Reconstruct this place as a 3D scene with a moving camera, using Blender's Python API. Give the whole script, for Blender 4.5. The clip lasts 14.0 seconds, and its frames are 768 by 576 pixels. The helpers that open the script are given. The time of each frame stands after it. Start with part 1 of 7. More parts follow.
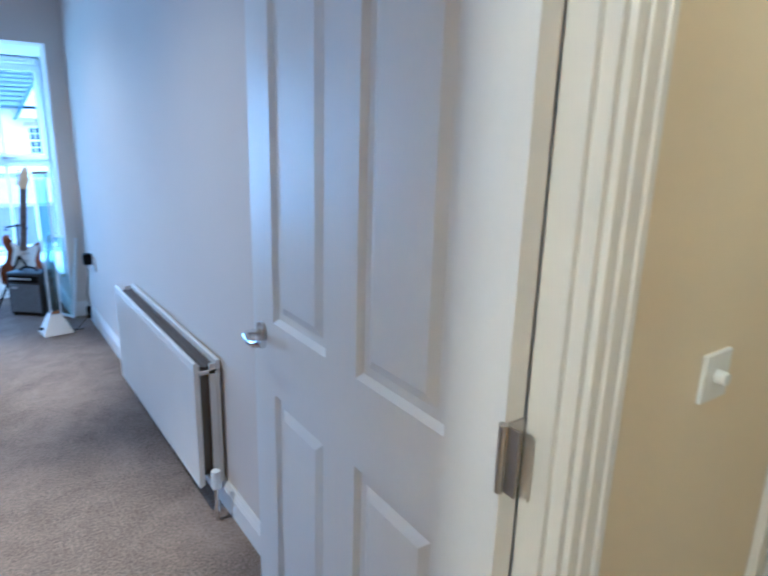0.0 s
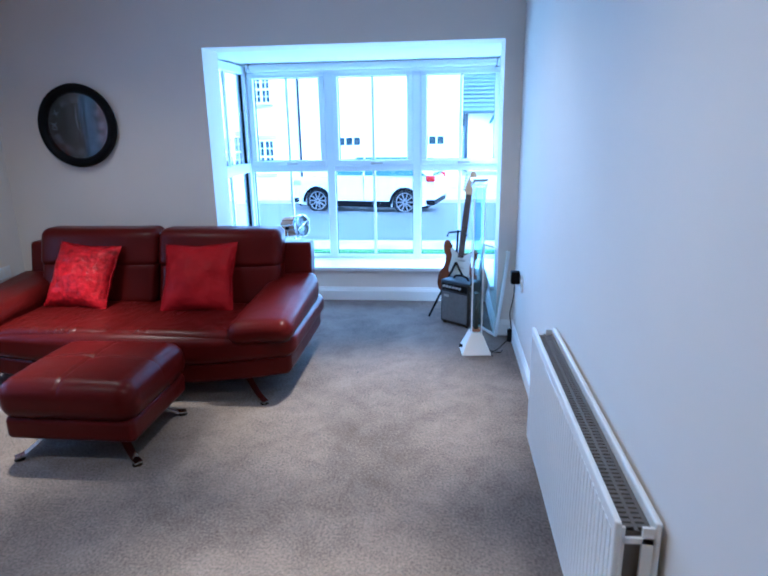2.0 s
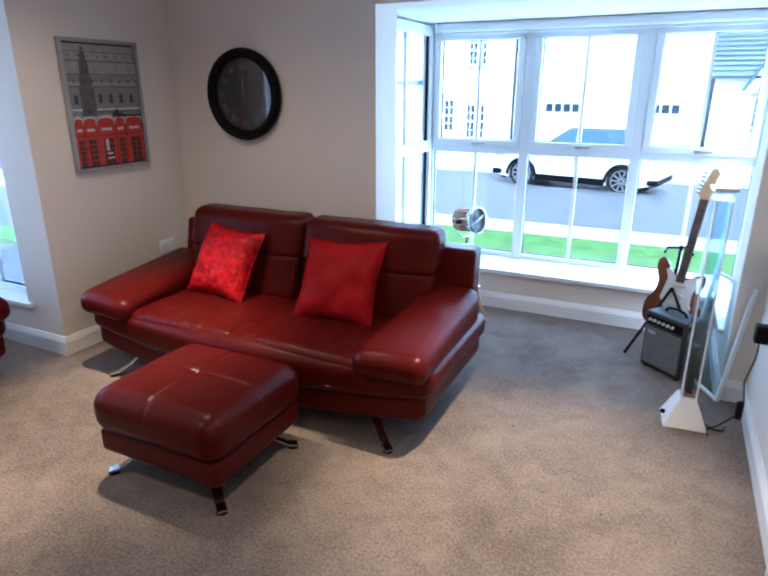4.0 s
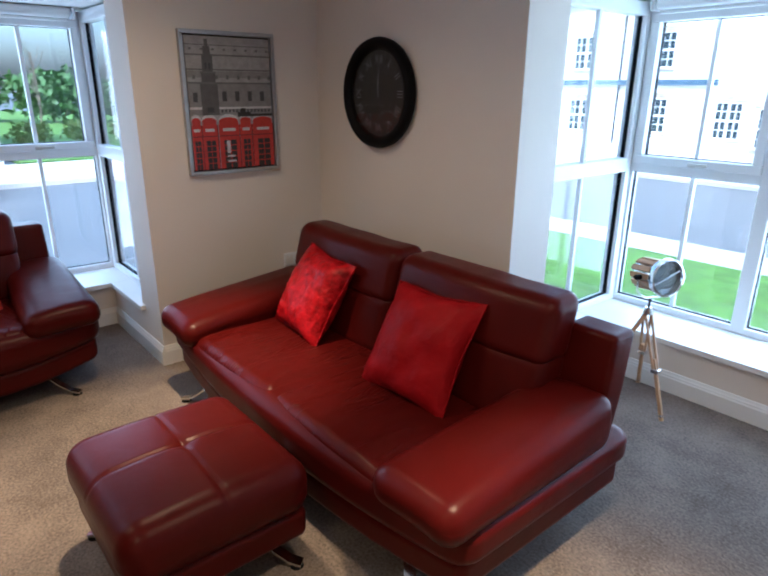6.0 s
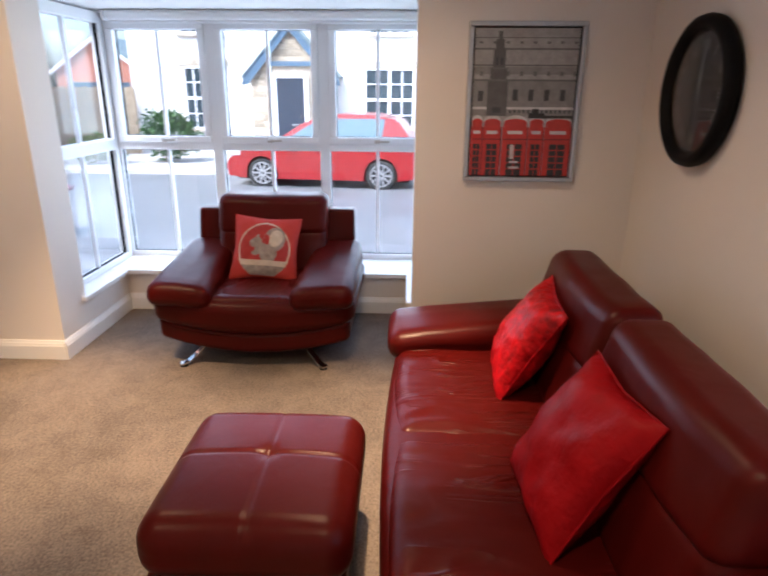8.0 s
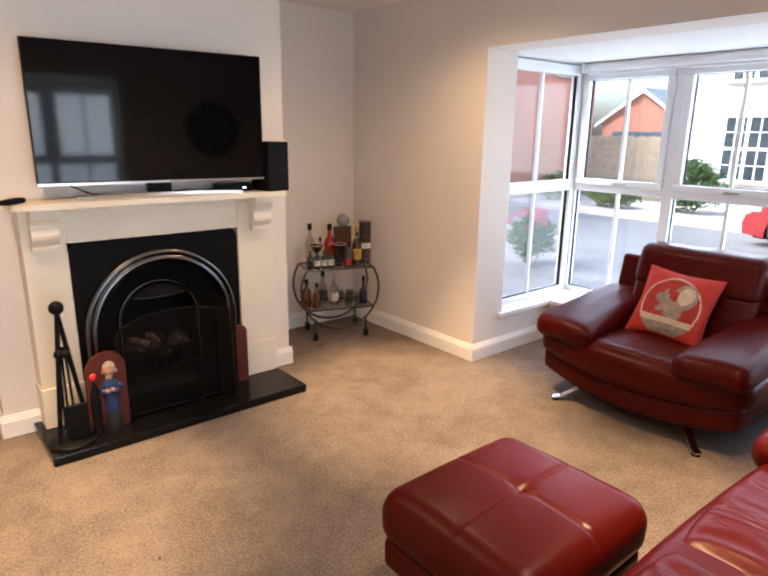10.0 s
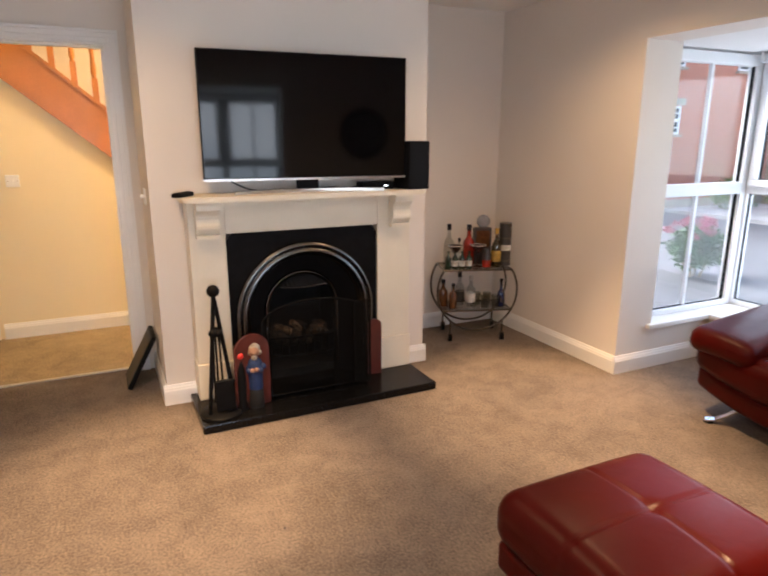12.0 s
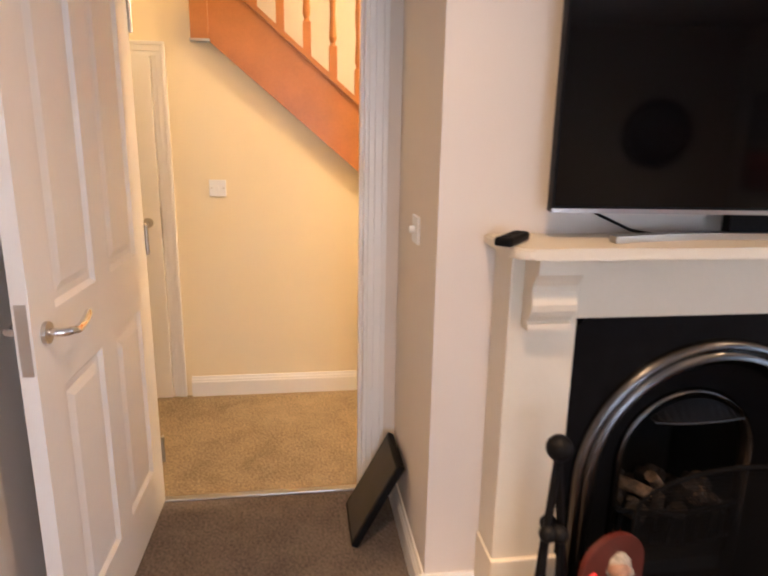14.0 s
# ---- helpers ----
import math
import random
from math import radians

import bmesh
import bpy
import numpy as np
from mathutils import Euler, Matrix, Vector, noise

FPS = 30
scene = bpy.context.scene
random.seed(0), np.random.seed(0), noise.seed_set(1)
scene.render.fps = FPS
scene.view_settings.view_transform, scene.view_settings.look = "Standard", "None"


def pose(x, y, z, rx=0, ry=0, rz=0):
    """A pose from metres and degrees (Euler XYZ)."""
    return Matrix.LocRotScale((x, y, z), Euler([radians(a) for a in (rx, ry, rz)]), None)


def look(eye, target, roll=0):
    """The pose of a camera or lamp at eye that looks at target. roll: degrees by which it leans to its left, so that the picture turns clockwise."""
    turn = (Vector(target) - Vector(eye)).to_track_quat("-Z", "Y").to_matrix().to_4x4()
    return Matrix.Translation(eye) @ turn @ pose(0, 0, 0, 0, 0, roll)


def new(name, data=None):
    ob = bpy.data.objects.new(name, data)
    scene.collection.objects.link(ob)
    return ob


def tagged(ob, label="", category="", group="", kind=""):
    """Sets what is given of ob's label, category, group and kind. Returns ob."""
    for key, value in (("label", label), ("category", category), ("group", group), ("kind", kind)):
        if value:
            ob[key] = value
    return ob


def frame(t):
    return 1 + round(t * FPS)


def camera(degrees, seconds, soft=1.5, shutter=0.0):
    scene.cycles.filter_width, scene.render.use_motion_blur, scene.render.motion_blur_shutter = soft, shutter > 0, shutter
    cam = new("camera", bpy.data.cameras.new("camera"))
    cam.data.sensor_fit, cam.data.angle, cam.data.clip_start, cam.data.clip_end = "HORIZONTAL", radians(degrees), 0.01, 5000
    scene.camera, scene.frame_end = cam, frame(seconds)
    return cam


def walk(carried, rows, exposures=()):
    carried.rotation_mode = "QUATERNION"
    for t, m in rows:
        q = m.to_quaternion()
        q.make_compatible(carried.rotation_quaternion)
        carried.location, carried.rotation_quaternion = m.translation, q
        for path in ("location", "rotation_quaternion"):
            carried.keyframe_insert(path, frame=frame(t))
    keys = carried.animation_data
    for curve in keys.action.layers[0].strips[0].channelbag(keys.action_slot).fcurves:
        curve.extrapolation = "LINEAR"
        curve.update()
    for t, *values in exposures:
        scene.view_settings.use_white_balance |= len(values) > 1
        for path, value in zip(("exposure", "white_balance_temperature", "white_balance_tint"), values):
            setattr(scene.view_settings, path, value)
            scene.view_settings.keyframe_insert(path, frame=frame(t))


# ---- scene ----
cam = camera(65.79, 14.0, soft=2.0, shutter=0.3)
# seconds, x, y, z, yaw, pitch, roll
ROWS = [
    (0.0, 0.067, -0.085, 1.481, -35.275, -14.896, -1.591),
    (0.5, 0.172, 0.054, 1.490, -21.709, -15.454, -2.071),
    (1.0, 0.289, 0.340, 1.466, -8.613, -15.598, -0.726),
    (1.5, 0.346, 0.534, 1.482, 2.290, -15.714, 0.202),
    (2.0, 0.307, 0.803, 1.480, 5.717, -15.354, 0.971),
    (2.5, 0.323, 1.019, 1.475, 8.638, -16.027, 0.998),
    (3.0, 0.339, 1.210, 1.486, 13.029, -16.525, 0.953),
    (3.5, 0.319, 1.436, 1.521, 18.988, -17.352, 0.517),
    (3.7, 0.301, 1.513, 1.547, 21.693, -17.902, 0.244),
    (5.8, 0.343, 2.665, 1.557, 47.571, -18.776, -0.373),
    (6.0, 0.340, 2.760, 1.544, 50.122, -18.683, -0.394),
    (6.5, 0.262, 3.018, 1.504, 59.514, -18.992, -0.603),
    (7.0, 0.236, 3.309, 1.509, 69.991, -19.243, -0.337),
    (7.5, 0.301, 3.569, 1.529, 80.155, -18.947, -0.366),
    (8.0, 0.217, 3.765, 1.522, 92.134, -18.665, -0.364),
    (8.5, 0.120, 3.927, 1.546, 105.852, -18.008, -0.360),
    (9.0, 0.025, 4.104, 1.558, 120.860, -17.267, -0.470),
    (9.2, 0.002, 4.130, 1.539, 126.426, -16.870, -0.695),
    (11.3, 0.014, 4.631, 1.488, 149.183, -13.941, 0.149),
    (11.5, -0.016, 4.609, 1.496, 150.507, -14.253, 0.208),
    (12.0, -0.039, 4.375, 1.457, 154.601, -14.185, -0.107),
    (12.5, -0.018, 4.012, 1.439, 159.287, -14.355, -0.149),
    (13.0, -0.045, 3.539, 1.390, 163.919, -13.742, -0.263),
    (13.5, 0.046, 3.037, 1.365, 167.898, -13.552, -0.483),
    (14.0, 0.096, 2.599, 1.399, 171.928, -13.748, -0.991),
]
# seconds, stops, kelvin, tint
EXPOSURES = [(0.0, 1.82, 3500, -2), (0.5, 1.72, 3240, -4), (1.0, 1.78, 3280, -6), (2.0, 1.95, 3520, 0), (3.5, 1.97, 4150, 2), (6.0, 1.75, 4700, 2), (7.5, 1.88, 5100, 7), (9.0, 2.34, 5600, 9), (11.5, 2.14, 5800, 9), (12.5, 2.04, 5900, 11), (13.5, 2.06, 6100, 16), (14.0, 2.15, 5600, 14)]
walk(cam, [(t, pose(x, y, z, 90 + pitch, roll, yaw)) for t, x, y, z, yaw, pitch, roll in ROWS], EXPOSURES)

# ---- light ----
world = bpy.data.worlds.new("world")
scene.world = world
world.use_nodes = True
wn = world.node_tree.nodes
sky = wn.new("ShaderNodeTexSky")
sky.sky_type, sky.sun_disc = "NISHITA", False
sky.sun_elevation, sky.sun_rotation = radians(52), radians(135)
sky.dust_density, sky.air_density = 5.0, 1.0
world.node_tree.links.new(sky.outputs[0], wn["Background"].inputs[0])
wn["Background"].inputs[1].default_value = 0.15

sun = new("sun", bpy.data.lights.new("sun", "SUN"))
sun.data.energy, sun.data.angle, sun.data.color = 1.5, radians(30), (1.0, 0.96, 0.9)
sun.matrix_world = look((0, 0, 30), (-12, 12, 8))


def lamp(name, kind, loc, energy, color, target=None, **kw):
    ob = new(name, bpy.data.lights.new(name, kind))
    ob.data.energy, ob.data.color = energy, color
    for key, value in kw.items():
        if key == "size":
            ob.data.size = value
        elif key == "size_y":
            ob.data.shape, ob.data.size_y = "RECTANGLE", value
        elif key == "radius":
            ob.data.shadow_soft_size = value
        elif key == "spot":
            ob.data.spot_size, ob.data.spot_blend = radians(value), 0.85 if value < 90 else 0.9
    ob.matrix_world = look(loc, target) if target else Matrix.Translation(loc)
    return ob


WARM = (1.0, 0.60, 0.28)
DOWNLIGHTS = [(-0.1, 3.75), (-0.15, 1.95), (-2.2, 2.00), (-1.95, 3.55)]
for dx, dy in DOWNLIGHTS:
    # each fitting throws a beam and a weaker spill over the walls
    lamp("downlight_beam", "SPOT", (dx, dy, 2.34), 116, WARM, (dx, dy, 0), spot=52, radius=0.04)
    lamp("downlight_spill", "SPOT", (dx, dy, 2.34), 15.5, WARM, (dx, dy, 0), spot=150, radius=0.04)
lamp("hall_lamp", "POINT", (1.45, -0.30, 2.28), 2.6, (1.0, 0.66, 0.30), radius=0.08)
lamp("hall_lamp", "POINT", (-1.4, 0.05, 2.28), 28, (1.0, 0.64, 0.30), radius=0.08)
# the sky's light in the two bay windows
lamp("window_light", "AREA", (-0.324, 6.25, 1.15), 17, (0.90, 0.95, 1.0), (-0.324, 4.0, 0.95), size=2.1, size_y=1.55)
lamp("window_light", "AREA", (-4.21, 2.8, 1.15), 9, (0.90, 0.95, 1.0), (-2.0, 2.8, 0.95), size=2.1, size_y=1.55)

# ---- materials ----
def mat(name, base, rough=0.6, metal=0.0, var=0.12, scale=6.0, bump=0.0, bscale=120.0, coat=0.0, spec=0.5, base2=None, dist=0.002, sheen=0.0, rvar=0.0):
    """Base colour varied at two scales, with fine relief."""
    m = bpy.data.materials.new(name)
    m.use_nodes = True
    nt = m.node_tree
    n, l = nt.nodes, nt.links
    b = n["Principled BSDF"]
    tc = n.new("ShaderNodeTexCoord")
    n1, n2 = n.new("ShaderNodeTexNoise"), n.new("ShaderNodeTexNoise")
    n1.inputs["Scale"].default_value, n1.inputs["Detail"].default_value = scale, 4
    n2.inputs["Scale"].default_value, n2.inputs["Detail"].default_value = bscale, 3
    l.new(tc.outputs["Object"], n1.inputs["Vector"])
    l.new(tc.outputs["Object"], n2.inputs["Vector"])
    add = n.new("ShaderNodeMath")
    add.operation = "MULTIPLY_ADD"
    l.new(n2.outputs[0], add.inputs[0])
    add.inputs[1].default_value = 0.35
    l.new(n1.outputs[0], add.inputs[2])
    ramp = n.new("ShaderNodeValToRGB")
    lo = base2 or [c * (1 - var) for c in base]
    ramp.color_ramp.elements[0].position, ramp.color_ramp.elements[1].position = 0.45, 0.9
    ramp.color_ramp.elements[0].color = (*lo, 1)
    ramp.color_ramp.elements[1].color = (*[min(1, c * (1 + var * 0.6)) for c in base], 1)
    l.new(add.outputs[0], ramp.inputs[0])
    l.new(ramp.outputs[0], b.inputs["Base Color"])
    b.inputs["Roughness"].default_value, b.inputs["Metallic"].default_value = rough, metal
    b.inputs["Specular IOR Level"].default_value = spec
    b.inputs["Coat Weight"].default_value, b.inputs["Coat Roughness"].default_value = coat, 0.25
    b.inputs["Sheen Weight"].default_value = sheen
    if rvar:
        mr = n.new("ShaderNodeMapRange")
        mr.inputs[3].default_value, mr.inputs[4].default_value = rough - rvar, rough + rvar
        l.new(n1.outputs[0], mr.inputs[0])
        l.new(mr.outputs[0], b.inputs["Roughness"])
    if bump:
        bp = n.new("ShaderNodeBump")
        bp.inputs["Strength"].default_value, bp.inputs["Distance"].default_value = bump, dist
        l.new(n2.outputs[0], bp.inputs["Height"])
        l.new(bp.outputs[0], b.inputs["Normal"])
    return m


def glass_mat(name, tint=(1, 1, 1), rough=0.0):
    m = bpy.data.materials.new(name)
    m.use_nodes = True
    n, l = m.node_tree.nodes, m.node_tree.links
    n.remove(n["Principled BSDF"])
    tr, gl, mx, fr = n.new("ShaderNodeBsdfTransparent"), n.new("ShaderNodeBsdfGlossy"), n.new("ShaderNodeMixShader"), n.new("ShaderNodeLayerWeight")
    tr.inputs[0].default_value = (*tint, 1)
    gl.inputs["Roughness"].default_value = rough
    fr.inputs[0].default_value = 0.5
    pw, sc = n.new("ShaderNodeMath"), n.new("ShaderNodeMath")
    pw.operation, sc.operation = "POWER", "MULTIPLY_ADD"
    pw.inputs[1].default_value, sc.inputs[1].default_value, sc.inputs[2].default_value = 5.0, 0.9, 0.03
    l.new(fr.outputs["Facing"], pw.inputs[0])
    l.new(pw.outputs[0], sc.inputs[0])
    l.new(sc.outputs[0], mx.inputs[0])
    l.new(tr.outputs[0], mx.inputs[1])
    l.new(gl.outputs[0], mx.inputs[2])
    l.new(mx.outputs[0], n["Material Output"].inputs[0])
    return m


def tex(n, kind, scale, detail, vec, l, dist=0.0):
    t = n.new(kind)
    t.inputs["Scale"].default_value = scale
    if kind == "ShaderNodeTexNoise":
        t.inputs["Detail"].default_value, t.inputs["Distortion"].default_value = detail, dist
    l.new(vec, t.inputs["Vector"])
    return t


def pile_mat(name, base):
    """Cut-pile carpet: tufts, brushed patches and faint footmarks."""
    m = bpy.data.materials.new(name)
    m.use_nodes = True
    n, l = m.node_tree.nodes, m.node_tree.links
    b = n["Principled BSDF"]
    v = n.new("ShaderNodeTexCoord").outputs["Object"]
    tuft, clump, brush = tex(n, "ShaderNodeTexNoise", 420, 2, v, l), tex(n, "ShaderNodeTexNoise", 95, 5, v, l), tex(n, "ShaderNodeTexNoise", 1.7, 6, v, l, 0.8)
    marks = tex(n, "ShaderNodeTexNoise", 9, 5, v, l, 0.7)
    a1, a2 = n.new("ShaderNodeMath"), n.new("ShaderNodeMath")
    a1.operation = a2.operation = "MULTIPLY_ADD"
    l.new(tuft.outputs[0], a1.inputs[0])
    a1.inputs[1].default_value = 0.42
    a0 = n.new("ShaderNodeMath")
    a0.operation = "MULTIPLY"
    l.new(clump.outputs[0], a0.inputs[0])
    a0.inputs[1].default_value = 0.82
    l.new(a0.outputs[0], a1.inputs[2])
    l.new(brush.outputs[0], a2.inputs[0])
    a2.inputs[1].default_value = 0.46
    a3 = n.new("ShaderNodeMath")
    a3.operation = "MULTIPLY_ADD"
    l.new(marks.outputs[0], a3.inputs[0])
    a3.inputs[1].default_value = 0.30
    l.new(a1.outputs[0], a3.inputs[2])
    l.new(a3.outputs[0], a2.inputs[2])
    ramp = n.new("ShaderNodeValToRGB")
    e = ramp.color_ramp.elements
    mp = n.new("ShaderNodeMapRange")
    mp.inputs[1].default_value, mp.inputs[2].default_value = 0.71, 1.29
    l.new(a2.outputs[0], mp.inputs[0])
    e[0].position, e[1].position = 0.15, 0.85
    e[0].color = (*[c * 0.56 for c in base], 1)
    e[1].color = (*[min(1, c * 1.42) for c in base], 1)
    l.new(mp.outputs[0], ramp.inputs[0])
    l.new(ramp.outputs[0], b.inputs["Base Color"])
    b.inputs["Roughness"].default_value, b.inputs["Specular IOR Level"].default_value = 0.95, 0.1
    bp = n.new("ShaderNodeBump")
    bp.inputs["Strength"].default_value, bp.inputs["Distance"].default_value = 0.55, 0.005
    l.new(a1.outputs[0], bp.inputs["Height"])
    l.new(bp.outputs[0], b.inputs["Normal"])
    return m


def leather_mat(name, base, folds=0.0):
    """Pigmented leather: fine grain over soft creases, uneven polish; folds gather across seat cushions."""
    m = bpy.data.materials.new(name)
    m.use_nodes = True
    n, l = m.node_tree.nodes, m.node_tree.links
    b = n["Principled BSDF"]
    v = n.new("ShaderNodeTexCoord").outputs["Object"]
    crease, grain, tone = tex(n, "ShaderNodeTexNoise", 9, 4, v, l, 0.6), tex(n, "ShaderNodeTexNoise", 260, 2, v, l), tex(n, "ShaderNodeTexNoise", 4, 4, v, l)
    ramp = n.new("ShaderNodeValToRGB")
    ramp.color_ramp.elements[0].position, ramp.color_ramp.elements[1].position = 0.3, 0.72
    ramp.color_ramp.elements[0].color = (*[c * 0.86 for c in base], 1)
    ramp.color_ramp.elements[1].color = (*[c * 1.10 for c in base], 1)
    l.new(tone.outputs[0], ramp.inputs[0])
    l.new(ramp.outputs[0], b.inputs["Base Color"])
    mr = n.new("ShaderNodeMapRange")
    mr.inputs[3].default_value, mr.inputs[4].default_value = 0.24, 0.40
    l.new(crease.outputs[0], mr.inputs[0])
    l.new(mr.outputs[0], b.inputs["Roughness"])
    b.inputs["Specular IOR Level"].default_value = 0.115
    b1, b2 = n.new("ShaderNodeBump"), n.new("ShaderNodeBump")
    b1.inputs["Strength"].default_value, b1.inputs["Distance"].default_value = 0.22, 0.008
    b2.inputs["Strength"].default_value, b2.inputs["Distance"].default_value = 0.25, 0.0012
    l.new(crease.outputs[0], b1.inputs["Height"])
    l.new(grain.outputs[0], b2.inputs["Height"])
    l.new(b1.outputs[0], b2.inputs["Normal"])
    if folds:
        mf = n.new("ShaderNodeMapping")
        mf.inputs["Scale"].default_value = (9.0, 2.2, 2.2)
        l.new(v, mf.inputs[0])
        wave = tex(n, "ShaderNodeTexNoise", 1.0, 2, mf.outputs[0], l, 1.1)
        off, mag, edge = n.new("ShaderNodeMath"), n.new("ShaderNodeMath"), n.new("ShaderNodeMapRange")
        off.operation, mag.operation = "SUBTRACT", "ABSOLUTE"
        off.inputs[1].default_value = 0.5
        l.new(wave.outputs[0], off.inputs[0])
        l.new(off.outputs[0], mag.inputs[0])
        edge.inputs[1].default_value, edge.inputs[2].default_value, edge.inputs[3].default_value, edge.inputs[4].default_value = 0.0, 0.07, 1.0, 0.0
        l.new(mag.outputs[0], edge.inputs[0])
        patch = tex(n, "ShaderNodeTexNoise", 3.2, 2, v, l)
        where, amount = n.new("ShaderNodeMapRange"), n.new("ShaderNodeMath")
        where.inputs[1].default_value, where.inputs[2].default_value = 0.44, 0.62
        l.new(patch.outputs[0], where.inputs[0])
        amount.operation = "MULTIPLY"
        l.new(edge.outputs[0], amount.inputs[0])
        l.new(where.outputs[0], amount.inputs[1])
        b3 = n.new("ShaderNodeBump")
        b3.inputs["Strength"].default_value, b3.inputs["Distance"].default_value = folds, 0.012
        l.new(amount.outputs[0], b3.inputs["Height"])
        l.new(b3.outputs[0], b1.inputs["Normal"])
    l.new(b2.outputs[0], b.inputs["Normal"])
    return m


def glow_mat(name, color, strength):
    m = bpy.data.materials.new(name)
    m.use_nodes = True
    b = m.node_tree.nodes["Principled BSDF"]
    b.inputs["Emission Color"].default_value = (*color, 1)
    b.inputs["Emission Strength"].default_value = strength
    return m


M = {
    "wall": mat("painted_plaster", (0.72, 0.66, 0.595), 0.85, var=0.03, scale=1.5, bump=0.12, bscale=260),
    "hall_wall": mat("cream_plaster", (0.80, 0.71, 0.51), 0.85, var=0.03, scale=1.5, bump=0.12, bscale=260),
    "ceiling": mat("ceiling_paint", (0.78, 0.77, 0.76), 0.9, var=0.03, scale=2, bump=0.1, bscale=200),
    "gloss": mat("white_gloss_paint", (0.78, 0.77, 0.75), 0.38, var=0.03, scale=3, bump=0.03, bscale=60),
    "upvc": mat("white_plastic", (0.80, 0.82, 0.84), 0.3, var=0.02, scale=3),
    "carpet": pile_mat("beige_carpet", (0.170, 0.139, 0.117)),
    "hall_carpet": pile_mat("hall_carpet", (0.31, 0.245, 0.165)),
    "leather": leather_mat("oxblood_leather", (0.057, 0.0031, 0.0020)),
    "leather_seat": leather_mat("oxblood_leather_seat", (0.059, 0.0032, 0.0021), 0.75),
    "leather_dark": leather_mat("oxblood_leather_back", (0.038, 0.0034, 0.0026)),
    "velvet": mat("red_velvet", (0.23, 0.0018, 0.003), 0.5, var=0.16, scale=11, bump=1.0, bscale=17, dist=0.008, spec=0.07, rvar=0.2),
    # strong bright and dark colour variation paints the crushed pile's highlights
    "crushed": mat("crushed_velvet", (0.36, 0.002, 0.004), 0.36, var=0.6, scale=34, bump=1.0, bscale=26, dist=0.012, spec=0.14, rvar=0.12),
    "chrome": mat("chrome", (0.75, 0.75, 0.76), 0.12, 1.0, var=0.03),
    "satin": mat("satin_nickel", (0.52, 0.50, 0.47), 0.3, 1.0, var=0.05),
    "black": mat("black_plastic", (0.005, 0.005, 0.006), 0.5, var=0.2, spec=0.09),
    "screen": mat("tv_glass", (0.002, 0.002, 0.0025), 0.06, var=0.1, spec=0.26),
    "granite": mat("black_granite", (0.006, 0.006, 0.007), 0.14, var=0.4, scale=60, spec=0.22),
    "iron": mat("cast_iron", (0.005, 0.005, 0.006), 0.5, 0.0, var=0.3, scale=20, bump=0.3, bscale=180, spec=0.08),
    "iron_polish": mat("polished_iron", (0.13, 0.128, 0.128), 0.26, 1.0, var=0.2, scale=14),
    "mantel": mat("ivory_painted_wood", (0.70, 0.64, 0.52), 0.5, var=0.04, scale=4, bump=0.05, bscale=70),
    "pine": mat("orange_pine", (0.42, 0.165, 0.034), 0.4, var=0.16, scale=5, bump=0.1, bscale=60, coat=0.2),
    "oak": mat("pale_wood", (0.48, 0.30, 0.16), 0.5, var=0.3, scale=12),
    "brass": mat("brass", (0.60, 0.45, 0.20), 0.25, 1.0, var=0.1),
    "glass": glass_mat("window_glass"),
    "asphalt": mat("asphalt", (0.12, 0.124, 0.13), 0.5, var=0.3, scale=1.2, bump=0.4, bscale=40, rvar=0.15),
    "grass": mat("lawn", (0.10, 0.20, 0.03), 0.9, var=0.4, scale=4, bump=0.8, bscale=60, dist=0.02),
    "render": mat("white_render", (0.80, 0.78, 0.74), 0.9, var=0.05, scale=1.5, bump=0.2, bscale=30),
    "stone": mat("sandstone", (0.44, 0.38, 0.30), 0.9, var=0.35, scale=8, bump=0.6, bscale=40, dist=0.01),
    "slate": mat("slate_roof", (0.13, 0.17, 0.18), 0.7, var=0.3, scale=4, bump=0.5, bscale=20, dist=0.01),
    "redbrick": mat("red_brick", (0.50, 0.22, 0.15), 0.9, var=0.25, scale=12, bump=0.4, bscale=40),
    "redpaint": mat("red_car_paint", (0.21, 0.004, 0.006), 0.25, 0.0, var=0.05, coat=0.25),
    "whitepaint": mat("white_car_paint", (0.80, 0.81, 0.82), 0.2, 0.0, var=0.03, coat=1.0),
    "rubber": mat("tyre_rubber", (0.02, 0.02, 0.02), 0.8, var=0.2),
    "alloy": mat("wheel_alloy", (0.55, 0.55, 0.56), 0.3, 0.9, var=0.1),
    # base paled to paint in reflected sky and the bright view through car windows
    "autoglass": mat("pale_car_glass", (0.09, 0.14, 0.165), 0.05, var=0.1),
    "carglass": mat("car_glass", (0.03, 0.045, 0.055), 0.05, var=0.1),
    "leaf": mat("green_leaves", (0.06, 0.13, 0.03), 0.6, var=0.5, scale=5),
    "fencewood": mat("fence_boards", (0.42, 0.33, 0.22), 0.8, var=0.25, scale=6, bump=0.3, bscale=40),
    "pavement": mat("concrete_paving", (0.46, 0.45, 0.43), 0.85, var=0.2, scale=2, bump=0.3, bscale=50),
}


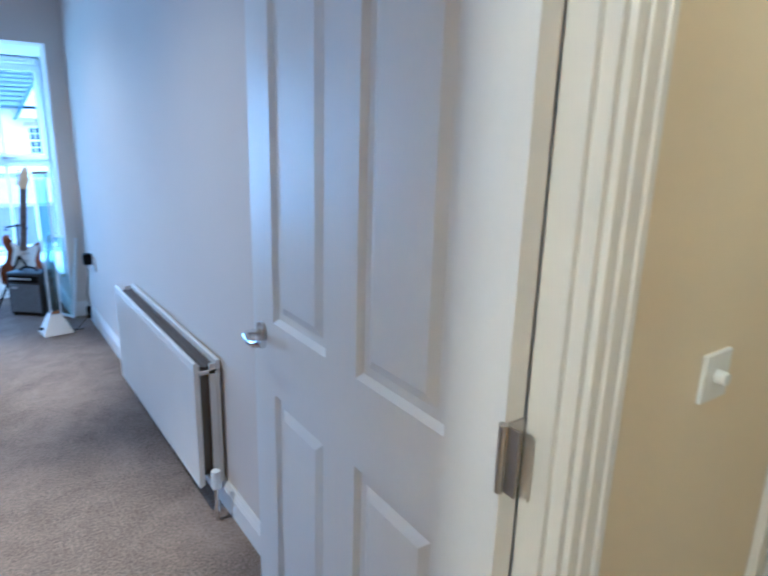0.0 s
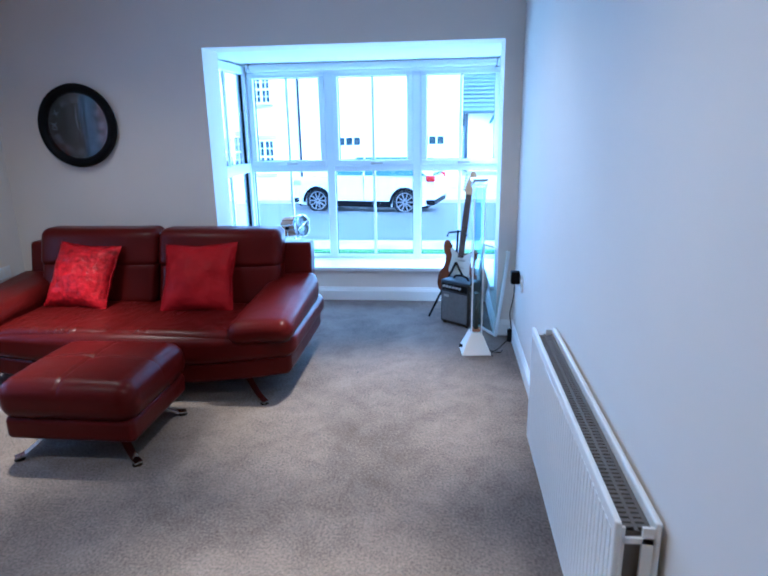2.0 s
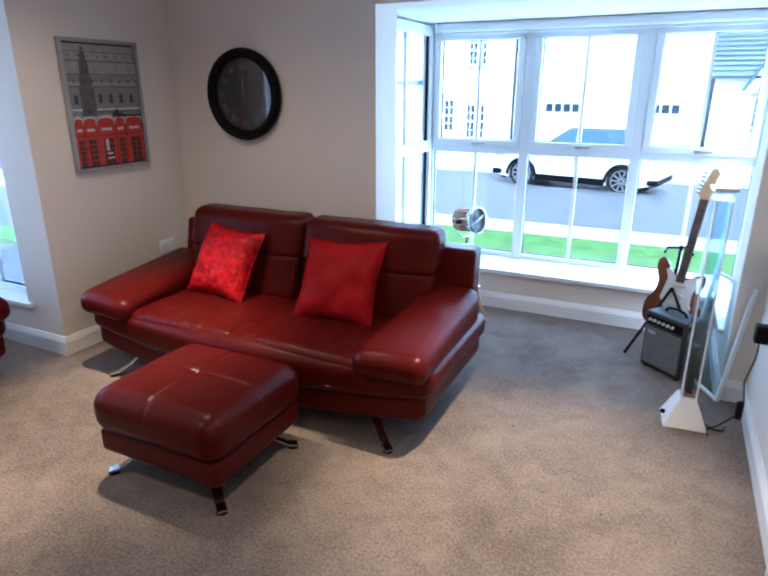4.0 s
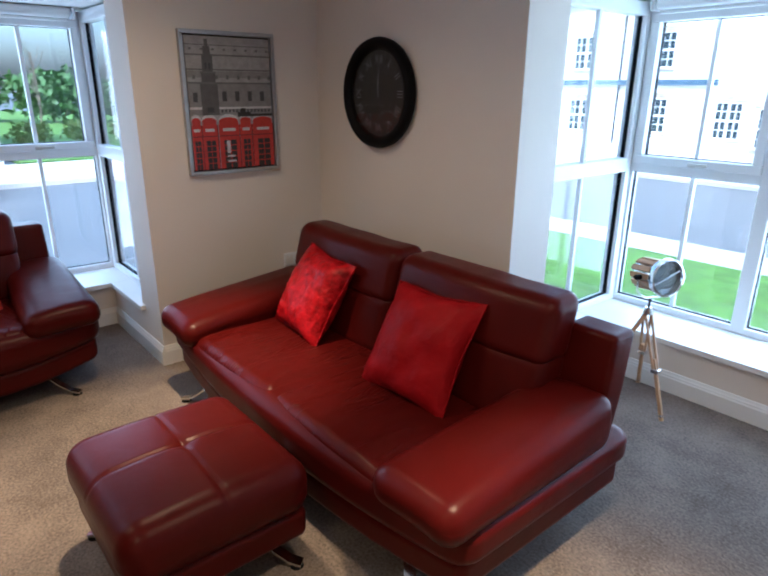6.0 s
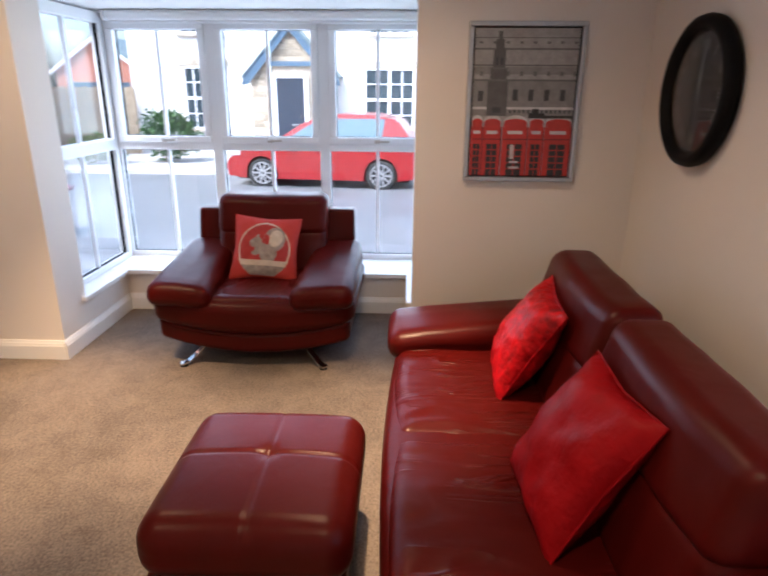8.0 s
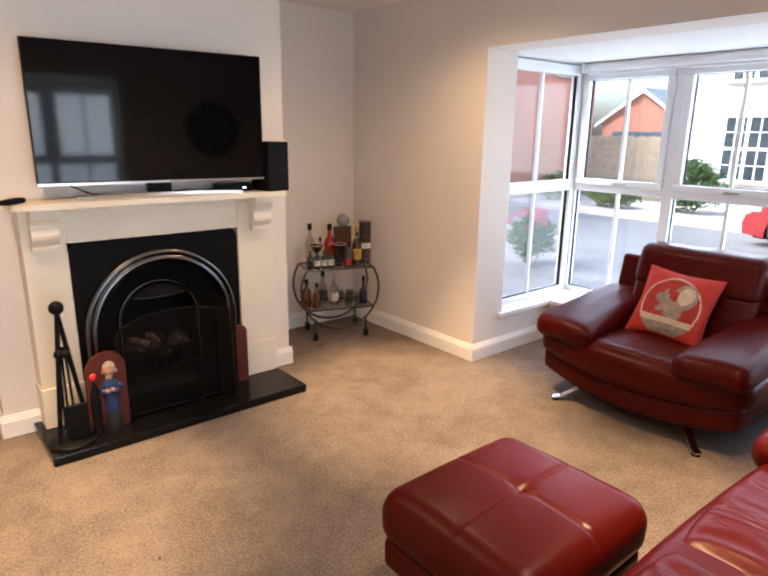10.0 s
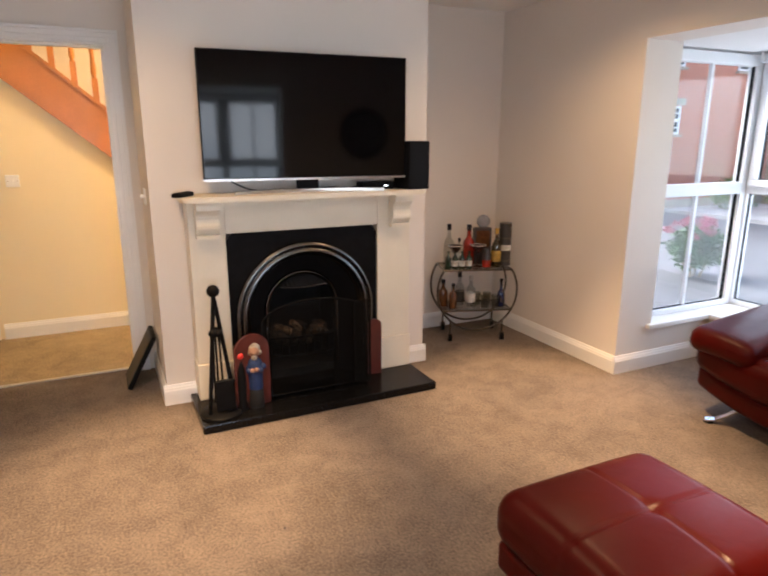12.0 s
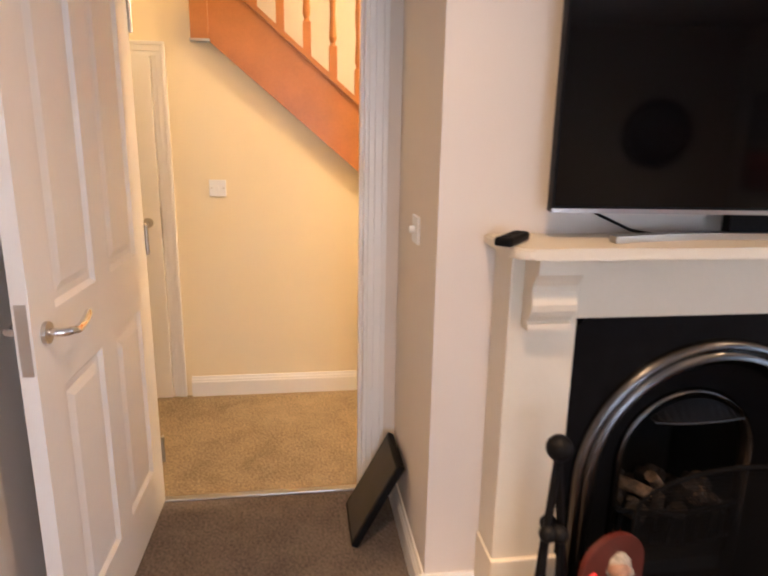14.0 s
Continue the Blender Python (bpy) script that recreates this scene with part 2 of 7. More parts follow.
# ---- building helpers ----
def part(name, bm, material, parent=None, label="", smooth=False):
    me = bpy.data.meshes.new(name)
    bmesh.ops.recalc_face_normals(bm, faces=bm.faces)
    bm.to_mesh(me)
    bm.free()
    me.materials.append(M[material] if isinstance(material, str) else material)
    if smooth:
        me.shade_smooth()
        me.set_sharp_from_angle(angle=radians(50))
    ob = new(name, me)
    if parent:
        ob.parent = parent
    if label:
        ob["label"] = label
    return ob


def thing(name, m, label, category, group="", kind=""):
    ob = new(name)
    ob.empty_display_size = 0.05
    ob.matrix_world = m
    return tagged(ob, label, category, group, kind)


def box(bm, x0, x1, y0, y1, z0, z1, bevel=0.0, seg=2):
    x0, x1, y0, y1, z0, z1 = min(x0, x1), max(x0, x1), min(y0, y1), max(y0, y1), min(z0, z1), max(z0, z1)
    r = bmesh.ops.create_cube(bm, size=1, matrix=Matrix.Translation(((x0 + x1) / 2, (y0 + y1) / 2, (z0 + z1) / 2)) @ Matrix.Diagonal((x1 - x0, y1 - y0, z1 - z0, 1)))
    if bevel:
        edges = list({e for v in r["verts"] for e in v.link_edges})
        bmesh.ops.bevel(bm, geom=edges, offset=bevel, segments=seg, profile=0.5, affect="EDGES")
    return bm


def B(*args, **kw):
    return box(bmesh.new(), *args, **kw)


def boxes(*lst, bevel=0.0):
    bm = bmesh.new()
    for b in lst:
        box(bm, *b, bevel=bevel)
    return bm


def cyl(bm, p0, p1, r0, r1=None, seg=16, caps=True):
    p0, p1 = Vector(p0), Vector(p1)
    d = p1 - p0
    m = Matrix.Translation((p0 + p1) / 2) @ d.to_track_quat("Z", "Y").to_matrix().to_4x4()
    bmesh.ops.create_cone(bm, cap_ends=caps, segments=seg, radius1=r0, radius2=r0 if r1 is None else r1, depth=d.length, matrix=m)
    return bm


def C(*args, **kw):
    return cyl(bmesh.new(), *args, **kw)


def tube(bm, pts, r, seg=8, closed=False, flat=1.0):
    """A swept round bar through the points."""
    pts = [Vector(p) for p in pts]
    n = len(pts)
    rings, ref = [], None
    for i, p in enumerate(pts):
        a = pts[(i - 1) % n] if (closed or i > 0) else p
        b = pts[(i + 1) % n] if (closed or i < n - 1) else p
        d = (b - a).normalized()
        if ref is None:
            ref = d.orthogonal().normalized()
        ref = (ref - d * ref.dot(d)).normalized()
        side = d.cross(ref)
        rings.append([bm.verts.new(p + (ref * math.cos(2 * math.pi * k / seg) + side * flat * math.sin(2 * math.pi * k / seg)) * r) for k in range(seg)])
    for i in range(n if closed else n - 1):
        a, b = rings[i], rings[(i + 1) % n]
        for k in range(seg):
            bm.faces.new((a[k], a[(k + 1) % seg], b[(k + 1) % seg], b[k]))
    if not closed:
        bm.faces.new(rings[0][::-1])
        bm.faces.new(rings[-1])
    return bm


def lathe(bm, profile, seg=24, m=None):
    """profile: (radius, height) from bottom to top about local z."""
    m = m or Matrix()
    rings = []
    for r, z in profile:
        r = max(r, 1e-4)
        rings.append([bm.verts.new(m @ Vector((r * math.cos(2 * math.pi * k / seg), r * math.sin(2 * math.pi * k / seg), z))) for k in range(seg)])
    for a, b in zip(rings, rings[1:]):
        for k in range(seg):
            bm.faces.new((a[k], a[(k + 1) % seg], b[(k + 1) % seg], b[k]))
    bm.faces.new(rings[0][::-1])
    bm.faces.new(rings[-1])
    return bm


def prism(bm, pts, axis, lo, hi):
    """An outline in a plane drawn out along an axis; pts are the other two coordinates in order."""
    def at(p, v):
        return {"x": (v, p[0], p[1]), "y": (p[0], v, p[1]), "z": (p[0], p[1], v)}[axis]
    a = [bm.verts.new(at(p, lo)) for p in pts]
    b = [bm.verts.new(at(p, hi)) for p in pts]
    n = len(pts)
    for i in range(n):
        bm.faces.new((a[i], a[(i + 1) % n], b[(i + 1) % n], b[i]))
    bm.faces.new(a[::-1])
    bm.faces.new(b)
    return bm


def pad(bm, c, size, r, fn=None, inner=6, arc=3):
    """A rounded box, padded by fn(vector) if given."""
    h = [s / 2 for s in size]
    r = min(r, *[v * 0.98 for v in h])
    axes = []
    for v in h:
        a = [(v - r) + r * math.tan(math.radians(45) * (arc - k) / arc) for k in range(arc)]
        mid = [-(v - r) + 2 * (v - r) * k / inner for k in range(inner + 1)]
        axes.append([-q for q in a] + mid + a[::-1])
    seen = {}

    def vert(p):
        key = tuple(round(q, 5) for q in p)
        if key not in seen:
            q = Vector(p)
            core = Vector([max(-(h[i] - r), min(h[i] - r, q[i])) for i in range(3)])
            d = q - core
            q = core + d.normalized() * r if d.length > 1e-9 else q
            if fn:
                q = fn(q)
            seen[key] = bm.verts.new(q + Vector(c))
        return seen[key]

    for ax in range(3):
        u, v = [i for i in range(3) if i != ax]
        for s in (-1, 1):
            for i in range(len(axes[u]) - 1):
                for j in range(len(axes[v]) - 1):
                    quad = []
                    for di, dj in ((0, 0), (1, 0), (1, 1), (0, 1)):
                        p = [0, 0, 0]
                        p[ax], p[u], p[v] = s * h[ax], axes[u][i + di], axes[v][j + dj]
                        quad.append(vert(p))
                    try:
                        bm.faces.new(quad)
                    except ValueError:
                        pass
    return bm


# ---- the shell ----
WX, EX, SY, NY, CZ = -2.89, 0.80, 0.457, 4.93, 2.36
HY, HS = 0.347, -0.62
OPEN_T = 2.0


def setting(name, bm, material, label="", category=""):
    ob = part(name, bm, material)
    return tagged(ob, label, category, kind="structure")


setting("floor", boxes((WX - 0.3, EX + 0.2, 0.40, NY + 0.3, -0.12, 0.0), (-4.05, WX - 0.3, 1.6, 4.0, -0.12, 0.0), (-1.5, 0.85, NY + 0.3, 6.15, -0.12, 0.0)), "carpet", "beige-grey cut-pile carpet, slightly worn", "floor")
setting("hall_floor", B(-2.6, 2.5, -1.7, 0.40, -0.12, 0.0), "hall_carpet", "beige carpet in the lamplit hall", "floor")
setting("threshold", B(-0.14, 0.69, 0.388, 0.420, 0.0, 0.009, bevel=0.003), "satin", "silver metal carpet strip in the doorway", "trim")
setting("ceiling", B(WX - 0.3, EX + 0.2, HY, NY + 0.3, CZ, CZ + 0.15), "ceiling", "plain white painted ceiling", "ceiling")
setting("hall_ceiling", B(-2.6, 2.5, -1.7, HY, CZ + 0.6, CZ + 0.75), "ceiling", "white hall ceiling", "ceiling")
XL, XR = -1.330, 0.682
YL, YR = 1.798, 3.810
setting("wall_north", boxes((WX - 0.26, XL, NY, NY + 0.26, 0, CZ), (XR, EX + 0.15, NY, NY + 0.26, 0, CZ), (XL, XR, NY, NY + 0.26, OPEN_T, CZ)), "wall", "off-white painted wall round the bay opening", "wall")
setting("wall_west", boxes((WX - 0.26, WX, SY - 0.11, YL, 0, CZ), (WX - 0.26, WX, YR, NY, 0, CZ), (WX - 0.26, WX, YL, YR, OPEN_T, CZ)), "wall", "off-white painted wall round the bay opening", "wall")
setting("wall_east", B(EX, EX + 0.15, SY, NY, 0, CZ), "wall", "plain off-white painted wall", "wall")
DX0, DX1, DH = -0.140, 0.690, 1.962
bm = boxes((WX, DX0 - 0.03, HY + 0.012, SY, 0, CZ), (DX1 + 0.03, EX + 0.15, HY + 0.012, SY, 0, CZ), (DX0 - 0.03, DX1 + 0.03, HY + 0.012, SY, DH + 0.03, CZ))
setting("wall_south", bm, "wall", "off-white painted wall with the doorway", "wall")
bm = boxes((-2.6, DX0 - 0.03, HY, HY + 0.012, 0, CZ + 0.6), (DX1 + 0.03, 2.5, HY, HY + 0.012, 0, CZ + 0.6), (DX0 - 0.03, DX1 + 0.03, HY, HY + 0.012, DH + 0.03, CZ + 0.6))
setting("hall_wall_north", bm, "hall_wall", "cream hall wall beside the doorway", "wall")
setting("chimney_breast", prism(bmesh.new(), [(-1.895, 0), (-1.505, 0), (-1.505, 0.965), (-0.615, 0.965), (-0.615, 0), (-0.268, 0), (-0.268, CZ), (-1.895, CZ)], "y", SY, 1.072), "wall", "off-white chimney breast", "wall")
SK = 0.115


def skirting(name, x0, y0, x1, y1, nx, ny, m=None):
    """A moulded board along a wall; n points into the room."""
    prof = [(0, 0), (0.018, 0), (0.018, 0.082), (0.014, 0.090), (0.014, 0.096), (0.010, 0.102), (0.006, SK), (0, SK)]
    bm = bmesh.new()
    d = Vector((x1 - x0, y1 - y0, 0))
    a = [bm.verts.new((x0 + nx * p, y0 + ny * p, z)) for p, z in prof]
    b = [bm.verts.new(v.co + d) for v in a]
    for i in range(len(a)):
        j = (i + 1) % len(a)
        bm.faces.new((a[i], a[j], b[j], b[i]))
    bm.faces.new(a[::-1])
    bm.faces.new(b)
    ob = setting(name, bm, "gloss", "white gloss moulded skirting board", "baseboard")
    if m:
        ob.matrix_world = m


g = 0.001
skirting("baseboard", EX - g, SY + 0.03, EX - g, NY, -1, 0)
skirting("baseboard", XR, NY - g, EX - 0.02, NY - g, 0, -1)
skirting("baseboard", WX + 0.02, NY - g, XL, NY - g, 0, -1)
skirting("baseboard", WX + g, SY, WX + g, YL, 1, 0)
skirting("baseboard", WX + g, YR, WX + g, NY, 1, 0)
skirting("baseboard", WX + 0.02, SY + g, -1.895, SY + g, 0, 1)
skirting("baseboard", -1.895 - g, SY + 0.02, -1.895 - g, 1.072, -1, 0)
skirting("baseboard", -1.913, 1.072 + g, -1.74, 1.072 + g, 0, 1)
skirting("baseboard", -0.43, 1.072 + g, -0.250, 1.072 + g, 0, 1)
skirting("baseboard", -0.268 + g, SY, -0.268 + g, 1.072, 1, 0)
skirting("baseboard", -2.5, HS + g, 0.70, HS + g, 0, 1)
skirting("baseboard", 0.86, HY - g, 1.36, HY - g, 0, -1)


# ---- bays and windows ----
def bay(name, m):
    """A box bay. Local x along the wall, y outwards; the opening's room face lies at y = 0."""
    def put(ob):
        ob.matrix_world = m
        return ob
    hw, wi = 1.006, 1.14
    put(setting(name + "_lower_wall", boxes((-1.25, 1.25, 0.85, 1.33, -0.5, 0.266), (-1.25, -hw, 0.26, 0.85, -0.5, 0.266), (hw, 1.25, 0.26, 0.85, -0.5, 0.266)), "wall", "white wall below the bay sill", "wall"))
    put(setting(name + "_ceiling", B(-1.3, 1.3, 0.26, 1.38, OPEN_T, OPEN_T + 0.16), "ceiling", "white bay ceiling", "ceiling"))
    put(setting(name + "_reveal", boxes((-1.3, -hw, 0.2602, 0.29, 0.296, OPEN_T), (hw, 1.3, 0.2602, 0.29, 0.296, OPEN_T)), "wall", "white bay reveal", "wall"))
    skirting("baseboard", -hw, 0.85 - 0.001, hw, 0.85 - 0.001, 0, -1, m)
    skirting("baseboard", -hw + 0.001, -0.018, -hw + 0.001, 0.832, 1, 0, m)
    skirting("baseboard", hw - 0.001, -0.018, hw - 0.001, 0.832, -1, 0, m)
    sill = boxes((-1.2, 1.2, 0.815, 1.29, 0.266, 0.296), (-1.2, -0.976, 0.246, 0.815, 0.266, 0.296), (0.976, 1.2, 0.246, 0.815, 0.266, 0.296), bevel=0.004)
    put(setting("window_sill", sill, "gloss", "white painted window sill board", "sill"))
    win = new(name + "_window")
    win.matrix_world = m
    tagged(win, "white casement bay window with glazing bars", "window", kind="structure")

    def light(x0, x1, z0, z1, sash, tr, bar=True):
        """One glazed light in local coordinates of a plane: tr maps (u, depth, z) boxes."""
        f = 0.048 if sash else 0.0
        if sash:
            d0, d1 = -0.052, 0.02
            part("sash", boxes(*[tr(*q) for q in ((x0, x1, d0, d1, z0, z0 + f), (x0, x1, d0, d1, z1 - f, z1), (x0, x0 + f, d0, d1, z0 + f, z1 - f), (x1 - f, x1, d0, d1, z0 + f, z1 - f))], bevel=0.006), "upvc", win)
        gx0, gx1, gz0, gz1 = x0 + f, x1 - f, z0 + f, z1 - f
        s = 0.004
        part("gasket", boxes(*[tr(*q) for q in ((gx0, gx1, -0.012, 0.012, gz0, gz0 + s), (gx0, gx1, -0.012, 0.012, gz1 - s, gz1), (gx0, gx0 + s, -0.012, 0.012, gz0, gz1), (gx1 - s, gx1, -0.012, 0.012, gz0, gz1))]), "black", win)
        p = part("pane", boxes(tr(gx0 + s, gx1 - s, -0.004, 0.004, gz0 + s, gz1 - s)), "glass", win)
        p.visible_shadow = False
        if bar:
            c = (gx0 + gx1) / 2
            part("glazing_bar", boxes(tr(c - 0.011, c + 0.011, -0.012, 0.012, gz0, gz1)), "upvc", win)

    # front
    y = 1.235
    fr = lambda u0, u1, d0, d1, z0, z1: (u0, u1, y + d0, y + d1, z0, z1)
    zb, zt, T0, T1 = 0.296, 1.985, 1.088, 1.167
    mull = [-0.385, 0.385]
    part("frame", boxes((-wi, wi, y - 0.035, y + 0.035, zb, zb + 0.036), (-wi, wi, y - 0.035, y + 0.035, 1.918, zt), (-wi - 0.03, -wi + 0.045, y - 0.036, y + 0.036, zb, zt), (wi - 0.045, wi + 0.03, y - 0.036, y + 0.036, zb, zt), (-wi, wi, y - 0.034, y + 0.034, T0, T1), bevel=0.005), "upvc", win)
    for c in mull:
        part("mullion", B(c - 0.036, c + 0.036, y - 0.038, y + 0.038, zb, zt, bevel=0.006), "upvc", win)
    edges = [-wi + 0.045, -0.421, -0.349, 0.349, 0.421, wi - 0.045]
    for i in range(3):
        light(edges[2 * i], edges[2 * i + 1], zb + 0.036, T0, False, fr)
        light(edges[2 * i], edges[2 * i + 1], T1 - 0.03, 1.933, True, fr)
        c = (edges[2 * i] + edges[2 * i + 1]) / 2
        h = part("handle", boxes((c - 0.02, c + 0.02, y - 0.066, y - 0.052, T1 - 0.02, T1 + 0.004), (c - 0.012, c + 0.085, y - 0.084, y - 0.066, T1 - 0.014, T1 + 0.002), bevel=0.003), "satin", win)
    # sides
    for s in (-1, 1):
        sx = s * (wi + 0.005)
        sd = lambda u0, u1, d0, d1, z0, z1: (sx - d1 * -s if s > 0 else sx - d1, sx - d0 * -s if s > 0 else sx - d0, u0, u1, z0, z1)
        part("side_frame", boxes((sx - 0.035, sx + 0.035, 0.291, 1.198, zb, zb + 0.036), (sx - 0.035, sx + 0.035, 0.291, 1.198, 1.918, zt), (sx - 0.036, sx + 0.036, 0.291, 0.335, zb, zt), (sx - 0.036, sx + 0.036, 1.150, 1.198, zb, zt), (sx - 0.034, sx + 0.034, 0.291, 1.198, T0, T1), bevel=0.005), "upvc", win)
        light(0.335, 1.150, zb + 0.036, T0, False, sd)
        light(0.335, 1.150, T1 - 0.02, 1.93, False, sd)
    # blind cassettes under the bay ceiling
    bl = put(thing(name + "_roller_blind", m, "white roller blind cassette, rolled up", "blind"))
    bl.name = "roller_blind"
    part("cassette", pad(bmesh.new(), (0, 1.135, 1.967), (2.10, 0.085, 0.064), 0.028), "upvc", bl, smooth=True)
    part("bottom_bar", B(-1.03, 1.03, 1.125, 1.145, 1.918, 1.935, bevel=0.004), "upvc", bl)
    for sx in (-1.06, 1.06):
        part("end_cap", pad(bmesh.new(), (sx, 1.135, 1.966), (0.02, 0.088, 0.066), 0.008), "upvc", bl)
    return win


bay("north_bay", pose((XL + XR) / 2, NY, 0))
bay("west_bay", pose(WX, (YL + YR) / 2, 0, 0, 0, 90))


# ---- the doorway and its door ----
setting("door_frame", boxes((DX0 - 0.03, DX0, HY - 0.002, SY + 0.002, 0, DH + 0.03), (DX1, DX1 + 0.03, HY - 0.002, SY + 0.002, 0, DH + 0.03), (DX0, DX1, HY - 0.002, SY + 0.002, DH, DH + 0.03),
                            (DX0, DX0 + 0.012, HY + 0.02, SY - 0.045, 0, DH), (DX1 - 0.012, DX1, HY + 0.02, SY - 0.045, 0, DH), (DX0, DX1, HY + 0.02, SY - 0.045, DH - 0.012, DH)), "gloss", "white gloss door lining", "door frame")


def architrave(y, s, x0, x1, top, name="architrave"):
    """Moulded casing on a wall face at y; s is the way out of the wall."""
    w = 0.068
    bm = bmesh.new()
    for a, b, dd in ((0.0, 0.022, 0.012), (0.022, 0.05, 0.017), (0.05, w, 0.021)):
        for q in ((x0 - b, x0 - a, 0, top + a), (x1 + a, x1 + b, 0, top + a), (x0 - b, x1 + b, top + a, top + b)):
            box(bm, q[0], q[1], y, y + s * dd, q[2], q[3], bevel=0.003)
    setting(name, bm, "gloss", "white moulded door casing", "trim")


architrave(SY + 0.001, 1, DX0 - 0.012, DX1 + 0.012, DH + 0.012)
architrave(HY - 0.001, -1, DX0 - 0.012, DX1 + 0.012, DH + 0.012)


def panel_door(m, w, h, label, handle_side=1):
    """A moulded four-panel door. Local x from the hinge, y its face side, z up."""
    d = thing("door", m, label, "door", kind="structure")
    t = 0.036
    # rails and stiles, panels sunk between them
    st, mid = 0.125, 0.12
    zs = [(0.20, 0.82), (1.01, h - 0.11)]
    xs = [(st, w / 2 - mid / 2), (w / 2 + mid / 2, w - st)]
    bm = bmesh.new()
    box(bm, 0, st, -t / 2, t / 2, 0, h)
    box(bm, w - st, w, -t / 2, t / 2, 0, h)
    for a, b in ((0, 0.20), (0.82, 1.01), (h - 0.11, h)):
        box(bm, st, w - st, -t / 2, t / 2, a, b)
    for a, b in zs:
        box(bm, w / 2 - mid / 2, w / 2 + mid / 2, -t / 2, t / 2, a, b)
    part("door_leaf", bm, "gloss", d)
    for a, b in zs:
        for x0, x1 in xs:
            bm = bmesh.new()
            for s in (-1, 1):
                loops = []
                for inset, dep in ((0, t / 2), (0.012, t / 2 - 0.011), (0.030, t / 2 - 0.011), (0.052, t / 2 - 0.002)):
                    loops.append([bm.verts.new((px, s * dep, pz)) for px, pz in ((x0 + inset, a + inset), (x1 - inset, a + inset), (x1 - inset, b - inset), (x0 + inset, b - inset))])
                for p, q in zip(loops, loops[1:]):
                    for k in range(4):
                        bm.faces.new((p[k], p[(k + 1) % 4], q[(k + 1) % 4], q[k]))
                bm.faces.new(loops[-1])
            part("panel", bm, "gloss", d)
    for s in (-1, 1):
        hx, hz = w - 0.06, 0.97
        hd = part("door_handle", C((hx, s * t / 2, hz), (hx, s * (t / 2 + 0.009), hz), 0.026, 0.025, seg=24), "satin", d, "satin chrome lever handle", smooth=True)
        part("lever", tube(bmesh.new(), [(hx, s * (t / 2 + 0.008), hz), (hx, s * (t / 2 + 0.040), hz), (hx - 0.012, s * (t / 2 + 0.052), hz), (hx - 0.04, s * (t / 2 + 0.054), hz - 0.006), (hx - 0.075, s * (t / 2 + 0.054), hz - 0.002), (hx - 0.105, s * (t / 2 + 0.054), hz + 0.010), (hx - 0.120, s * (t / 2 + 0.05), hz + 0.011)], 0.0095, seg=12), "chrome", hd, smooth=True)
    part("latch_plate", B(w - 0.001, w + 0.0015, -0.012, 0.012, 0.89, 1.05), "satin", d)
    for hz in (0.22, 1.04, 1.78):
        part("hinge", boxes((-0.004, -0.001, -0.018, 0.030, hz - 0.05, hz + 0.05), (-0.03, -0.004, 0.018, 0.022, hz - 0.05, hz + 0.05)), "satin", d)
        part("hinge_knuckle", C((-0.004, 0.024, hz - 0.052), (-0.004, 0.024, hz + 0.052), 0.007, seg=12), "satin", d, smooth=True)
    return d


panel_door(pose(0.655, 0.415, 0.008, 0, 0, 88.8), 0.90, 1.945, "white panelled door standing open against the wall")


ds = thing("door_stop", pose(EX - 0.019, 1.18, 0.055), "white sprung door stop on the skirting board", "door stop")
part("base", C((0, 0, 0), (-0.010, 0, 0), 0.014, 0.012, seg=16), "satin", ds, smooth=True)
part("spring", tube(bmesh.new(), [(-0.010 - 0.045 * k / 60, 0.006 * math.cos(k * 0.84), 0.006 * math.sin(k * 0.84)) for k in range(61)], 0.0018, seg=5), "satin", ds, smooth=True)
part("tip", C((-0.055, 0, 0), (-0.072, 0, 0), 0.009, 0.008, seg=14), "upvc", ds, smooth=True)
sk = thing("strike_plate", pose(DX0 + 0.0005, SY - 0.022, 0.98), "small satin strike plate let into the door lining", "strike plate")
part("plate", boxes((0, 0.0018, -0.012, 0.012, -0.065, -0.018), (0, 0.0018, -0.012, 0.012, 0.018, 0.065), (0, 0.0018, -0.012, -0.007, -0.018, 0.018), (0, 0.0018, 0.007, 0.012, -0.018, 0.018)), "satin", sk)

# ---- seating ----
def chrome_leg(bm, x, y, sx, sy, z1):
    """A flat chrome strip that leans out to a small foot."""
    p = [Vector((x - sx * 0.20, y - sy * 0.20, z1)), Vector((x - sx * 0.055, y - sy * 0.055, 0.052)), Vector((x, y, 0.018)), Vector((x + sx * 0.045, y + sy * 0.045, 0.010))]
    side = Vector((-sy, sx, 0)).normalized() * 0.019
    up = Vector((0, 0, 0.010))
    rings = [[bm.verts.new(q + s * side + k * up) for s, k in ((-1, 0), (1, 0), (1, 1), (-1, 1))] for q in p]
    for a, b in zip(rings, rings[1:]):
        for k in range(4):
            bm.faces.new((a[k], a[(k + 1) % 4], b[(k + 1) % 4], b[k]))
    bm.faces.new(rings[0][::-1])
    bm.faces.new(rings[-1])
    return bm


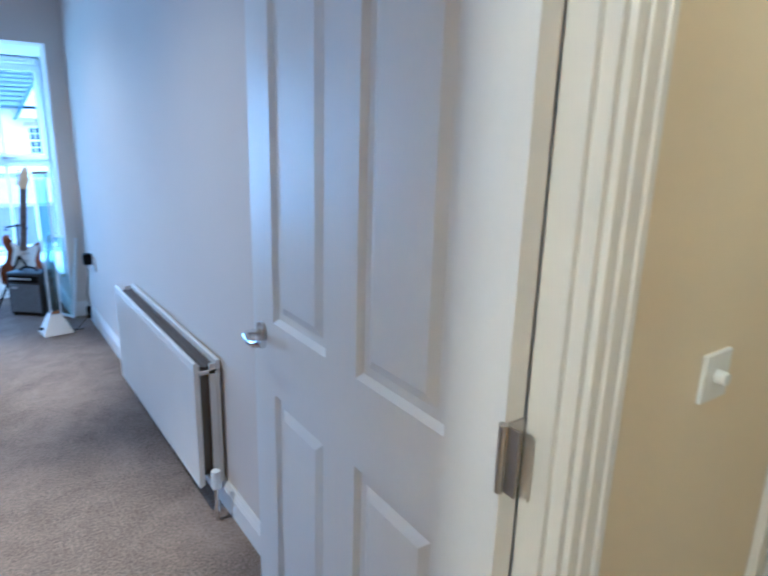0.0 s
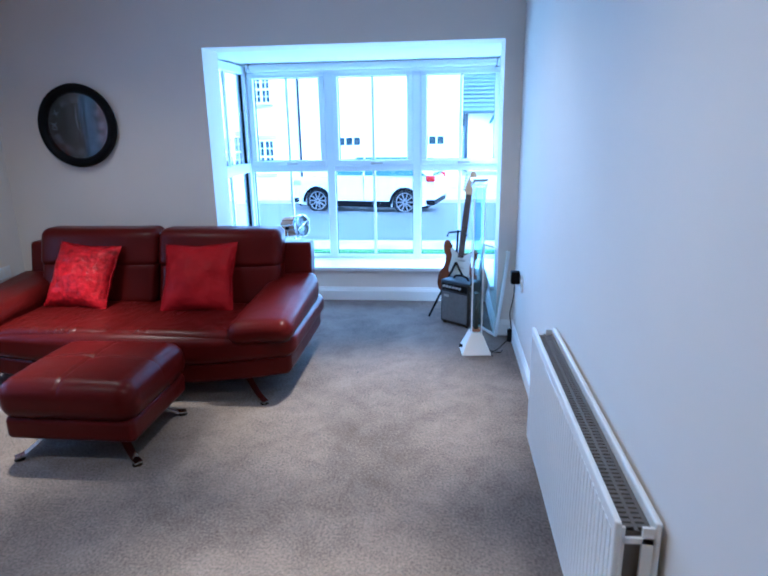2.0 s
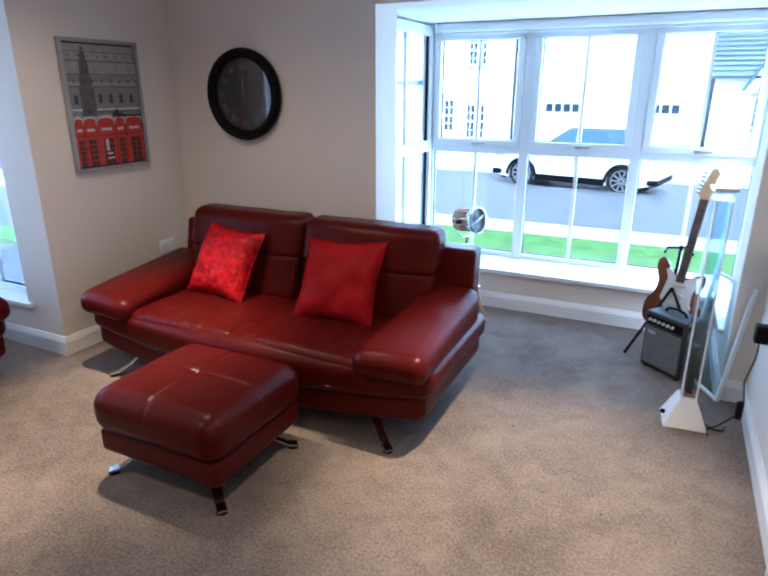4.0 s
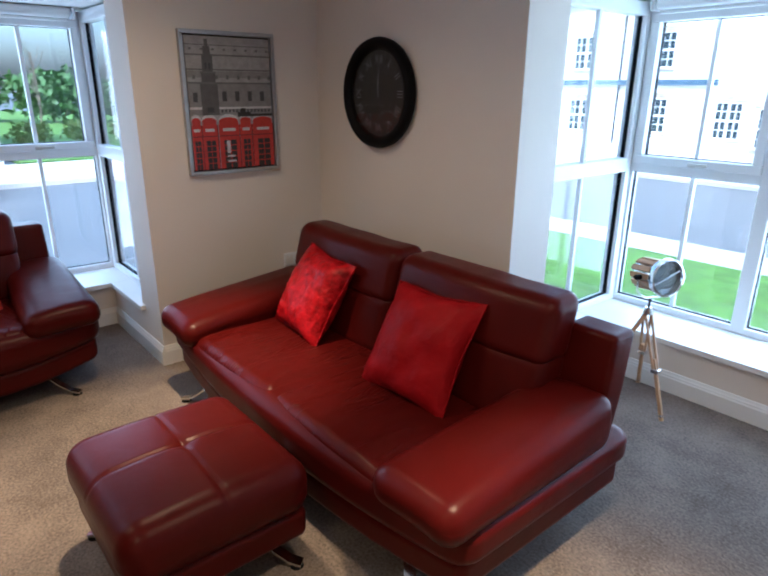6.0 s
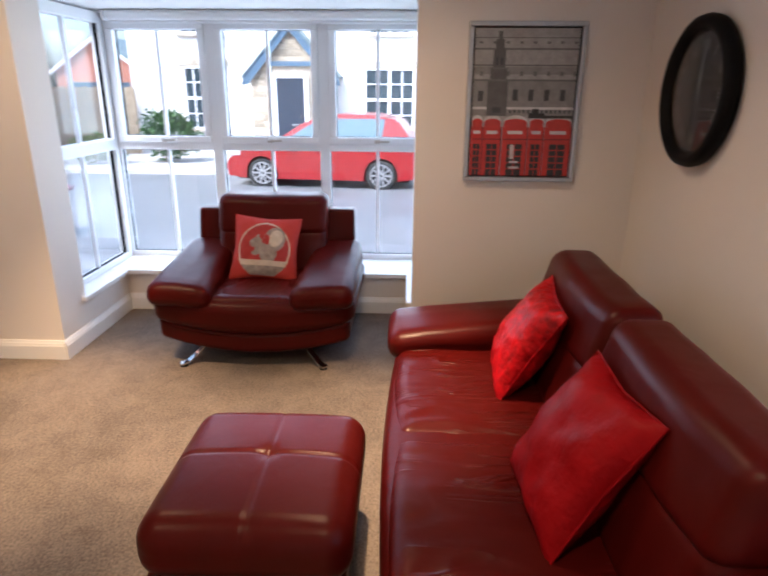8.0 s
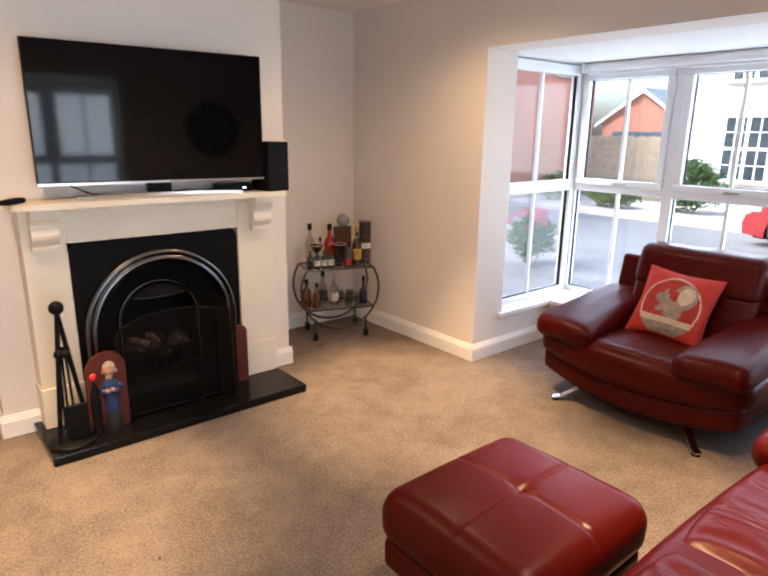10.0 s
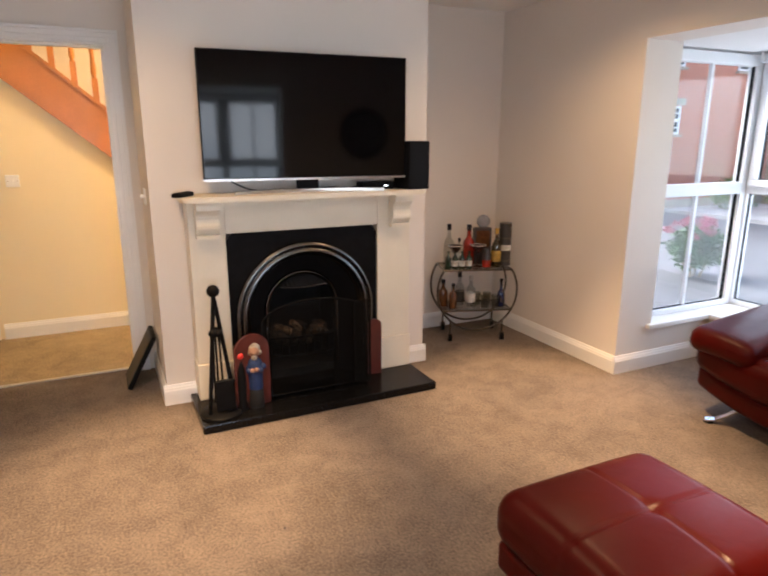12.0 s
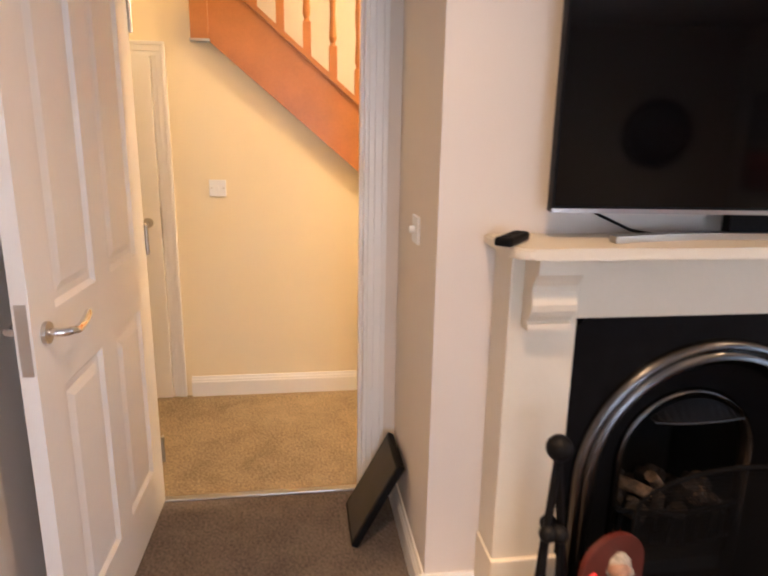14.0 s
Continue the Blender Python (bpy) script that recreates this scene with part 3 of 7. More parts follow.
def legs(parent, pts, z1=0.17):
    for x, y, sx, sy in pts:
        leg = part("leg", chrome_leg(bmesh.new(), x, y, sx, sy, z1), "chrome", parent)
        part("foot_pad", C((x + sx * 0.025, y + sy * 0.025, 0), (x + sx * 0.025, y + sy * 0.025, 0.012), 0.024, 0.02), "black", leg)


def seating(name, m, w, seats, label, category):
    s = thing(name, m, label, category)
    hw = w / 2

    def boat(rise, mid):
        def fn(q):
            k = (q.x / hw) ** 2
            q = q.copy()
            low = max(0.0, min(1.0, (mid - q.z) / (2 * mid))) if mid else 1
            q.z += rise * k * low
            q.y += 0.06 * k * (1 if q.y < 0 else 0)
            return q
        return fn

    def crown(rx, amt, puff=0.0, seed=0.0):
        """Domed top; fine folds run back from the front edge and gather along the seams."""
        def fn(q):
            q = q.copy()
            if q.z > 0.02:
                front = max(0.0, min(1.0, (0.24 - q.y) / 0.34)) * max(0.0, min(1.0, (q.y + 0.325) / 0.07))
                seam = math.exp(-((rx - abs(q.x)) / 0.20) ** 2)
                warp = 1.6 * noise.noise(Vector((q.x * 3, q.y * 4, seed + 2)))
                ridge = 1 - abs(2 * noise.noise(Vector((q.x * 12 + warp, q.y * 2.4 + warp, seed))))
                fine = noise.noise(Vector((q.x * 26 + warp, q.y * 7, seed + 5)))
                q.z += (0.0110 * max(0.0, ridge) ** 3 + 0.0030 * fine) * front * (0.30 + 0.70 * seam) - 0.003 * front
                q.z += 0.004 * noise.noise(Vector((q.x * 5, q.y * 4, seed + 9)))
            k = max(0.0, 1 - (q.x / rx) ** 2)
            if q.z > 0:
                q.z += amt * k
            if puff and q.y < 0:
                q.y -= puff * k
            return q
        return fn

    part("plinth", pad(bmesh.new(), (0, 0.465, 0.158), (w - 0.06, 0.88, 0.135), 0.035, boat(0.08, 0), inner=12), "leather", s, smooth=True)
    part("seat_base", pad(bmesh.new(), (0, 0.465, 0.316), (w, 0.93, 0.225), 0.075, boat(0.075, 0.112), inner=14), "leather", s, smooth=True)
    sw = (w - 2 * 0.285) / seats
    for i in range(seats):
        cx = -hw + 0.285 + sw * (i + 0.5)
        part("seat_cushion", pad(bmesh.new(), (cx, 0.372, 0.362), (sw * 0.993, 0.65, 0.13), 0.048, crown(sw * 0.55, 0.022, 0.012, 3.0 + i), inner=44), "leather_seat", s, smooth=True)
    for sd in (-1, 1):
        def arm(q, sd=sd):
            q = q.copy()
            f = (q.y + 0.39) / 0.78
            q.z += 0.085 * f * max(0.0, min(1.0, (q.z + 0.065) / 0.11)) 
            # the pad narrows and dips towards its front and slopes to the seat
            inn = -sd * q.x / 0.16
            q.z -= 0.022 * max(0.0, inn) + 0.02 * max(0, 0.25 - f)
            if inn > 0:
                q.x -= sd * 0.05 * (1 - f) * inn
            q.x -= sd * 0.03 * (q.z + 0.06) if q.z > 0 else 0
            return q
        part("armrest", pad(bmesh.new(), (sd * (hw - 0.16), 0.395, 0.462), (0.32, 0.80, 0.145), 0.062, arm, inner=10), "leather", s, smooth=True)
    bw = (w - 0.46) / seats
    for i in range(seats):
        cx = -hw + 0.23 + bw * (i + 0.5)

        def lean(q):
            q = q.copy()
            q.y += 0.24 * q.z - 0.02 * max(0, 1 - (q.x / (bw * 0.5)) ** 2) * (1 if q.y < 0 else 0)
            q.y += 0.006 * noise.noise(Vector((q.x * 7, q.z * 5, cx)))
            q.z += 0.004 * noise.noise(Vector((q.x * 6, q.y * 6, cx + 3)))
            return q
        part("backrest", pad(bmesh.new(), (cx, 0.715, 0.565), (bw * 0.985, 0.19, 0.32), 0.06, lean, inner=14), "leather", s, smooth=True)
        part("headrest", pad(bmesh.new(), (cx, 0.760, 0.800), (bw * 1.0, 0.182, 0.265), 0.055, lean, inner=14), "leather", s, smooth=True)
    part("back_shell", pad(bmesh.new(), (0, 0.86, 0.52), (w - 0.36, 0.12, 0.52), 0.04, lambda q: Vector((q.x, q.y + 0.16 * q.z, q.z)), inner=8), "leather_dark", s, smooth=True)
    for sd in (-1, 1):
        def wing(q, sd=sd):
            q = q.copy()
            q.y += 0.16 * q.z
            q.x += sd * (0.03 * q.z - 0.05 * max(0.0, q.z) * (1 if sd * q.x > 0 else 0))
            return q
        part("wing", pad(bmesh.new(), (sd * (hw - 0.165), 0.845, 0.585), (0.215, 0.13, 0.46), 0.022, wing), "leather", s, smooth=True)
    legs(s, [(-hw + 0.20, 0.045, -0.75, -0.6), (hw - 0.20, 0.045, 0.75, -0.6), (-hw + 0.2, 0.82, -0.75, 0.5), (hw - 0.2, 0.82, 0.75, 0.5)])
    return s


sofa = seating("sofa", pose(-1.54, 3.700, 0) @ Matrix.Diagonal((0.98, 1.03, 0.92, 1)), 2.12, 2, "oxblood red leather two-seat sofa with padded arms", "sofa")
chair = seating("armchair", pose(-2.80, 2.915, 0, 0, 0, 90) @ Matrix.Diagonal((0.98, 1.03, 0.93, 1)), 1.18, 1, "oxblood red leather armchair in the bay window", "armchair")

ott = thing("ottoman", pose(-1.37, 3.335, 0) @ Matrix.Diagonal((1, 0.98, 0.95, 1)), "oxblood red leather ottoman with stitched cross seams", "ottoman")


def otto(q):
    q = q.copy()
    if q.z > 0.03:
        k = (1 - (q.x / 0.38) ** 2) * (1 - (q.y / 0.33) ** 2)
        q.z += 0.022 * k - 0.006 * (math.exp(-((q.x + 0.02) / 0.008) ** 2) + math.exp(-((q.y - 0.01) / 0.008) ** 2)) - 0.009 * math.exp(-((q.x + 0.02) ** 2 + (q.y - 0.01) ** 2) / 0.0012)
    return q


part("top_cushion", pad(bmesh.new(), (0, 0, 0.325), (0.66, 0.62, 0.20), 0.080, otto, inner=64), "leather", ott, smooth=True)
part("base", pad(bmesh.new(), (0, 0, 0.185), (0.62, 0.575, 0.12), 0.03), "leather", ott, smooth=True)
legs(ott, [(-0.27, -0.24, -0.75, -0.6), (0.27, -0.24, 0.75, -0.6), (-0.27, 0.23, -0.75, 0.6), (0.27, 0.23, 0.75, 0.6)])


def cushion(name, m, w, t, material, label, n=24, motif=None):
    c = thing(name, m, label, "cushion")
    bm = bmesh.new()
    top, bot = {}, {}
    for i in range(n + 1):
        for j in range(n + 1):
            u, v = 2 * i / n - 1, 2 * j / n - 1
            k = max(0.0, (1 - u * u) * (1 - v * v)) ** 0.45
            pin = 1 - 0.11 * (1 - abs(u) ** 2 * abs(v) ** 2) * max(abs(u), abs(v)) ** 2
            wr = 0.22 * noise.noise(Vector((u * 2.2, v * 2.2, w * 7 + m.translation.x))) + 0.07 * noise.noise(Vector((u * 6, v * 6, 3 + m.translation.x)))
            x, y = u * w / 2 * pin, v * w / 2 * pin
            top[i, j] = bm.verts.new((x, y, t / 2 * k * (1 + wr)))
            bot[i, j] = top[i, j] if i in (0, n) or j in (0, n) else bm.verts.new((x, y, -t / 2 * k * (1 - wr)))
    for i in range(n):
        for j in range(n):
            bm.faces.new((top[i, j], top[i + 1, j], top[i + 1, j + 1], top[i, j + 1]))
            bm.faces.new((bot[i, j], bot[i, j + 1], bot[i + 1, j + 1], bot[i + 1, j]))
    ob = part("cover", bm, material, c, smooth=True)
    if motif:
        shape, extra = motif
        for k in extra:
            ob.data.materials.append(M[k])
        for p in ob.data.polygons:
            if p.center.z > 0:
                p.material_index = shape(2 * p.center.x / w, 2 * p.center.y / w)
    rim = [(-w / 2 * 0.985, -w / 2 * 0.985), (0, -w / 2 * 0.89), (w / 2 * 0.985, -w / 2 * 0.985), (w / 2 * 0.89, 0), (w / 2 * 0.985, w / 2 * 0.985), (0, w / 2 * 0.89), (-w / 2 * 0.985, w / 2 * 0.985), (-w / 2 * 0.89, 0)]
    part("piping", tube(bmesh.new(), [(x, y, 0) for x, y in rim], 0.004, seg=6, closed=True), material, c, smooth=True)
    return c


cushion("cushion", pose(-1.98, 4.255, 0.585, 60, 3, -6), 0.44, 0.18, "crushed", "bright red crushed-velvet cushion propped on the sofa")
cushion("cushion", pose(-1.21, 4.245, 0.580, 58, -2, 2), 0.47, 0.18, "velvet", "red velvet cushion propped on the sofa")


def squirrel(u, v):
    """0 cover, 1 grey animal, 2 cream border and ground, 3 dark red field."""
    def ell(cx, cy, a, b, rot=0.0):
        c, q = math.cos(rot), math.sin(rot)
        x, y = (u - cx) * c + (v - cy) * q, -(u - cx) * q + (v - cy) * c
        return (x / a) ** 2 + (y / b) ** 2 < 1
    u, v = u / 1.25, v / 1.22 + 0.03
    r = math.hypot(u / 0.60, (v + 0.04) / 0.66)
    if v < -0.30:
        if r < 1.04 and v > -0.66:
            return 2 if v > -0.44 else 1
        return 0
    if r > 1.0:
        return 0
    if ell(0.22, 0.20, 0.24, 0.32, -0.25) and not ell(0.05, 0.16, 0.07, 0.16):
        return 2 if ell(0.26, 0.24, 0.15, 0.22, -0.25) else 1
    if ell(0.10, -0.14, 0.20, 0.22) or ell(-0.08, -0.02, 0.14, 0.16, 0.5) or ell(-0.20, 0.12, 0.15, 0.11, 0.4) or ell(-0.16, 0.24, 0.04, 0.08) or ell(-0.20, -0.14, 0.09, 0.05):
        return 1
    if r > 0.945:
        return 2
    return 3


M["cush"] = mat("coral_red_cotton", (0.38, 0.024, 0.015), 0.8, var=0.12, scale=12, bump=0.4, bscale=220)
M["squirrel"] = mat("grey_woven_print", (0.26, 0.22, 0.19), 0.9, var=0.3, scale=30, bump=0.3, bscale=200)
M["cream"] = mat("cream_woven_print", (0.50, 0.42, 0.33), 0.9, var=0.15, scale=30, bump=0.3, bscale=200)
M["field"] = mat("deep_red_print", (0.30, 0.022, 0.018), 0.85, var=0.15, scale=20, bump=0.3, bscale=200)
cushion("cushion", pose(-3.30, 2.911, 0.575, 62, 4, 92), 0.415, 0.14, "cush", "coral red cushion with a grey squirrel picture, propped on the armchair", n=72, motif=(squirrel, ["squirrel", "cream", "field"]))


# ---- the fireplace ----
M["fire_log"] = mat("charred_tan_log", (0.16, 0.10, 0.055), 0.9, var=0.7, scale=30, bump=0.6, bscale=60)
M["coal"] = mat("grey_coals", (0.036, 0.025, 0.018), 0.9, var=0.6, scale=25, bump=0.6, bscale=60)
M["soot"] = mat("sooty_iron", (0.010, 0.010, 0.010), 0.8, var=0.4, scale=10, bump=0.4, bscale=50)
M["redwood"] = mat("red_painted_wood", (0.085, 0.014, 0.009), 0.45, var=0.3, scale=12)
M["mesh"] = mat("black_wire", (0.006, 0.0055, 0.0055), 0.9, 0.0, var=0.3, spec=0.1)

hearth = thing("hearth", pose(0, 0, 0), "polished black granite hearth slab", "hearth")
part("slab", B(-1.737, -0.388, 1.074, 1.532, 0.001, 0.047, bevel=0.006), "granite", hearth)

sur = thing("fireplace_surround", pose(0, 0, 0), "ivory painted fireplace surround with corbelled mantel shelf", "fireplace")
for x0, x1 in ((-0.617, -0.430), (-1.718, -1.503)):
    part("pilaster", B(x0, x1, 1.073, 1.204, 0.255, 1.138, bevel=0.003), "mantel", sur)
    part("plinth_block", B(x0 - 0.006, x1 + 0.006, 1.073, 1.214, 0.047, 0.255, bevel=0.005), "mantel", sur)
part("frieze", B(-1.503, -0.617, 1.073, 1.202, 0.963, 1.138, bevel=0.002), "mantel", sur)
outl = [(-1.785, 1.073), (-0.396, 1.073), (-0.396, 1.27)]
for k in range(7):
    a = math.radians(90 * k / 6)
    outl.append((-0.441 + 0.045 * math.cos(a), 1.275 + 0.045 * math.sin(a)))
for k in range(7):
    a = math.radians(90 + 90 * k / 6)
    outl.append((-1.740 + 0.045 * math.cos(a), 1.275 + 0.045 * math.sin(a)))
bm = prism(bmesh.new(), outl, "z", 1.140, 1.168)
bmesh.ops.bevel(bm, geom=[e for e in bm.edges if abs(e.verts[0].co.z - e.verts[1].co.z) < 1e-6], offset=0.006, segments=2, affect="EDGES")
part("mantel_shelf", bm, "mantel", sur)
for x0, x1 in ((-0.580, -0.465), (-1.690, -1.577)):
    prof = [(1.204, 1.140), (1.292, 1.140), (1.294, 1.100)]
    for k in range(9):
        f = k / 8
        prof.append((1.292 - 0.055 * f - 0.016 * math.sin(2 * math.pi * f), 1.100 - 0.130 * f))
    prof += [(1.240, 0.967), (1.248, 0.964), (1.248, 0.948), (1.204, 0.948)]
    bm = prism(bmesh.new(), prof, "x", x0, x1)
    part("corbel", bm, "mantel", sur)

ins = thing("fireplace_insert", pose(-1.060, 1.19, 0), "black cast-iron arched fireplace insert with polished mouldings", "fireplace")


def arch_band(bm, r0, r1, y0, y1, zc, zb, seg=40, mid=None):
    """A band from r0 to r1 round an arch on two straight legs; the profile goes y0, mid, y1."""
    prof = [(r0, y0), (r1, y1)] if mid is None else [(r0, y0), *mid, (r1, y1)]
    rows = []
    path = [(1, 0, zb)] + [(math.cos(math.pi * k / seg), math.sin(math.pi * k / seg), None) for k in range(seg + 1)] + [(-1, 0, zb)]
    for cx, cz, z in path:
        rows.append([bm.verts.new((r * cx, y, z if z is not None else zc + r * cz)) for r, y in prof])
    for a, b in zip(rows, rows[1:]):
        for k in range(len(prof) - 1):
            bm.faces.new((a[k], a[k + 1], b[k + 1], b[k]))
    return bm


ZC, ZB = 0.480, 0.048
# the flat plate round the arch
bm = bmesh.new()
seg = 40
inner = [(0.41, ZB)] + [(0.41 * math.cos(math.pi * k / seg), ZC + 0.41 * math.sin(math.pi * k / seg)) for k in range(seg + 1)] + [(-0.41, ZB)]
outer = []
for px, pz in inner:
    if pz <= ZC + 1e-6:
        outer.append((0.44 if px > 0 else -0.44, pz))
    else:
        k = max(abs(px) / 0.44, (pz - ZC) / (0.962 - ZC))
        outer.append((px / k, ZC + (pz - ZC) / k))
va = [bm.verts.new((x, 0, z)) for x, z in inner]
vb = [bm.verts.new((x, 0, z)) for x, z in outer]
for i in range(len(va) - 1):
    bm.faces.new((va[i], va[i + 1], vb[i + 1], vb[i]))
part("face_plate", bm, "iron", ins)
part("outer_moulding", arch_band(bmesh.new(), 0.412, 0.325, 0.0, -0.02, ZC, ZB, mid=[(0.41, 0.012), (0.402, 0.024), (0.392, 0.026), (0.384, 0.016), (0.378, 0.012), (0.370, 0.022), (0.356, 0.024), (0.344, 0.012), (0.335, 0.002)]), "iron_polish", ins, "polished steel-grey arched moulding", smooth=True)
part("splay", arch_band(bmesh.new(), 0.325, 0.228, -0.02, -0.09, ZC, ZB), "iron", ins, smooth=True)
part("inner_moulding", arch_band(bmesh.new(), 0.230, 0.200, -0.09, -0.11, ZC, ZB, mid=[(0.227, -0.078), (0.219, -0.074), (0.210, -0.078), (0.203, -0.087)]), "iron_polish", ins, smooth=True)
bm = bmesh.new()
pts = [(0.203 * math.cos(math.pi * k / 24), 0.203 * math.sin(math.pi * k / 24) + ZC) for k in range(25)]
low = [(x, ZC + 0.155 - 0.02 * (1 - (x / 0.203) ** 2)) for x, z in pts]
for k in range(24):
    (x0, z0), (x1, z1) = pts[k], pts[k + 1]
    if z0 > low[k][1] or z1 > low[k + 1][1]:
        a = [bm.verts.new((x0, -0.10 + 0.03, max(z0, low[k][1]))), bm.verts.new((x1, -0.07, max(z1, low[k + 1][1]))), bm.verts.new((x1, -0.045, low[k + 1][1])), bm.verts.new((x0, -0.045, low[k][1]))]
        bm.faces.new(a)
part("hood", bm, "iron", ins)
part("hood_trim", tube(bmesh.new(), [(x, -0.043, z) for (x, z), (px, pz) in zip(low, pts) if pz >= z - 0.02], 0.004, seg=6), "iron_polish", ins)
for nm, dims in (("firebox_side", (-0.30, -0.25, -0.52, -0.11, ZB, 0.905)), ("firebox_side", (0.25, 0.30, -0.52, -0.11, ZB, 0.905)), ("firebox_back", (-0.25, 0.25, -0.55, -0.50, ZB, 0.905)), ("firebox_top", (-0.3, 0.3, -0.5, -0.11, 0.907, 0.935)), ("firebox_floor", (-0.249, 0.249, -0.499, -0.11, ZB - 0.001, ZB + 0.05))):
    part(nm, B(*dims), "soot", ins)
for i in range(9):
    x = -0.19 + 0.38 * i / 8
    part("grate_bar", tube(bmesh.new(), [(x, -0.10 + 0.05 * math.cos(x * 7), 0.20), (x, -0.09 + 0.05 * math.cos(x * 7), 0.30)], 0.006, seg=6), "iron", ins)
for z in (0.20, 0.31):
    part("grate_rail", tube(bmesh.new(), [(-0.2 + 0.4 * k / 12, -0.10 + 0.05 * math.cos((-0.2 + 0.4 * k / 12) * 7), z) for k in range(13)], 0.008, seg=8), "iron", ins)
random.seed(5)
for i in range(26):
    bm = bmesh.new()
    bmesh.ops.create_icosphere(bm, subdivisions=1, radius=random.uniform(0.022, 0.042))
    for v in bm.verts:
        v.co *= random.uniform(0.75, 1.2)
    bmesh.ops.translate(bm, verts=bm.verts, vec=(random.uniform(-0.18, 0.18), random.uniform(-0.30, -0.10), random.uniform(0.25, 0.335)))
    part("coal", bm, "coal", ins)
for p, q, rad in (((-0.15, -0.20, 0.335), (-0.09, -0.12, 0.30), 0.026), ((-0.01, -0.20, 0.31), (0.05, -0.16, 0.375), 0.020), ((0.06, -0.13, 0.325), (0.14, -0.19, 0.345), 0.022)):
    mid = (Vector(p) + Vector(q)) / 2 + Vector((0.004, 0.003, 0.006))
    part("log", tube(bmesh.new(), [Vector(p), mid, Vector(q)], rad, seg=9), "fire_log", ins, "charred tan gas-fire log", smooth=True)

# fire screen with dark mesh and painted side wings
fs = thing("fire_screen", pose(-1.05, 1.36, 0.047), "three-fold dark mesh fire screen with red painted wooden wings", "fire screen")
bm = bmesh.new()
arc = [(-0.30, 0.02), (0.30, 0.02), (0.30, 0.44)] + [(0.30 * math.cos(math.pi * k / 12), 0.44 + 0.11 * math.sin(math.pi * k / 12)) for k in range(1, 12)] + [(-0.30, 0.44)]
tube(bm, [(x, 0.0, z) for x, z in arc], 0.006, seg=6, closed=True)
part("screen_frame", bm, "mesh", fs)
bm = bmesh.new()
for i in range(60):
    x = -0.295 + 0.59 * i / 59
    top = 0.44 + 0.11 * math.sqrt(max(0, 1 - (x / 0.30) ** 2))
    box(bm, x - 0.0012, x + 0.0012, -0.001, 0.001, 0.02, top)
for i in range(48):
    z = 0.025 + i * 0.011
    hwid = 0.295 if z < 0.44 else 0.30 * math.sqrt(max(0, 1 - ((z - 0.44) / 0.11) ** 2))
    if hwid > 0.01:
        box(bm, -hwid, hwid, -0.001, 0.001, z - 0.0012, z + 0.0012)
part("wire_mesh", bm, "mesh", fs)
# the folded side leaf, square-topped
side_m = pose(-0.228, 0.012, 0.0, 0, 0, 175)
bm = tube(bmesh.new(), [(0.0, 0, 0.02), (0.095, 0, 0.02), (0.095, 0, 0.515), (0.0, 0, 0.515)], 0.006, seg=6, closed=True)
bmesh.ops.transform(bm, verts=bm.verts, matrix=side_m)
part("side_frame", bm, "mesh", fs)
bm = bmesh.new()
for i in range(10):
    box(bm, 0.008 * i + 0.009, 0.008 * i + 0.0126, -0.001, 0.001, 0.02, 0.515)
for i in range(44):
    box(bm, 0.0, 0.095, -0.001, 0.001, 0.025 + 0.011 * i, 0.0286 + 0.011 * i)
bmesh.ops.transform(bm, verts=bm.verts, matrix=side_m)
part("side_mesh", bm, "mesh", fs)
for px, py, ang, w, h in ((-0.775, 1.372, 14, 0.20, 0.315), (-1.418, 1.248, 176, 0.085, 0.31)):
    hw_ = w / 2
    prof = [(0, 0), (w, 0), (w, h)] + [(hw_ + hw_ * math.cos(math.pi * k / 12), h + hw_ * 0.94 * math.sin(math.pi * k / 12)) for k in range(1, 12)] + [(0, h)]
    bm = prism(bmesh.new(), prof, "y", -0.008, 0.008)
    bmesh.ops.transform(bm, verts=bm.verts, matrix=pose(px + 1.05, py - 1.36, 0.0, 0, 0, ang))
    part("wing", bm, "redwood", fs, "dark red painted wooden wing")

# painted figure: robe, base, hands, hair and face in one mesh
M["figure"] = mat("painted_plaster_blue", (0.010, 0.028, 0.10), 0.5, var=0.4, scale=30)
M["figure_face"] = mat("painted_plaster_pale", (0.30, 0.17, 0.11), 0.5, var=0.3, scale=30)
M["figure_hair"] = mat("painted_plaster_grey", (0.30, 0.27, 0.23), 0.6, var=0.4, scale=60, bump=0.6, bscale=120)
M["figure_base"] = mat("painted_plaster_brown", (0.005, 0.005, 0.005), 0.6, var=0.4, scale=30)
M["figure_red"] = mat("painted_plaster_red", (0.60, 0.02, 0.012), 0.4, var=0.1)
bm = lathe(bmesh.new(), [(0.050, 0.0), (0.054, 0.03), (0.046, 0.12), (0.040, 0.135)], seg=20)
marks_ = [len(bm.faces)]
lathe(bm, [(0.044, 0.125), (0.048, 0.14), (0.046, 0.17), (0.050, 0.24), (0.053, 0.285), (0.042, 0.318), (0.020, 0.335)], seg=20)
marks_.append(len(bm.faces))
for x, y, z, rr in ((-0.012, 0.050, 0.265, 0.016), (0.014, 0.050, 0.260, 0.016), (0.0, 0.012, 0.377, 0.036), (0.0, 0.047, 0.372, 0.009)):
    bmesh.ops.create_uvsphere(bm, u_segments=14, v_segments=10, radius=rr, matrix=Matrix.Translation((x, y, z)))
marks_.append(len(bm.faces))
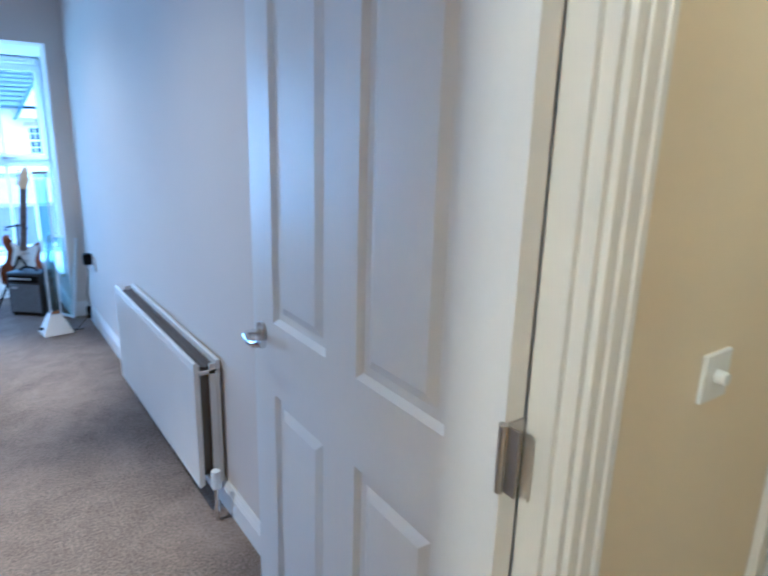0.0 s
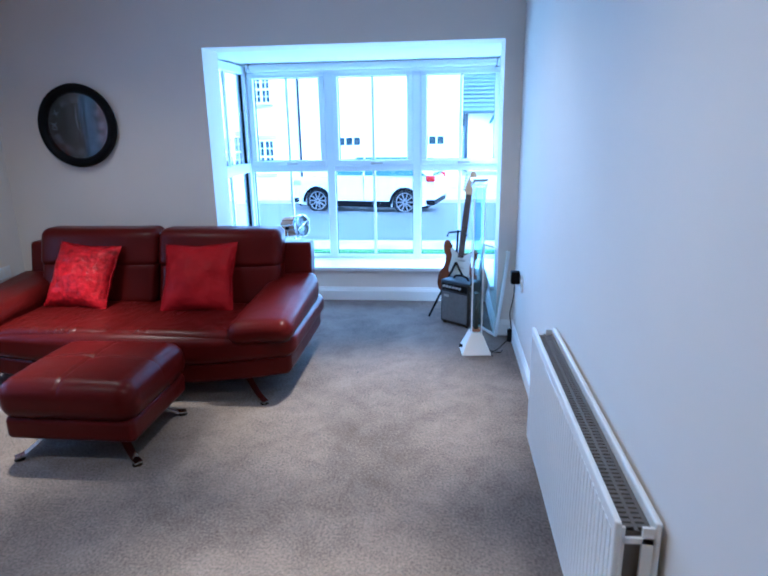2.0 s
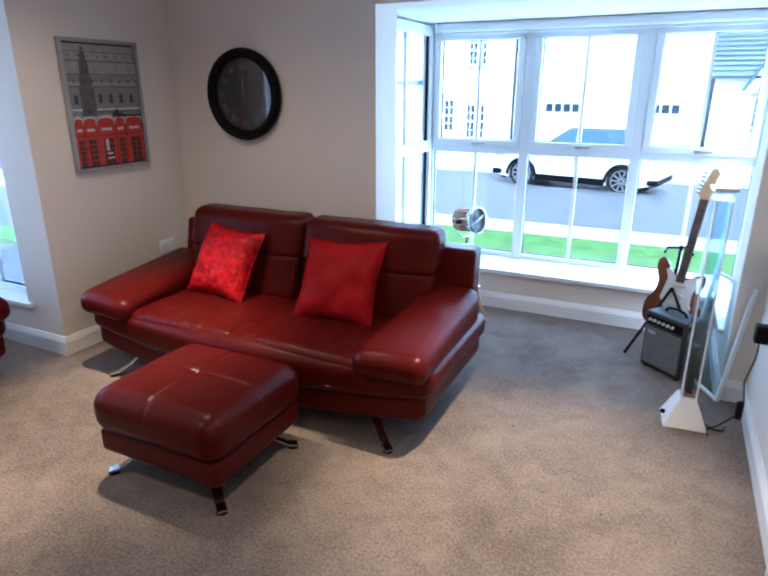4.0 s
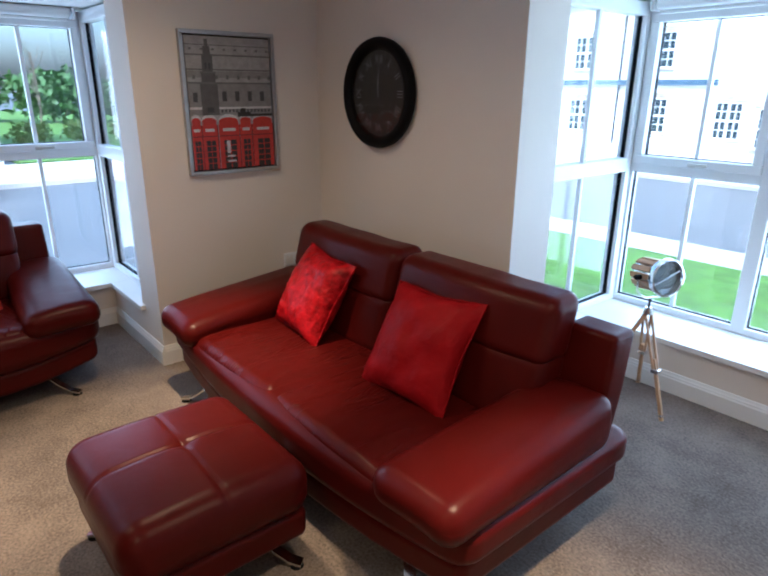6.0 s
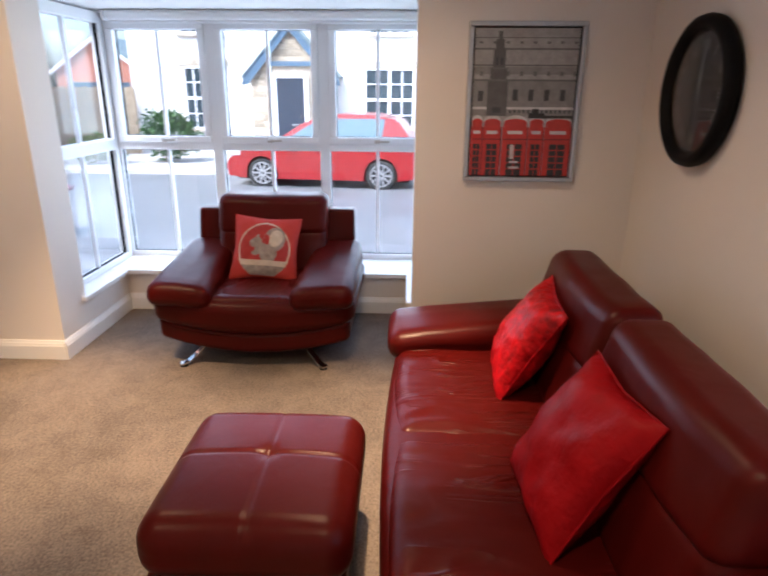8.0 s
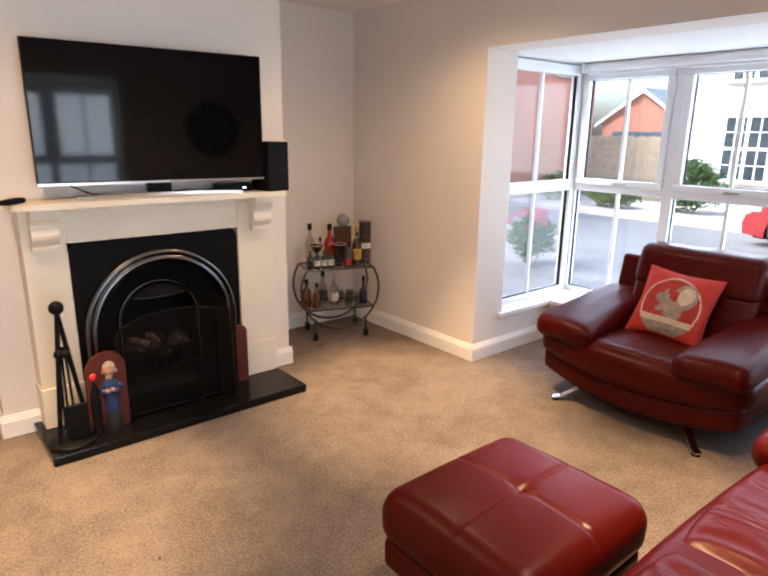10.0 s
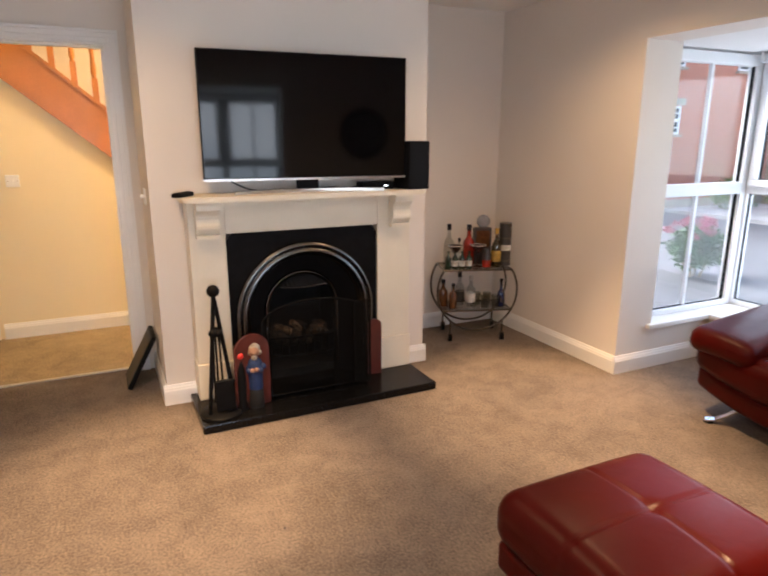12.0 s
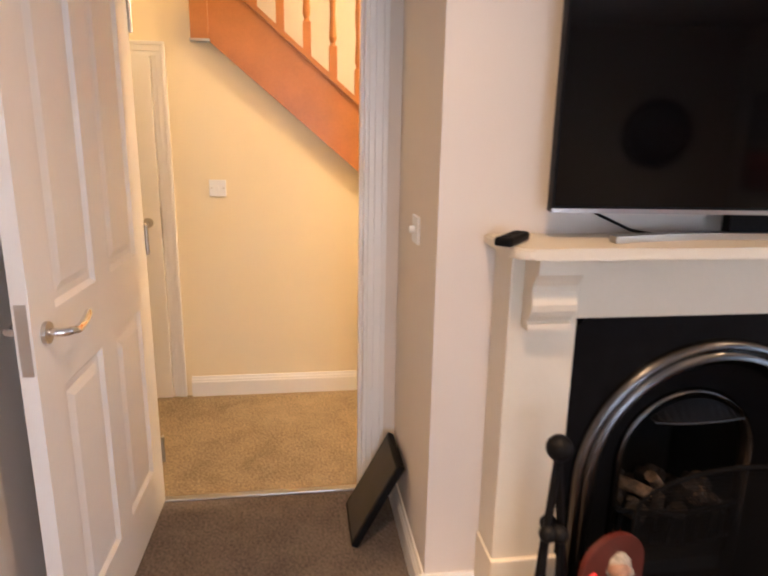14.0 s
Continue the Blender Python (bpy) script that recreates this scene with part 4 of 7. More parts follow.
for x, y, z, rr in ((0.0, -0.006, 0.388, 0.042), (-0.034, 0.006, 0.368, 0.016), (0.034, 0.006, 0.368, 0.016), (0.0, 0.034, 0.342, 0.020)):
    bmesh.ops.create_icosphere(bm, subdivisions=2, radius=rr, matrix=Matrix.Translation((x, y, z)))
marks_.append(len(bm.faces))
for x, y, z, rr in ((-0.052, 0.012, 0.275, 0.022), (0.052, 0.012, 0.275, 0.022), (-0.036, 0.038, 0.255, 0.019), (0.036, 0.038, 0.255, 0.019)):
    bmesh.ops.create_uvsphere(bm, u_segments=12, v_segments=8, radius=rr, matrix=Matrix.Translation((x, y, z)))
for v in bm.verts:
    v.co.y *= 0.8
bm.faces.ensure_lookup_table()
slots = [0 if i < marks_[0] else 1 if i < marks_[1] else 2 if i < marks_[2] else 3 if i < marks_[3] else 1 for i in range(len(bm.faces))]
for f, k in zip(bm.faces, slots):
    f.material_index = k
fg = part("figurine", bm, "figure_base", smooth=True)
for nm in ("figure", "figure_face", "figure_hair"):
    fg.data.materials.append(M[nm])
fg.location = (-0.690, 1.405, 0.047)
fg.rotation_euler = (0, 0, radians(-14))
fg.scale = (0.82, 0.82, 0.84)
tagged(fg, "small painted plaster figure in a blue robe by the fire screen", "figurine")
cup = part("dark_stem", lathe(bmesh.new(), [(0.034, 0.0), (0.036, 0.02), (0.026, 0.05), (0.030, 0.15), (0.026, 0.22), (0.014, 0.27), (0.010, 0.285)], seg=16), "black", smooth=True)
cup.location = (-0.612, 1.408, 0.047)
bm = bmesh.new()
bmesh.ops.create_uvsphere(bm, u_segments=14, v_segments=10, radius=0.022)
ball = part("red_ball", bm, "figure_red", cup, smooth=True)
ball.location = (0, 0, 0.302)
tagged(cup, "dark ornament with a bright red ball on top", "ornament")

# companion set of fire irons
ci = thing("fire_tool_set", pose(-0.50, 1.41, 0.047), "black iron fire tools on a round stand", "fire tools")
part("base", lathe(bmesh.new(), [(0.105, 0.0), (0.108, 0.010), (0.10, 0.018), (0.02, 0.022)], seg=32), "iron", ci, smooth=True)
part("stand_bar", tube(bmesh.new(), [(0.06, 0.03, 0.01), (0.0, 0.0, 0.64)], 0.011, seg=8), "iron", ci)
part("stand_bar", tube(bmesh.new(), [(-0.085, -0.02, 0.01), (0.0, 0.0, 0.64)], 0.011, seg=8), "iron", ci)
bm = bmesh.new()
bmesh.ops.create_uvsphere(bm, u_segments=18, v_segments=12, radius=0.032, matrix=Matrix.Translation((0, 0, 0.665)))
part("ball_finial", bm, "iron", ci, smooth=True)
for i, (x, y) in enumerate(((0.03, 0.03), (-0.015, 0.04), (0.0, -0.035))):
    tool = part("tool", tube(bmesh.new(), [(x * 0.6, y * 0.6, 0.44), (x, y, 0.08)], 0.006, seg=8), "iron", ci)
    bm = bmesh.new()
    bmesh.ops.create_uvsphere(bm, u_segments=14, v_segments=8, radius=0.022, matrix=Matrix.Translation((x * 0.6, y * 0.6, 0.45)))
    part("knob", bm, "iron", tool, smooth=True)
part("shovel", pad(bmesh.new(), (-0.02, 0.05, 0.12), (0.10, 0.02, 0.17), 0.009), "iron", ci, smooth=True)

# ---- on the mantel shelf ----
tv = thing("television", pose(-1.085, 1.235, 1.1685, 0, 0, -5.0), "large flat black television on a silver stand", "television")
bm, bk = bmesh.new(), bmesh.new()


def curve_slab(bm, hw, z0, z1, y_off, th, sag, n=24):
    fr, ba = [], []
    for k in range(n + 1):
        x = -hw + 2 * hw * k / n
        y = y_off - sag * (1 - (x / hw) ** 2)
        fr.append((bm.verts.new((x, y, z0)), bm.verts.new((x, y, z1))))
        ba.append((bm.verts.new((x, y - th, z0)), bm.verts.new((x, y - th, z1))))
    for k in range(n):
        bm.faces.new((fr[k][0], fr[k + 1][0], fr[k + 1][1], fr[k][1]))
        bm.faces.new((ba[k][0], ba[k][1], ba[k + 1][1], ba[k + 1][0]))
        bm.faces.new((fr[k][1], fr[k + 1][1], ba[k + 1][1], ba[k][1]))
        bm.faces.new((fr[k][0], ba[k][0], ba[k + 1][0], fr[k + 1][0]))
    for k in (0, n):
        bm.faces.new((fr[k][0], fr[k][1], ba[k][1], ba[k][0]))
    return bm


part("casing", curve_slab(bmesh.new(), 0.558, 0.070, 0.715, 0.0, 0.035, 0.0), "black", tv, smooth=True)
part("screen", curve_slab(bmesh.new(), 0.551, 0.086, 0.709, 0.002, 0.002, 0.0), "screen", tv, "glossy black screen", smooth=True)
part("chin_trim", curve_slab(bmesh.new(), 0.558, 0.068, 0.079, 0.004, 0.012, 0.0), "satin", tv, smooth=True)
part("neck", B(-0.06, 0.06, -0.085, -0.045, 0.008, 0.09, bevel=0.004), "black", tv)
part("stand", curve_slab(bmesh.new(), 0.41, 0.0, 0.017, 0.060, 0.040, 0.085), "satin", tv, "curved silver stand bar", smooth=True)

spk = thing("speaker", pose(-1.708, 1.235, 1.1685, 0, 0, 6), "tall black box speaker on the mantel shelf", "speaker")
part("cabinet", B(-0.07, 0.07, -0.085, 0.085, 0, 0.272, bevel=0.006), "black", spk)
part("cable", tube(bmesh.new(), [(-0.065, 0.03, 0.12), (-0.085, 0.05, 0.11), (-0.09, 0.055, 0.07), (-0.08, 0.05, 0.035), (-0.05, 0.04, 0.03)], 0.003, seg=6), "gloss", spk)
md = thing("media_box", pose(-1.49, 1.18, 1.1685), "small black media box with a tiny light", "media box")
part("case", B(-0.11, 0.09, -0.05, 0.05, 0, 0.042, bevel=0.005), "black", md)
part("light", B(-0.065, -0.045, 0.0505, 0.052, 0.018, 0.026), glow_mat("led_white", (1, 1, 1), 1.0), md)
rc = thing("remote_control", pose(-0.415, 1.235, 1.1685, 0, 0, 52), "black television remote control on the shelf", "remote")
part("body", pad(bmesh.new(), (0, 0, 0.011), (0.145, 0.045, 0.022), 0.008), "black", rc, smooth=True)
for i in range(6):
    part("button", B(-0.055 + i * 0.02, -0.045 + i * 0.02, -0.012, 0.012, 0.0221, 0.024), "iron", rc)
cb = thing("cable", pose(0, 0, 1.1685), "black cable trailing on the shelf", "cable")
part("cord", tube(bmesh.new(), [(-0.68, 1.12, 0.06), (-0.76, 1.17, 0.02), (-0.86, 1.19, 0.006), (-0.96, 1.18, 0.012), (-1.10, 1.15, 0.01), (-1.22, 1.19, 0.02), (-1.34, 1.16, 0.008), (-1.44, 1.13, 0.02)], 0.004, seg=6), "black", cb, smooth=True)


# ---- wall fittings ----
def wall_plate(name, m, w, h, label, category, extra=None):
    p = thing(name, m, label, category)
    part("plate", B(-w / 2, w / 2, 0.0, 0.009, -h / 2, h / 2, bevel=0.003), "upvc", p)
    if extra == "switch":
        part("rocker", B(-0.006, 0.006, 0.009, 0.015, -0.012, 0.012, bevel=0.002), "upvc", p)
        for s in (-1, 1):
            part("screw", C((s * 0.03, 0.008, 0), (s * 0.03, 0.0105, 0), 0.004, seg=10), "satin", p)
    if extra == "dimmer":
        part("knob", C((0, 0.009, 0), (0, 0.026, 0), 0.012, 0.011, seg=20), "upvc", p, smooth=True)
    if extra == "double":
        for s in (-1, 1):
            part("socket_face", B(s * 0.035 - 0.025, s * 0.035 + 0.025, 0.0091, 0.0105, -0.028, 0.028), "gloss", p)
            part("rocker", B(s * 0.035 - 0.006, s * 0.035 + 0.006, 0.0105, 0.014, 0.014, 0.03), "upvc", p)
    return p


wall_plate("light_switch", pose(-0.268, 0.80, 1.14, 0, 0, -90), 0.086, 0.086, "white switch plate on the chimney breast's side", "switch", "dimmer")
wall_plate("light_switch", pose(0.51, HS, 1.155, 0, 0, 0), 0.086, 0.086, "white single switch plate on the hall wall", "switch", "switch")
wall_plate("light_switch", pose(1.06, HY, 1.10, 0, 0, 180), 0.086, 0.086, "white dimmer switch plate on the hall wall", "switch", "dimmer")
wall_plate("wall_socket", pose(WX, 4.70, 0.487, 0, 0, -90), 0.146, 0.086, "white double socket low on the wall behind the sofa", "socket", "double")
wall_plate("wall_socket", pose(EX, 4.53, 0.49, 0, 0, 90), 0.146, 0.086, "white double socket with a plug adapter", "socket", "double")
ad = thing("plug_adapter", pose(EX - 0.0125, 4.55, 0.52, 0, 0, 90), "black plug-in power adapter in the wall socket", "adapter")
part("block", B(-0.03, 0.03, 0.0, 0.055, -0.035, 0.045, bevel=0.006), "black", ad)
part("cord", tube(bmesh.new(), [(0.0, 0.03, -0.035), (0.01, 0.03, -0.12), (0.03, 0.05, -0.25), (0.02, 0.035, -0.36), (0.04, 0.06, -0.44), (0.03, 0.12, -0.50), (-0.01, 0.17, -0.512), (-0.06, 0.16, -0.513)], 0.0035, seg=6), "black", ad, smooth=True)
part("inline_switch", pad(bmesh.new(), (0.035, 0.045, -0.40), (0.03, 0.03, 0.09), 0.008), "black", ad, smooth=True)

# ---- radiator ----
rd = thing("radiator", pose(0, 0, 0), "white double-panel radiator on the wall", "radiator")
R0, R1, RT, RB = 1.965, 3.270, 0.632, 0.112
for x, nm in ((0.686, "front_panel"), (0.772, "back_panel")):
    bm = B(x, x + 0.016, R0, R1, RB, RT, bevel=0.005)
    part(nm, bm, "gloss", rd)
bm = bmesh.new()
n = 40
for i in range(n):
    yy = R0 + 0.03 + (R1 - R0 - 0.06) * i / (n - 1)
    box(bm, 0.6835, 0.6861, yy - 0.009, yy + 0.009, RB + 0.03, RT - 0.03, bevel=0.001, seg=1)
part("pressed_ribs", bm, "gloss", rd)
M["radfin"] = mat("grey_fins", (0.13, 0.115, 0.10), 0.6, var=0.1)
for i in range(54):
    yy = R0 + 0.02 + (R1 - R0 - 0.04) * i / 53
    part("convector_fin", B(0.703, 0.771, yy - 0.0012, yy + 0.0012, RB + 0.04, RT - 0.035), "radfin", rd)
bm = bmesh.new()
for i in range(70):
    yy = R0 + 0.03 + (R1 - R0 - 0.06) * i / 69
    box(bm, 0.704, 0.770, yy - 0.006, yy + 0.006, RT - 0.030, RT - 0.027)
box(bm, 0.703, 0.713, R0 + 0.01, R1 - 0.01, RT - 0.031, RT - 0.026)
box(bm, 0.733, 0.741, R0 + 0.01, R1 - 0.01, RT - 0.031, RT - 0.026)
box(bm, 0.761, 0.771, R0 + 0.01, R1 - 0.01, RT - 0.031, RT - 0.026)
part("top_grille", bm, "radfin", rd)
for yy in (R0 - 0.004, R1 - 0.004):
    part("end_bar", boxes((0.700, 0.708, yy, yy + 0.008, RB + 0.01, RT - 0.01), (0.745, 0.770, yy, yy + 0.008, RB + 0.01, RT - 0.01), (0.703, 0.770, yy, yy + 0.008, RT - 0.05, RT - 0.036)), "gloss", rd)
tv_ = part("valve", C((0.728, R0 - 0.07, 0.145), (0.728, R0 - 0.07, 0.215), 0.019, 0.017, seg=20), "upvc", rd, "white thermostatic valve head", smooth=True)
part("valve_body", tube(bmesh.new(), [(0.728, R0 + 0.02, 0.165), (0.728, R0 - 0.07, 0.165)], 0.011, seg=10), "chrome", tv_, smooth=True)
part("valve_pipe", tube(bmesh.new(), [(0.728, R0 - 0.07, 0.15), (0.728, R0 - 0.07, 0.0)], 0.0085, seg=10), "chrome", tv_, smooth=True)
part("tail_pipe", tube(bmesh.new(), [(0.728, R1 + 0.03, 0.18), (0.728, R1 + 0.03, 0.0)], 0.0085, seg=10), "chrome", rd, smooth=True)
part("tail_elbow", tube(bmesh.new(), [(0.728, R1 - 0.02, 0.18), (0.728, R1 + 0.04, 0.18)], 0.012, seg=10), "chrome", rd, smooth=True)
for yb in (R0 + 0.2, R1 - 0.24):
    part("wall_bracket", B(0.786, 0.801, yb, yb + 0.04, 0.3, 0.5), "gloss", rd)

# ---- clock ----
ck = thing("wall_clock", pose(-2.270, NY - 0.001, 1.510, 90, 0, 0) @ Matrix.Diagonal((0.935, 0.935, 1, 1)), "large round black wall clock with grey numerals", "clock")
M["clockface"] = mat("dark_clock_face", (0.022, 0.022, 0.024), 0.5, var=0.3, scale=8)
M["numeral"] = mat("grey_numerals", (0.16, 0.16, 0.16), 0.5, var=0.2)
part("case", lathe(bmesh.new(), [(0.285, 0.0), (0.302, 0.012), (0.306, 0.035), (0.298, 0.058), (0.280, 0.068), (0.262, 0.064), (0.246, 0.048), (0.238, 0.034), (0.236, 0.022)], seg=72), "black", ck, smooth=True)
part("face", C((0, 0, 0.0225), (0, 0, 0.026), 0.237, seg=64), "clockface", ck)
NUM = ["XII", "I", "II", "III", "IIII", "V", "VI", "VII", "VIII", "IX", "X", "XI"]
for i, txt in enumerate(NUM):
    cu = bpy.data.curves.new("numeral", "FONT")
    cu.body, cu.size, cu.align_x, cu.align_y, cu.extrude = txt, 0.062, "CENTER", "CENTER", 0.0005
    a = math.radians(90 - 30 * i)
    tmp = new("numeral_text", cu)
    me = tmp.to_mesh().copy()
    tmp.to_mesh_clear()
    bpy.data.objects.remove(tmp)
    me.materials.append(M["numeral"])
    ob = new("numeral", me)
    ob.parent = ck
    ob.matrix_local = pose(0.185 * math.cos(a), 0.185 * math.sin(a), 0.0268, 0, 0, math.degrees(a) - 90)
for ang, ln, wd in ((96, 0.10, 0.009), (88, 0.17, 0.006)):
    bm = prism(bmesh.new(), [(-0.02, -wd / 2), (ln * 0.6, -wd / 2), (ln, 0), (ln * 0.6, wd / 2), (-0.02, wd / 2)], "z", 0.029, 0.031)
    bmesh.ops.rotate(bm, verts=bm.verts, matrix=Matrix.Rotation(math.radians(ang), 3, "Z"))
    part("hand", bm, "numeral", ck)
gl = part("glass", C((0, 0, 0.040), (0, 0, 0.042), 0.241, seg=64), glass_mat("clock_glass"), ck)

# ---- picture ----
pc = thing("framed_picture", pose(WX + 0.001, 4.336, 1.447, 0, 0, -90), "silver-framed street print in grey with red telephone boxes", "picture")
for nm, col in (("p_sky", (0.36, 0.35, 0.345)), ("p_stone", (0.25, 0.245, 0.24)), ("p_dark", (0.06, 0.06, 0.065)), ("p_tower", (0.11, 0.108, 0.108)), ("p_red", (0.50, 0.030, 0.018)), ("p_deep", (0.15, 0.012, 0.012)), ("p_snow", (0.62, 0.61, 0.62)), ("p_black", (0.03, 0.025, 0.025)), ("p_mid", (0.15, 0.148, 0.145))):
    M[nm] = mat("print_" + nm[2:], [c * 0.85 for c in col], 0.45, var=0.18, scale=30)
M["silver"] = mat("silver_frame", (0.42, 0.42, 0.43), 0.35, 0.7, var=0.1, scale=20)
PW, PH = 0.556, 0.754
hwp, hhp = PW / 2, PH / 2
part("frame", boxes((-hwp, hwp, 0, 0.03, hhp - 0.022, hhp), (-hwp, hwp, 0, 0.03, -hhp, -hhp + 0.022), (-hwp, -hwp + 0.022, 0, 0.03, -hhp + 0.022, hhp - 0.022), (hwp - 0.022, hwp, 0, 0.03, -hhp + 0.022, hhp - 0.022), bevel=0.003), "silver", pc)
part("shadow_gap", B(-hwp + 0.022, hwp - 0.022, 0, 0.006, -hhp + 0.022, hhp - 0.022), "black", pc)
cv = part("print", B(-hwp + 0.03, hwp - 0.03, 0.006, 0.020, -hhp + 0.03, hhp - 0.03), "p_sky", pc)
cx0, cx1, cz0, cz1 = -hwp + 0.03, hwp - 0.03, -hhp + 0.03, hhp - 0.03


def ink(name, material, *rects, lay=0):
    """Flat printed shapes; u runs from the viewer's left, v from the bottom, 0 to 1."""
    for u0, u1, v0, v1 in rects:
        bm = bmesh.new()
        box(bm, cx1 - (cx1 - cx0) * u1, cx1 - (cx1 - cx0) * u0, 0.0195, 0.0204 + 0.0005 * lay, cz0 + (cz1 - cz0) * v0, cz0 + (cz1 - cz0) * v1)
        part(name, bm, material, cv)


def ink_outline(name, material, pts, lay=0):
    bm = prism(bmesh.new(), [(cx1 - (cx1 - cx0) * u, cz0 + (cz1 - cz0) * v) for u, v in pts], "y", 0.0195, 0.0204 + 0.0005 * lay)
    part(name, bm, material, cv)


ink("facade", "p_stone", (0, 1, 0.42, 0.66), (0, 1, 0.70, 0.75))
ink("cornice", "p_mid", (0, 1, 0.655, 0.668), (0, 1, 0.755, 0.765), (0, 1, 0.86, 0.872), (0, 1, 0.935, 0.941), lay=1)
ink("printed_window", "p_mid", *[(0.06 + 0.13 * k, 0.09 + 0.13 * k, 0.69, 0.72) for k in range(8)], *[(0.04 + 0.13 * k, 0.07 + 0.13 * k, 0.90, 0.915) for k in range(8)], lay=2)
ink("printed_window", "p_dark", *[(0.39 + 0.155 * k, 0.44 + 0.155 * k, 0.525, 0.60) for k in range(4)], (0.05, 0.10, 0.52, 0.59), lay=2)
ink("balustrade", "p_snow", (0.3, 1.0, 0.465, 0.482), (0, 0.14, 0.465, 0.482), lay=3)
ink("balustrade", "p_dark", *[(0.32 + 0.045 * k, 0.34 + 0.045 * k, 0.44, 0.465) for k in range(15)], lay=3)
ink("tower", "p_tower", (0.14, 0.34, 0.42, 0.66), (0.16, 0.32, 0.66, 0.74), (0.18, 0.30, 0.74, 0.86), (0.20, 0.28, 0.86, 0.93), (0.22, 0.26, 0.93, 0.98), lay=4)
ink("tower_opening", "p_dark", (0.205, 0.23, 0.76, 0.81), (0.25, 0.275, 0.76, 0.81), (0.20, 0.28, 0.44, 0.48), lay=5)
ink("tower_ledge", "p_mid", (0.13, 0.35, 0.655, 0.668), (0.15, 0.33, 0.735, 0.745), lay=5)
ink("bare_tree", "p_black", (0.56, 0.72, 0.405, 0.44), (0.60, 0.66, 0.43, 0.47), (0.72, 1.0, 0.405, 0.425), lay=5)
BOX = [(0.0, 0.115), (0.12, 0.30), (0.315, 0.565), (0.575, 0.725), (0.735, 1.0)]
for u0, u1 in BOX:
    ink("telephone_box", "p_red", (u0, u1, 0.0, 0.345), (u0 + 0.01, u1 - 0.01, 0.345, 0.375), lay=4)
    w = u1 - u0
    arc = [math.pi * k / 14 for k in range(15)]
    ink_outline("snow_cap", "p_snow", [(u0 + w / 2 + 0.50 * w * math.cos(q), 0.372 + 0.054 * math.sin(q)) for q in arc], lay=3)
    ink_outline("box_roof", "p_red", [(u0 + w / 2 + 0.47 * w * math.cos(q), 0.372 + 0.030 * math.sin(q)) for q in arc], lay=4)
    ink("sign", "p_snow", (u0 + 0.2 * w, u1 - 0.2 * w, 0.295, 0.318), lay=5)
    ink("lintel_line", "p_deep", (u0, u1, 0.255, 0.262), (u1 - 0.004, u1 + 0.006, 0.0, 0.345), lay=5)
    ink("box_pane", "p_black", (u0 + 0.22 * w, u1 - 0.18 * w, 0.0, 0.225), lay=5)
    ink("pane_bar", "p_red", (u0 + 0.5 * w, u0 + 0.54 * w, 0.0, 0.225), *[(u0 + 0.22 * w, u1 - 0.18 * w, 0.045 * k, 0.045 * k + 0.007) for k in range(1, 5)], lay=6)
ink("pane_light", "p_snow", (0.40, 0.44, 0.12, 0.22), (0.40, 0.50, 0.05, 0.065), (0.40, 0.49, 0.09, 0.105), lay=7)

# ---- drinks trolley ----
M["bronze"] = mat("dark_bronze_metal", (0.09, 0.075, 0.06), 0.35, 0.9, var=0.2, scale=20)
M["clear"] = glass_mat("clear_glass", (0.80, 0.82, 0.82), 0.02)
M["smoke"] = glass_mat("shelf_glass", (0.75, 0.75, 0.75), 0.02)
for nm, col in (("amber", (0.10, 0.036, 0.010)), ("liquor_red", (0.30, 0.018, 0.008)), ("bottle_green", (0.006, 0.028, 0.014)), ("cobalt", (0.006, 0.012, 0.06)), ("gold", (0.42, 0.27, 0.05)), ("olive_glass", (0.035, 0.028, 0.010)), ("label_white", (0.62, 0.60, 0.55)), ("darkbox", (0.022, 0.018, 0.016)), ("wine_dark", (0.05, 0.012, 0.012))):
    M[nm] = mat(nm, col, 0.07 if nm not in ("label_white", "darkbox") else 0.6, var=0.5, scale=28, coat=0.6)
tang = math.degrees(math.atan2(0.950 - 0.822, -2.615 + 2.250))
tm = pose(-2.452, 0.886, 0, 0, 0, tang + 180)
tr = thing("drinks_trolley", tm, "round-framed dark metal drinks trolley with two glass shelves", "drinks trolley")
TD, TR_, TZ, SH1, SH2 = -0.27, 0.295, 0.375, 0.230, 0.532
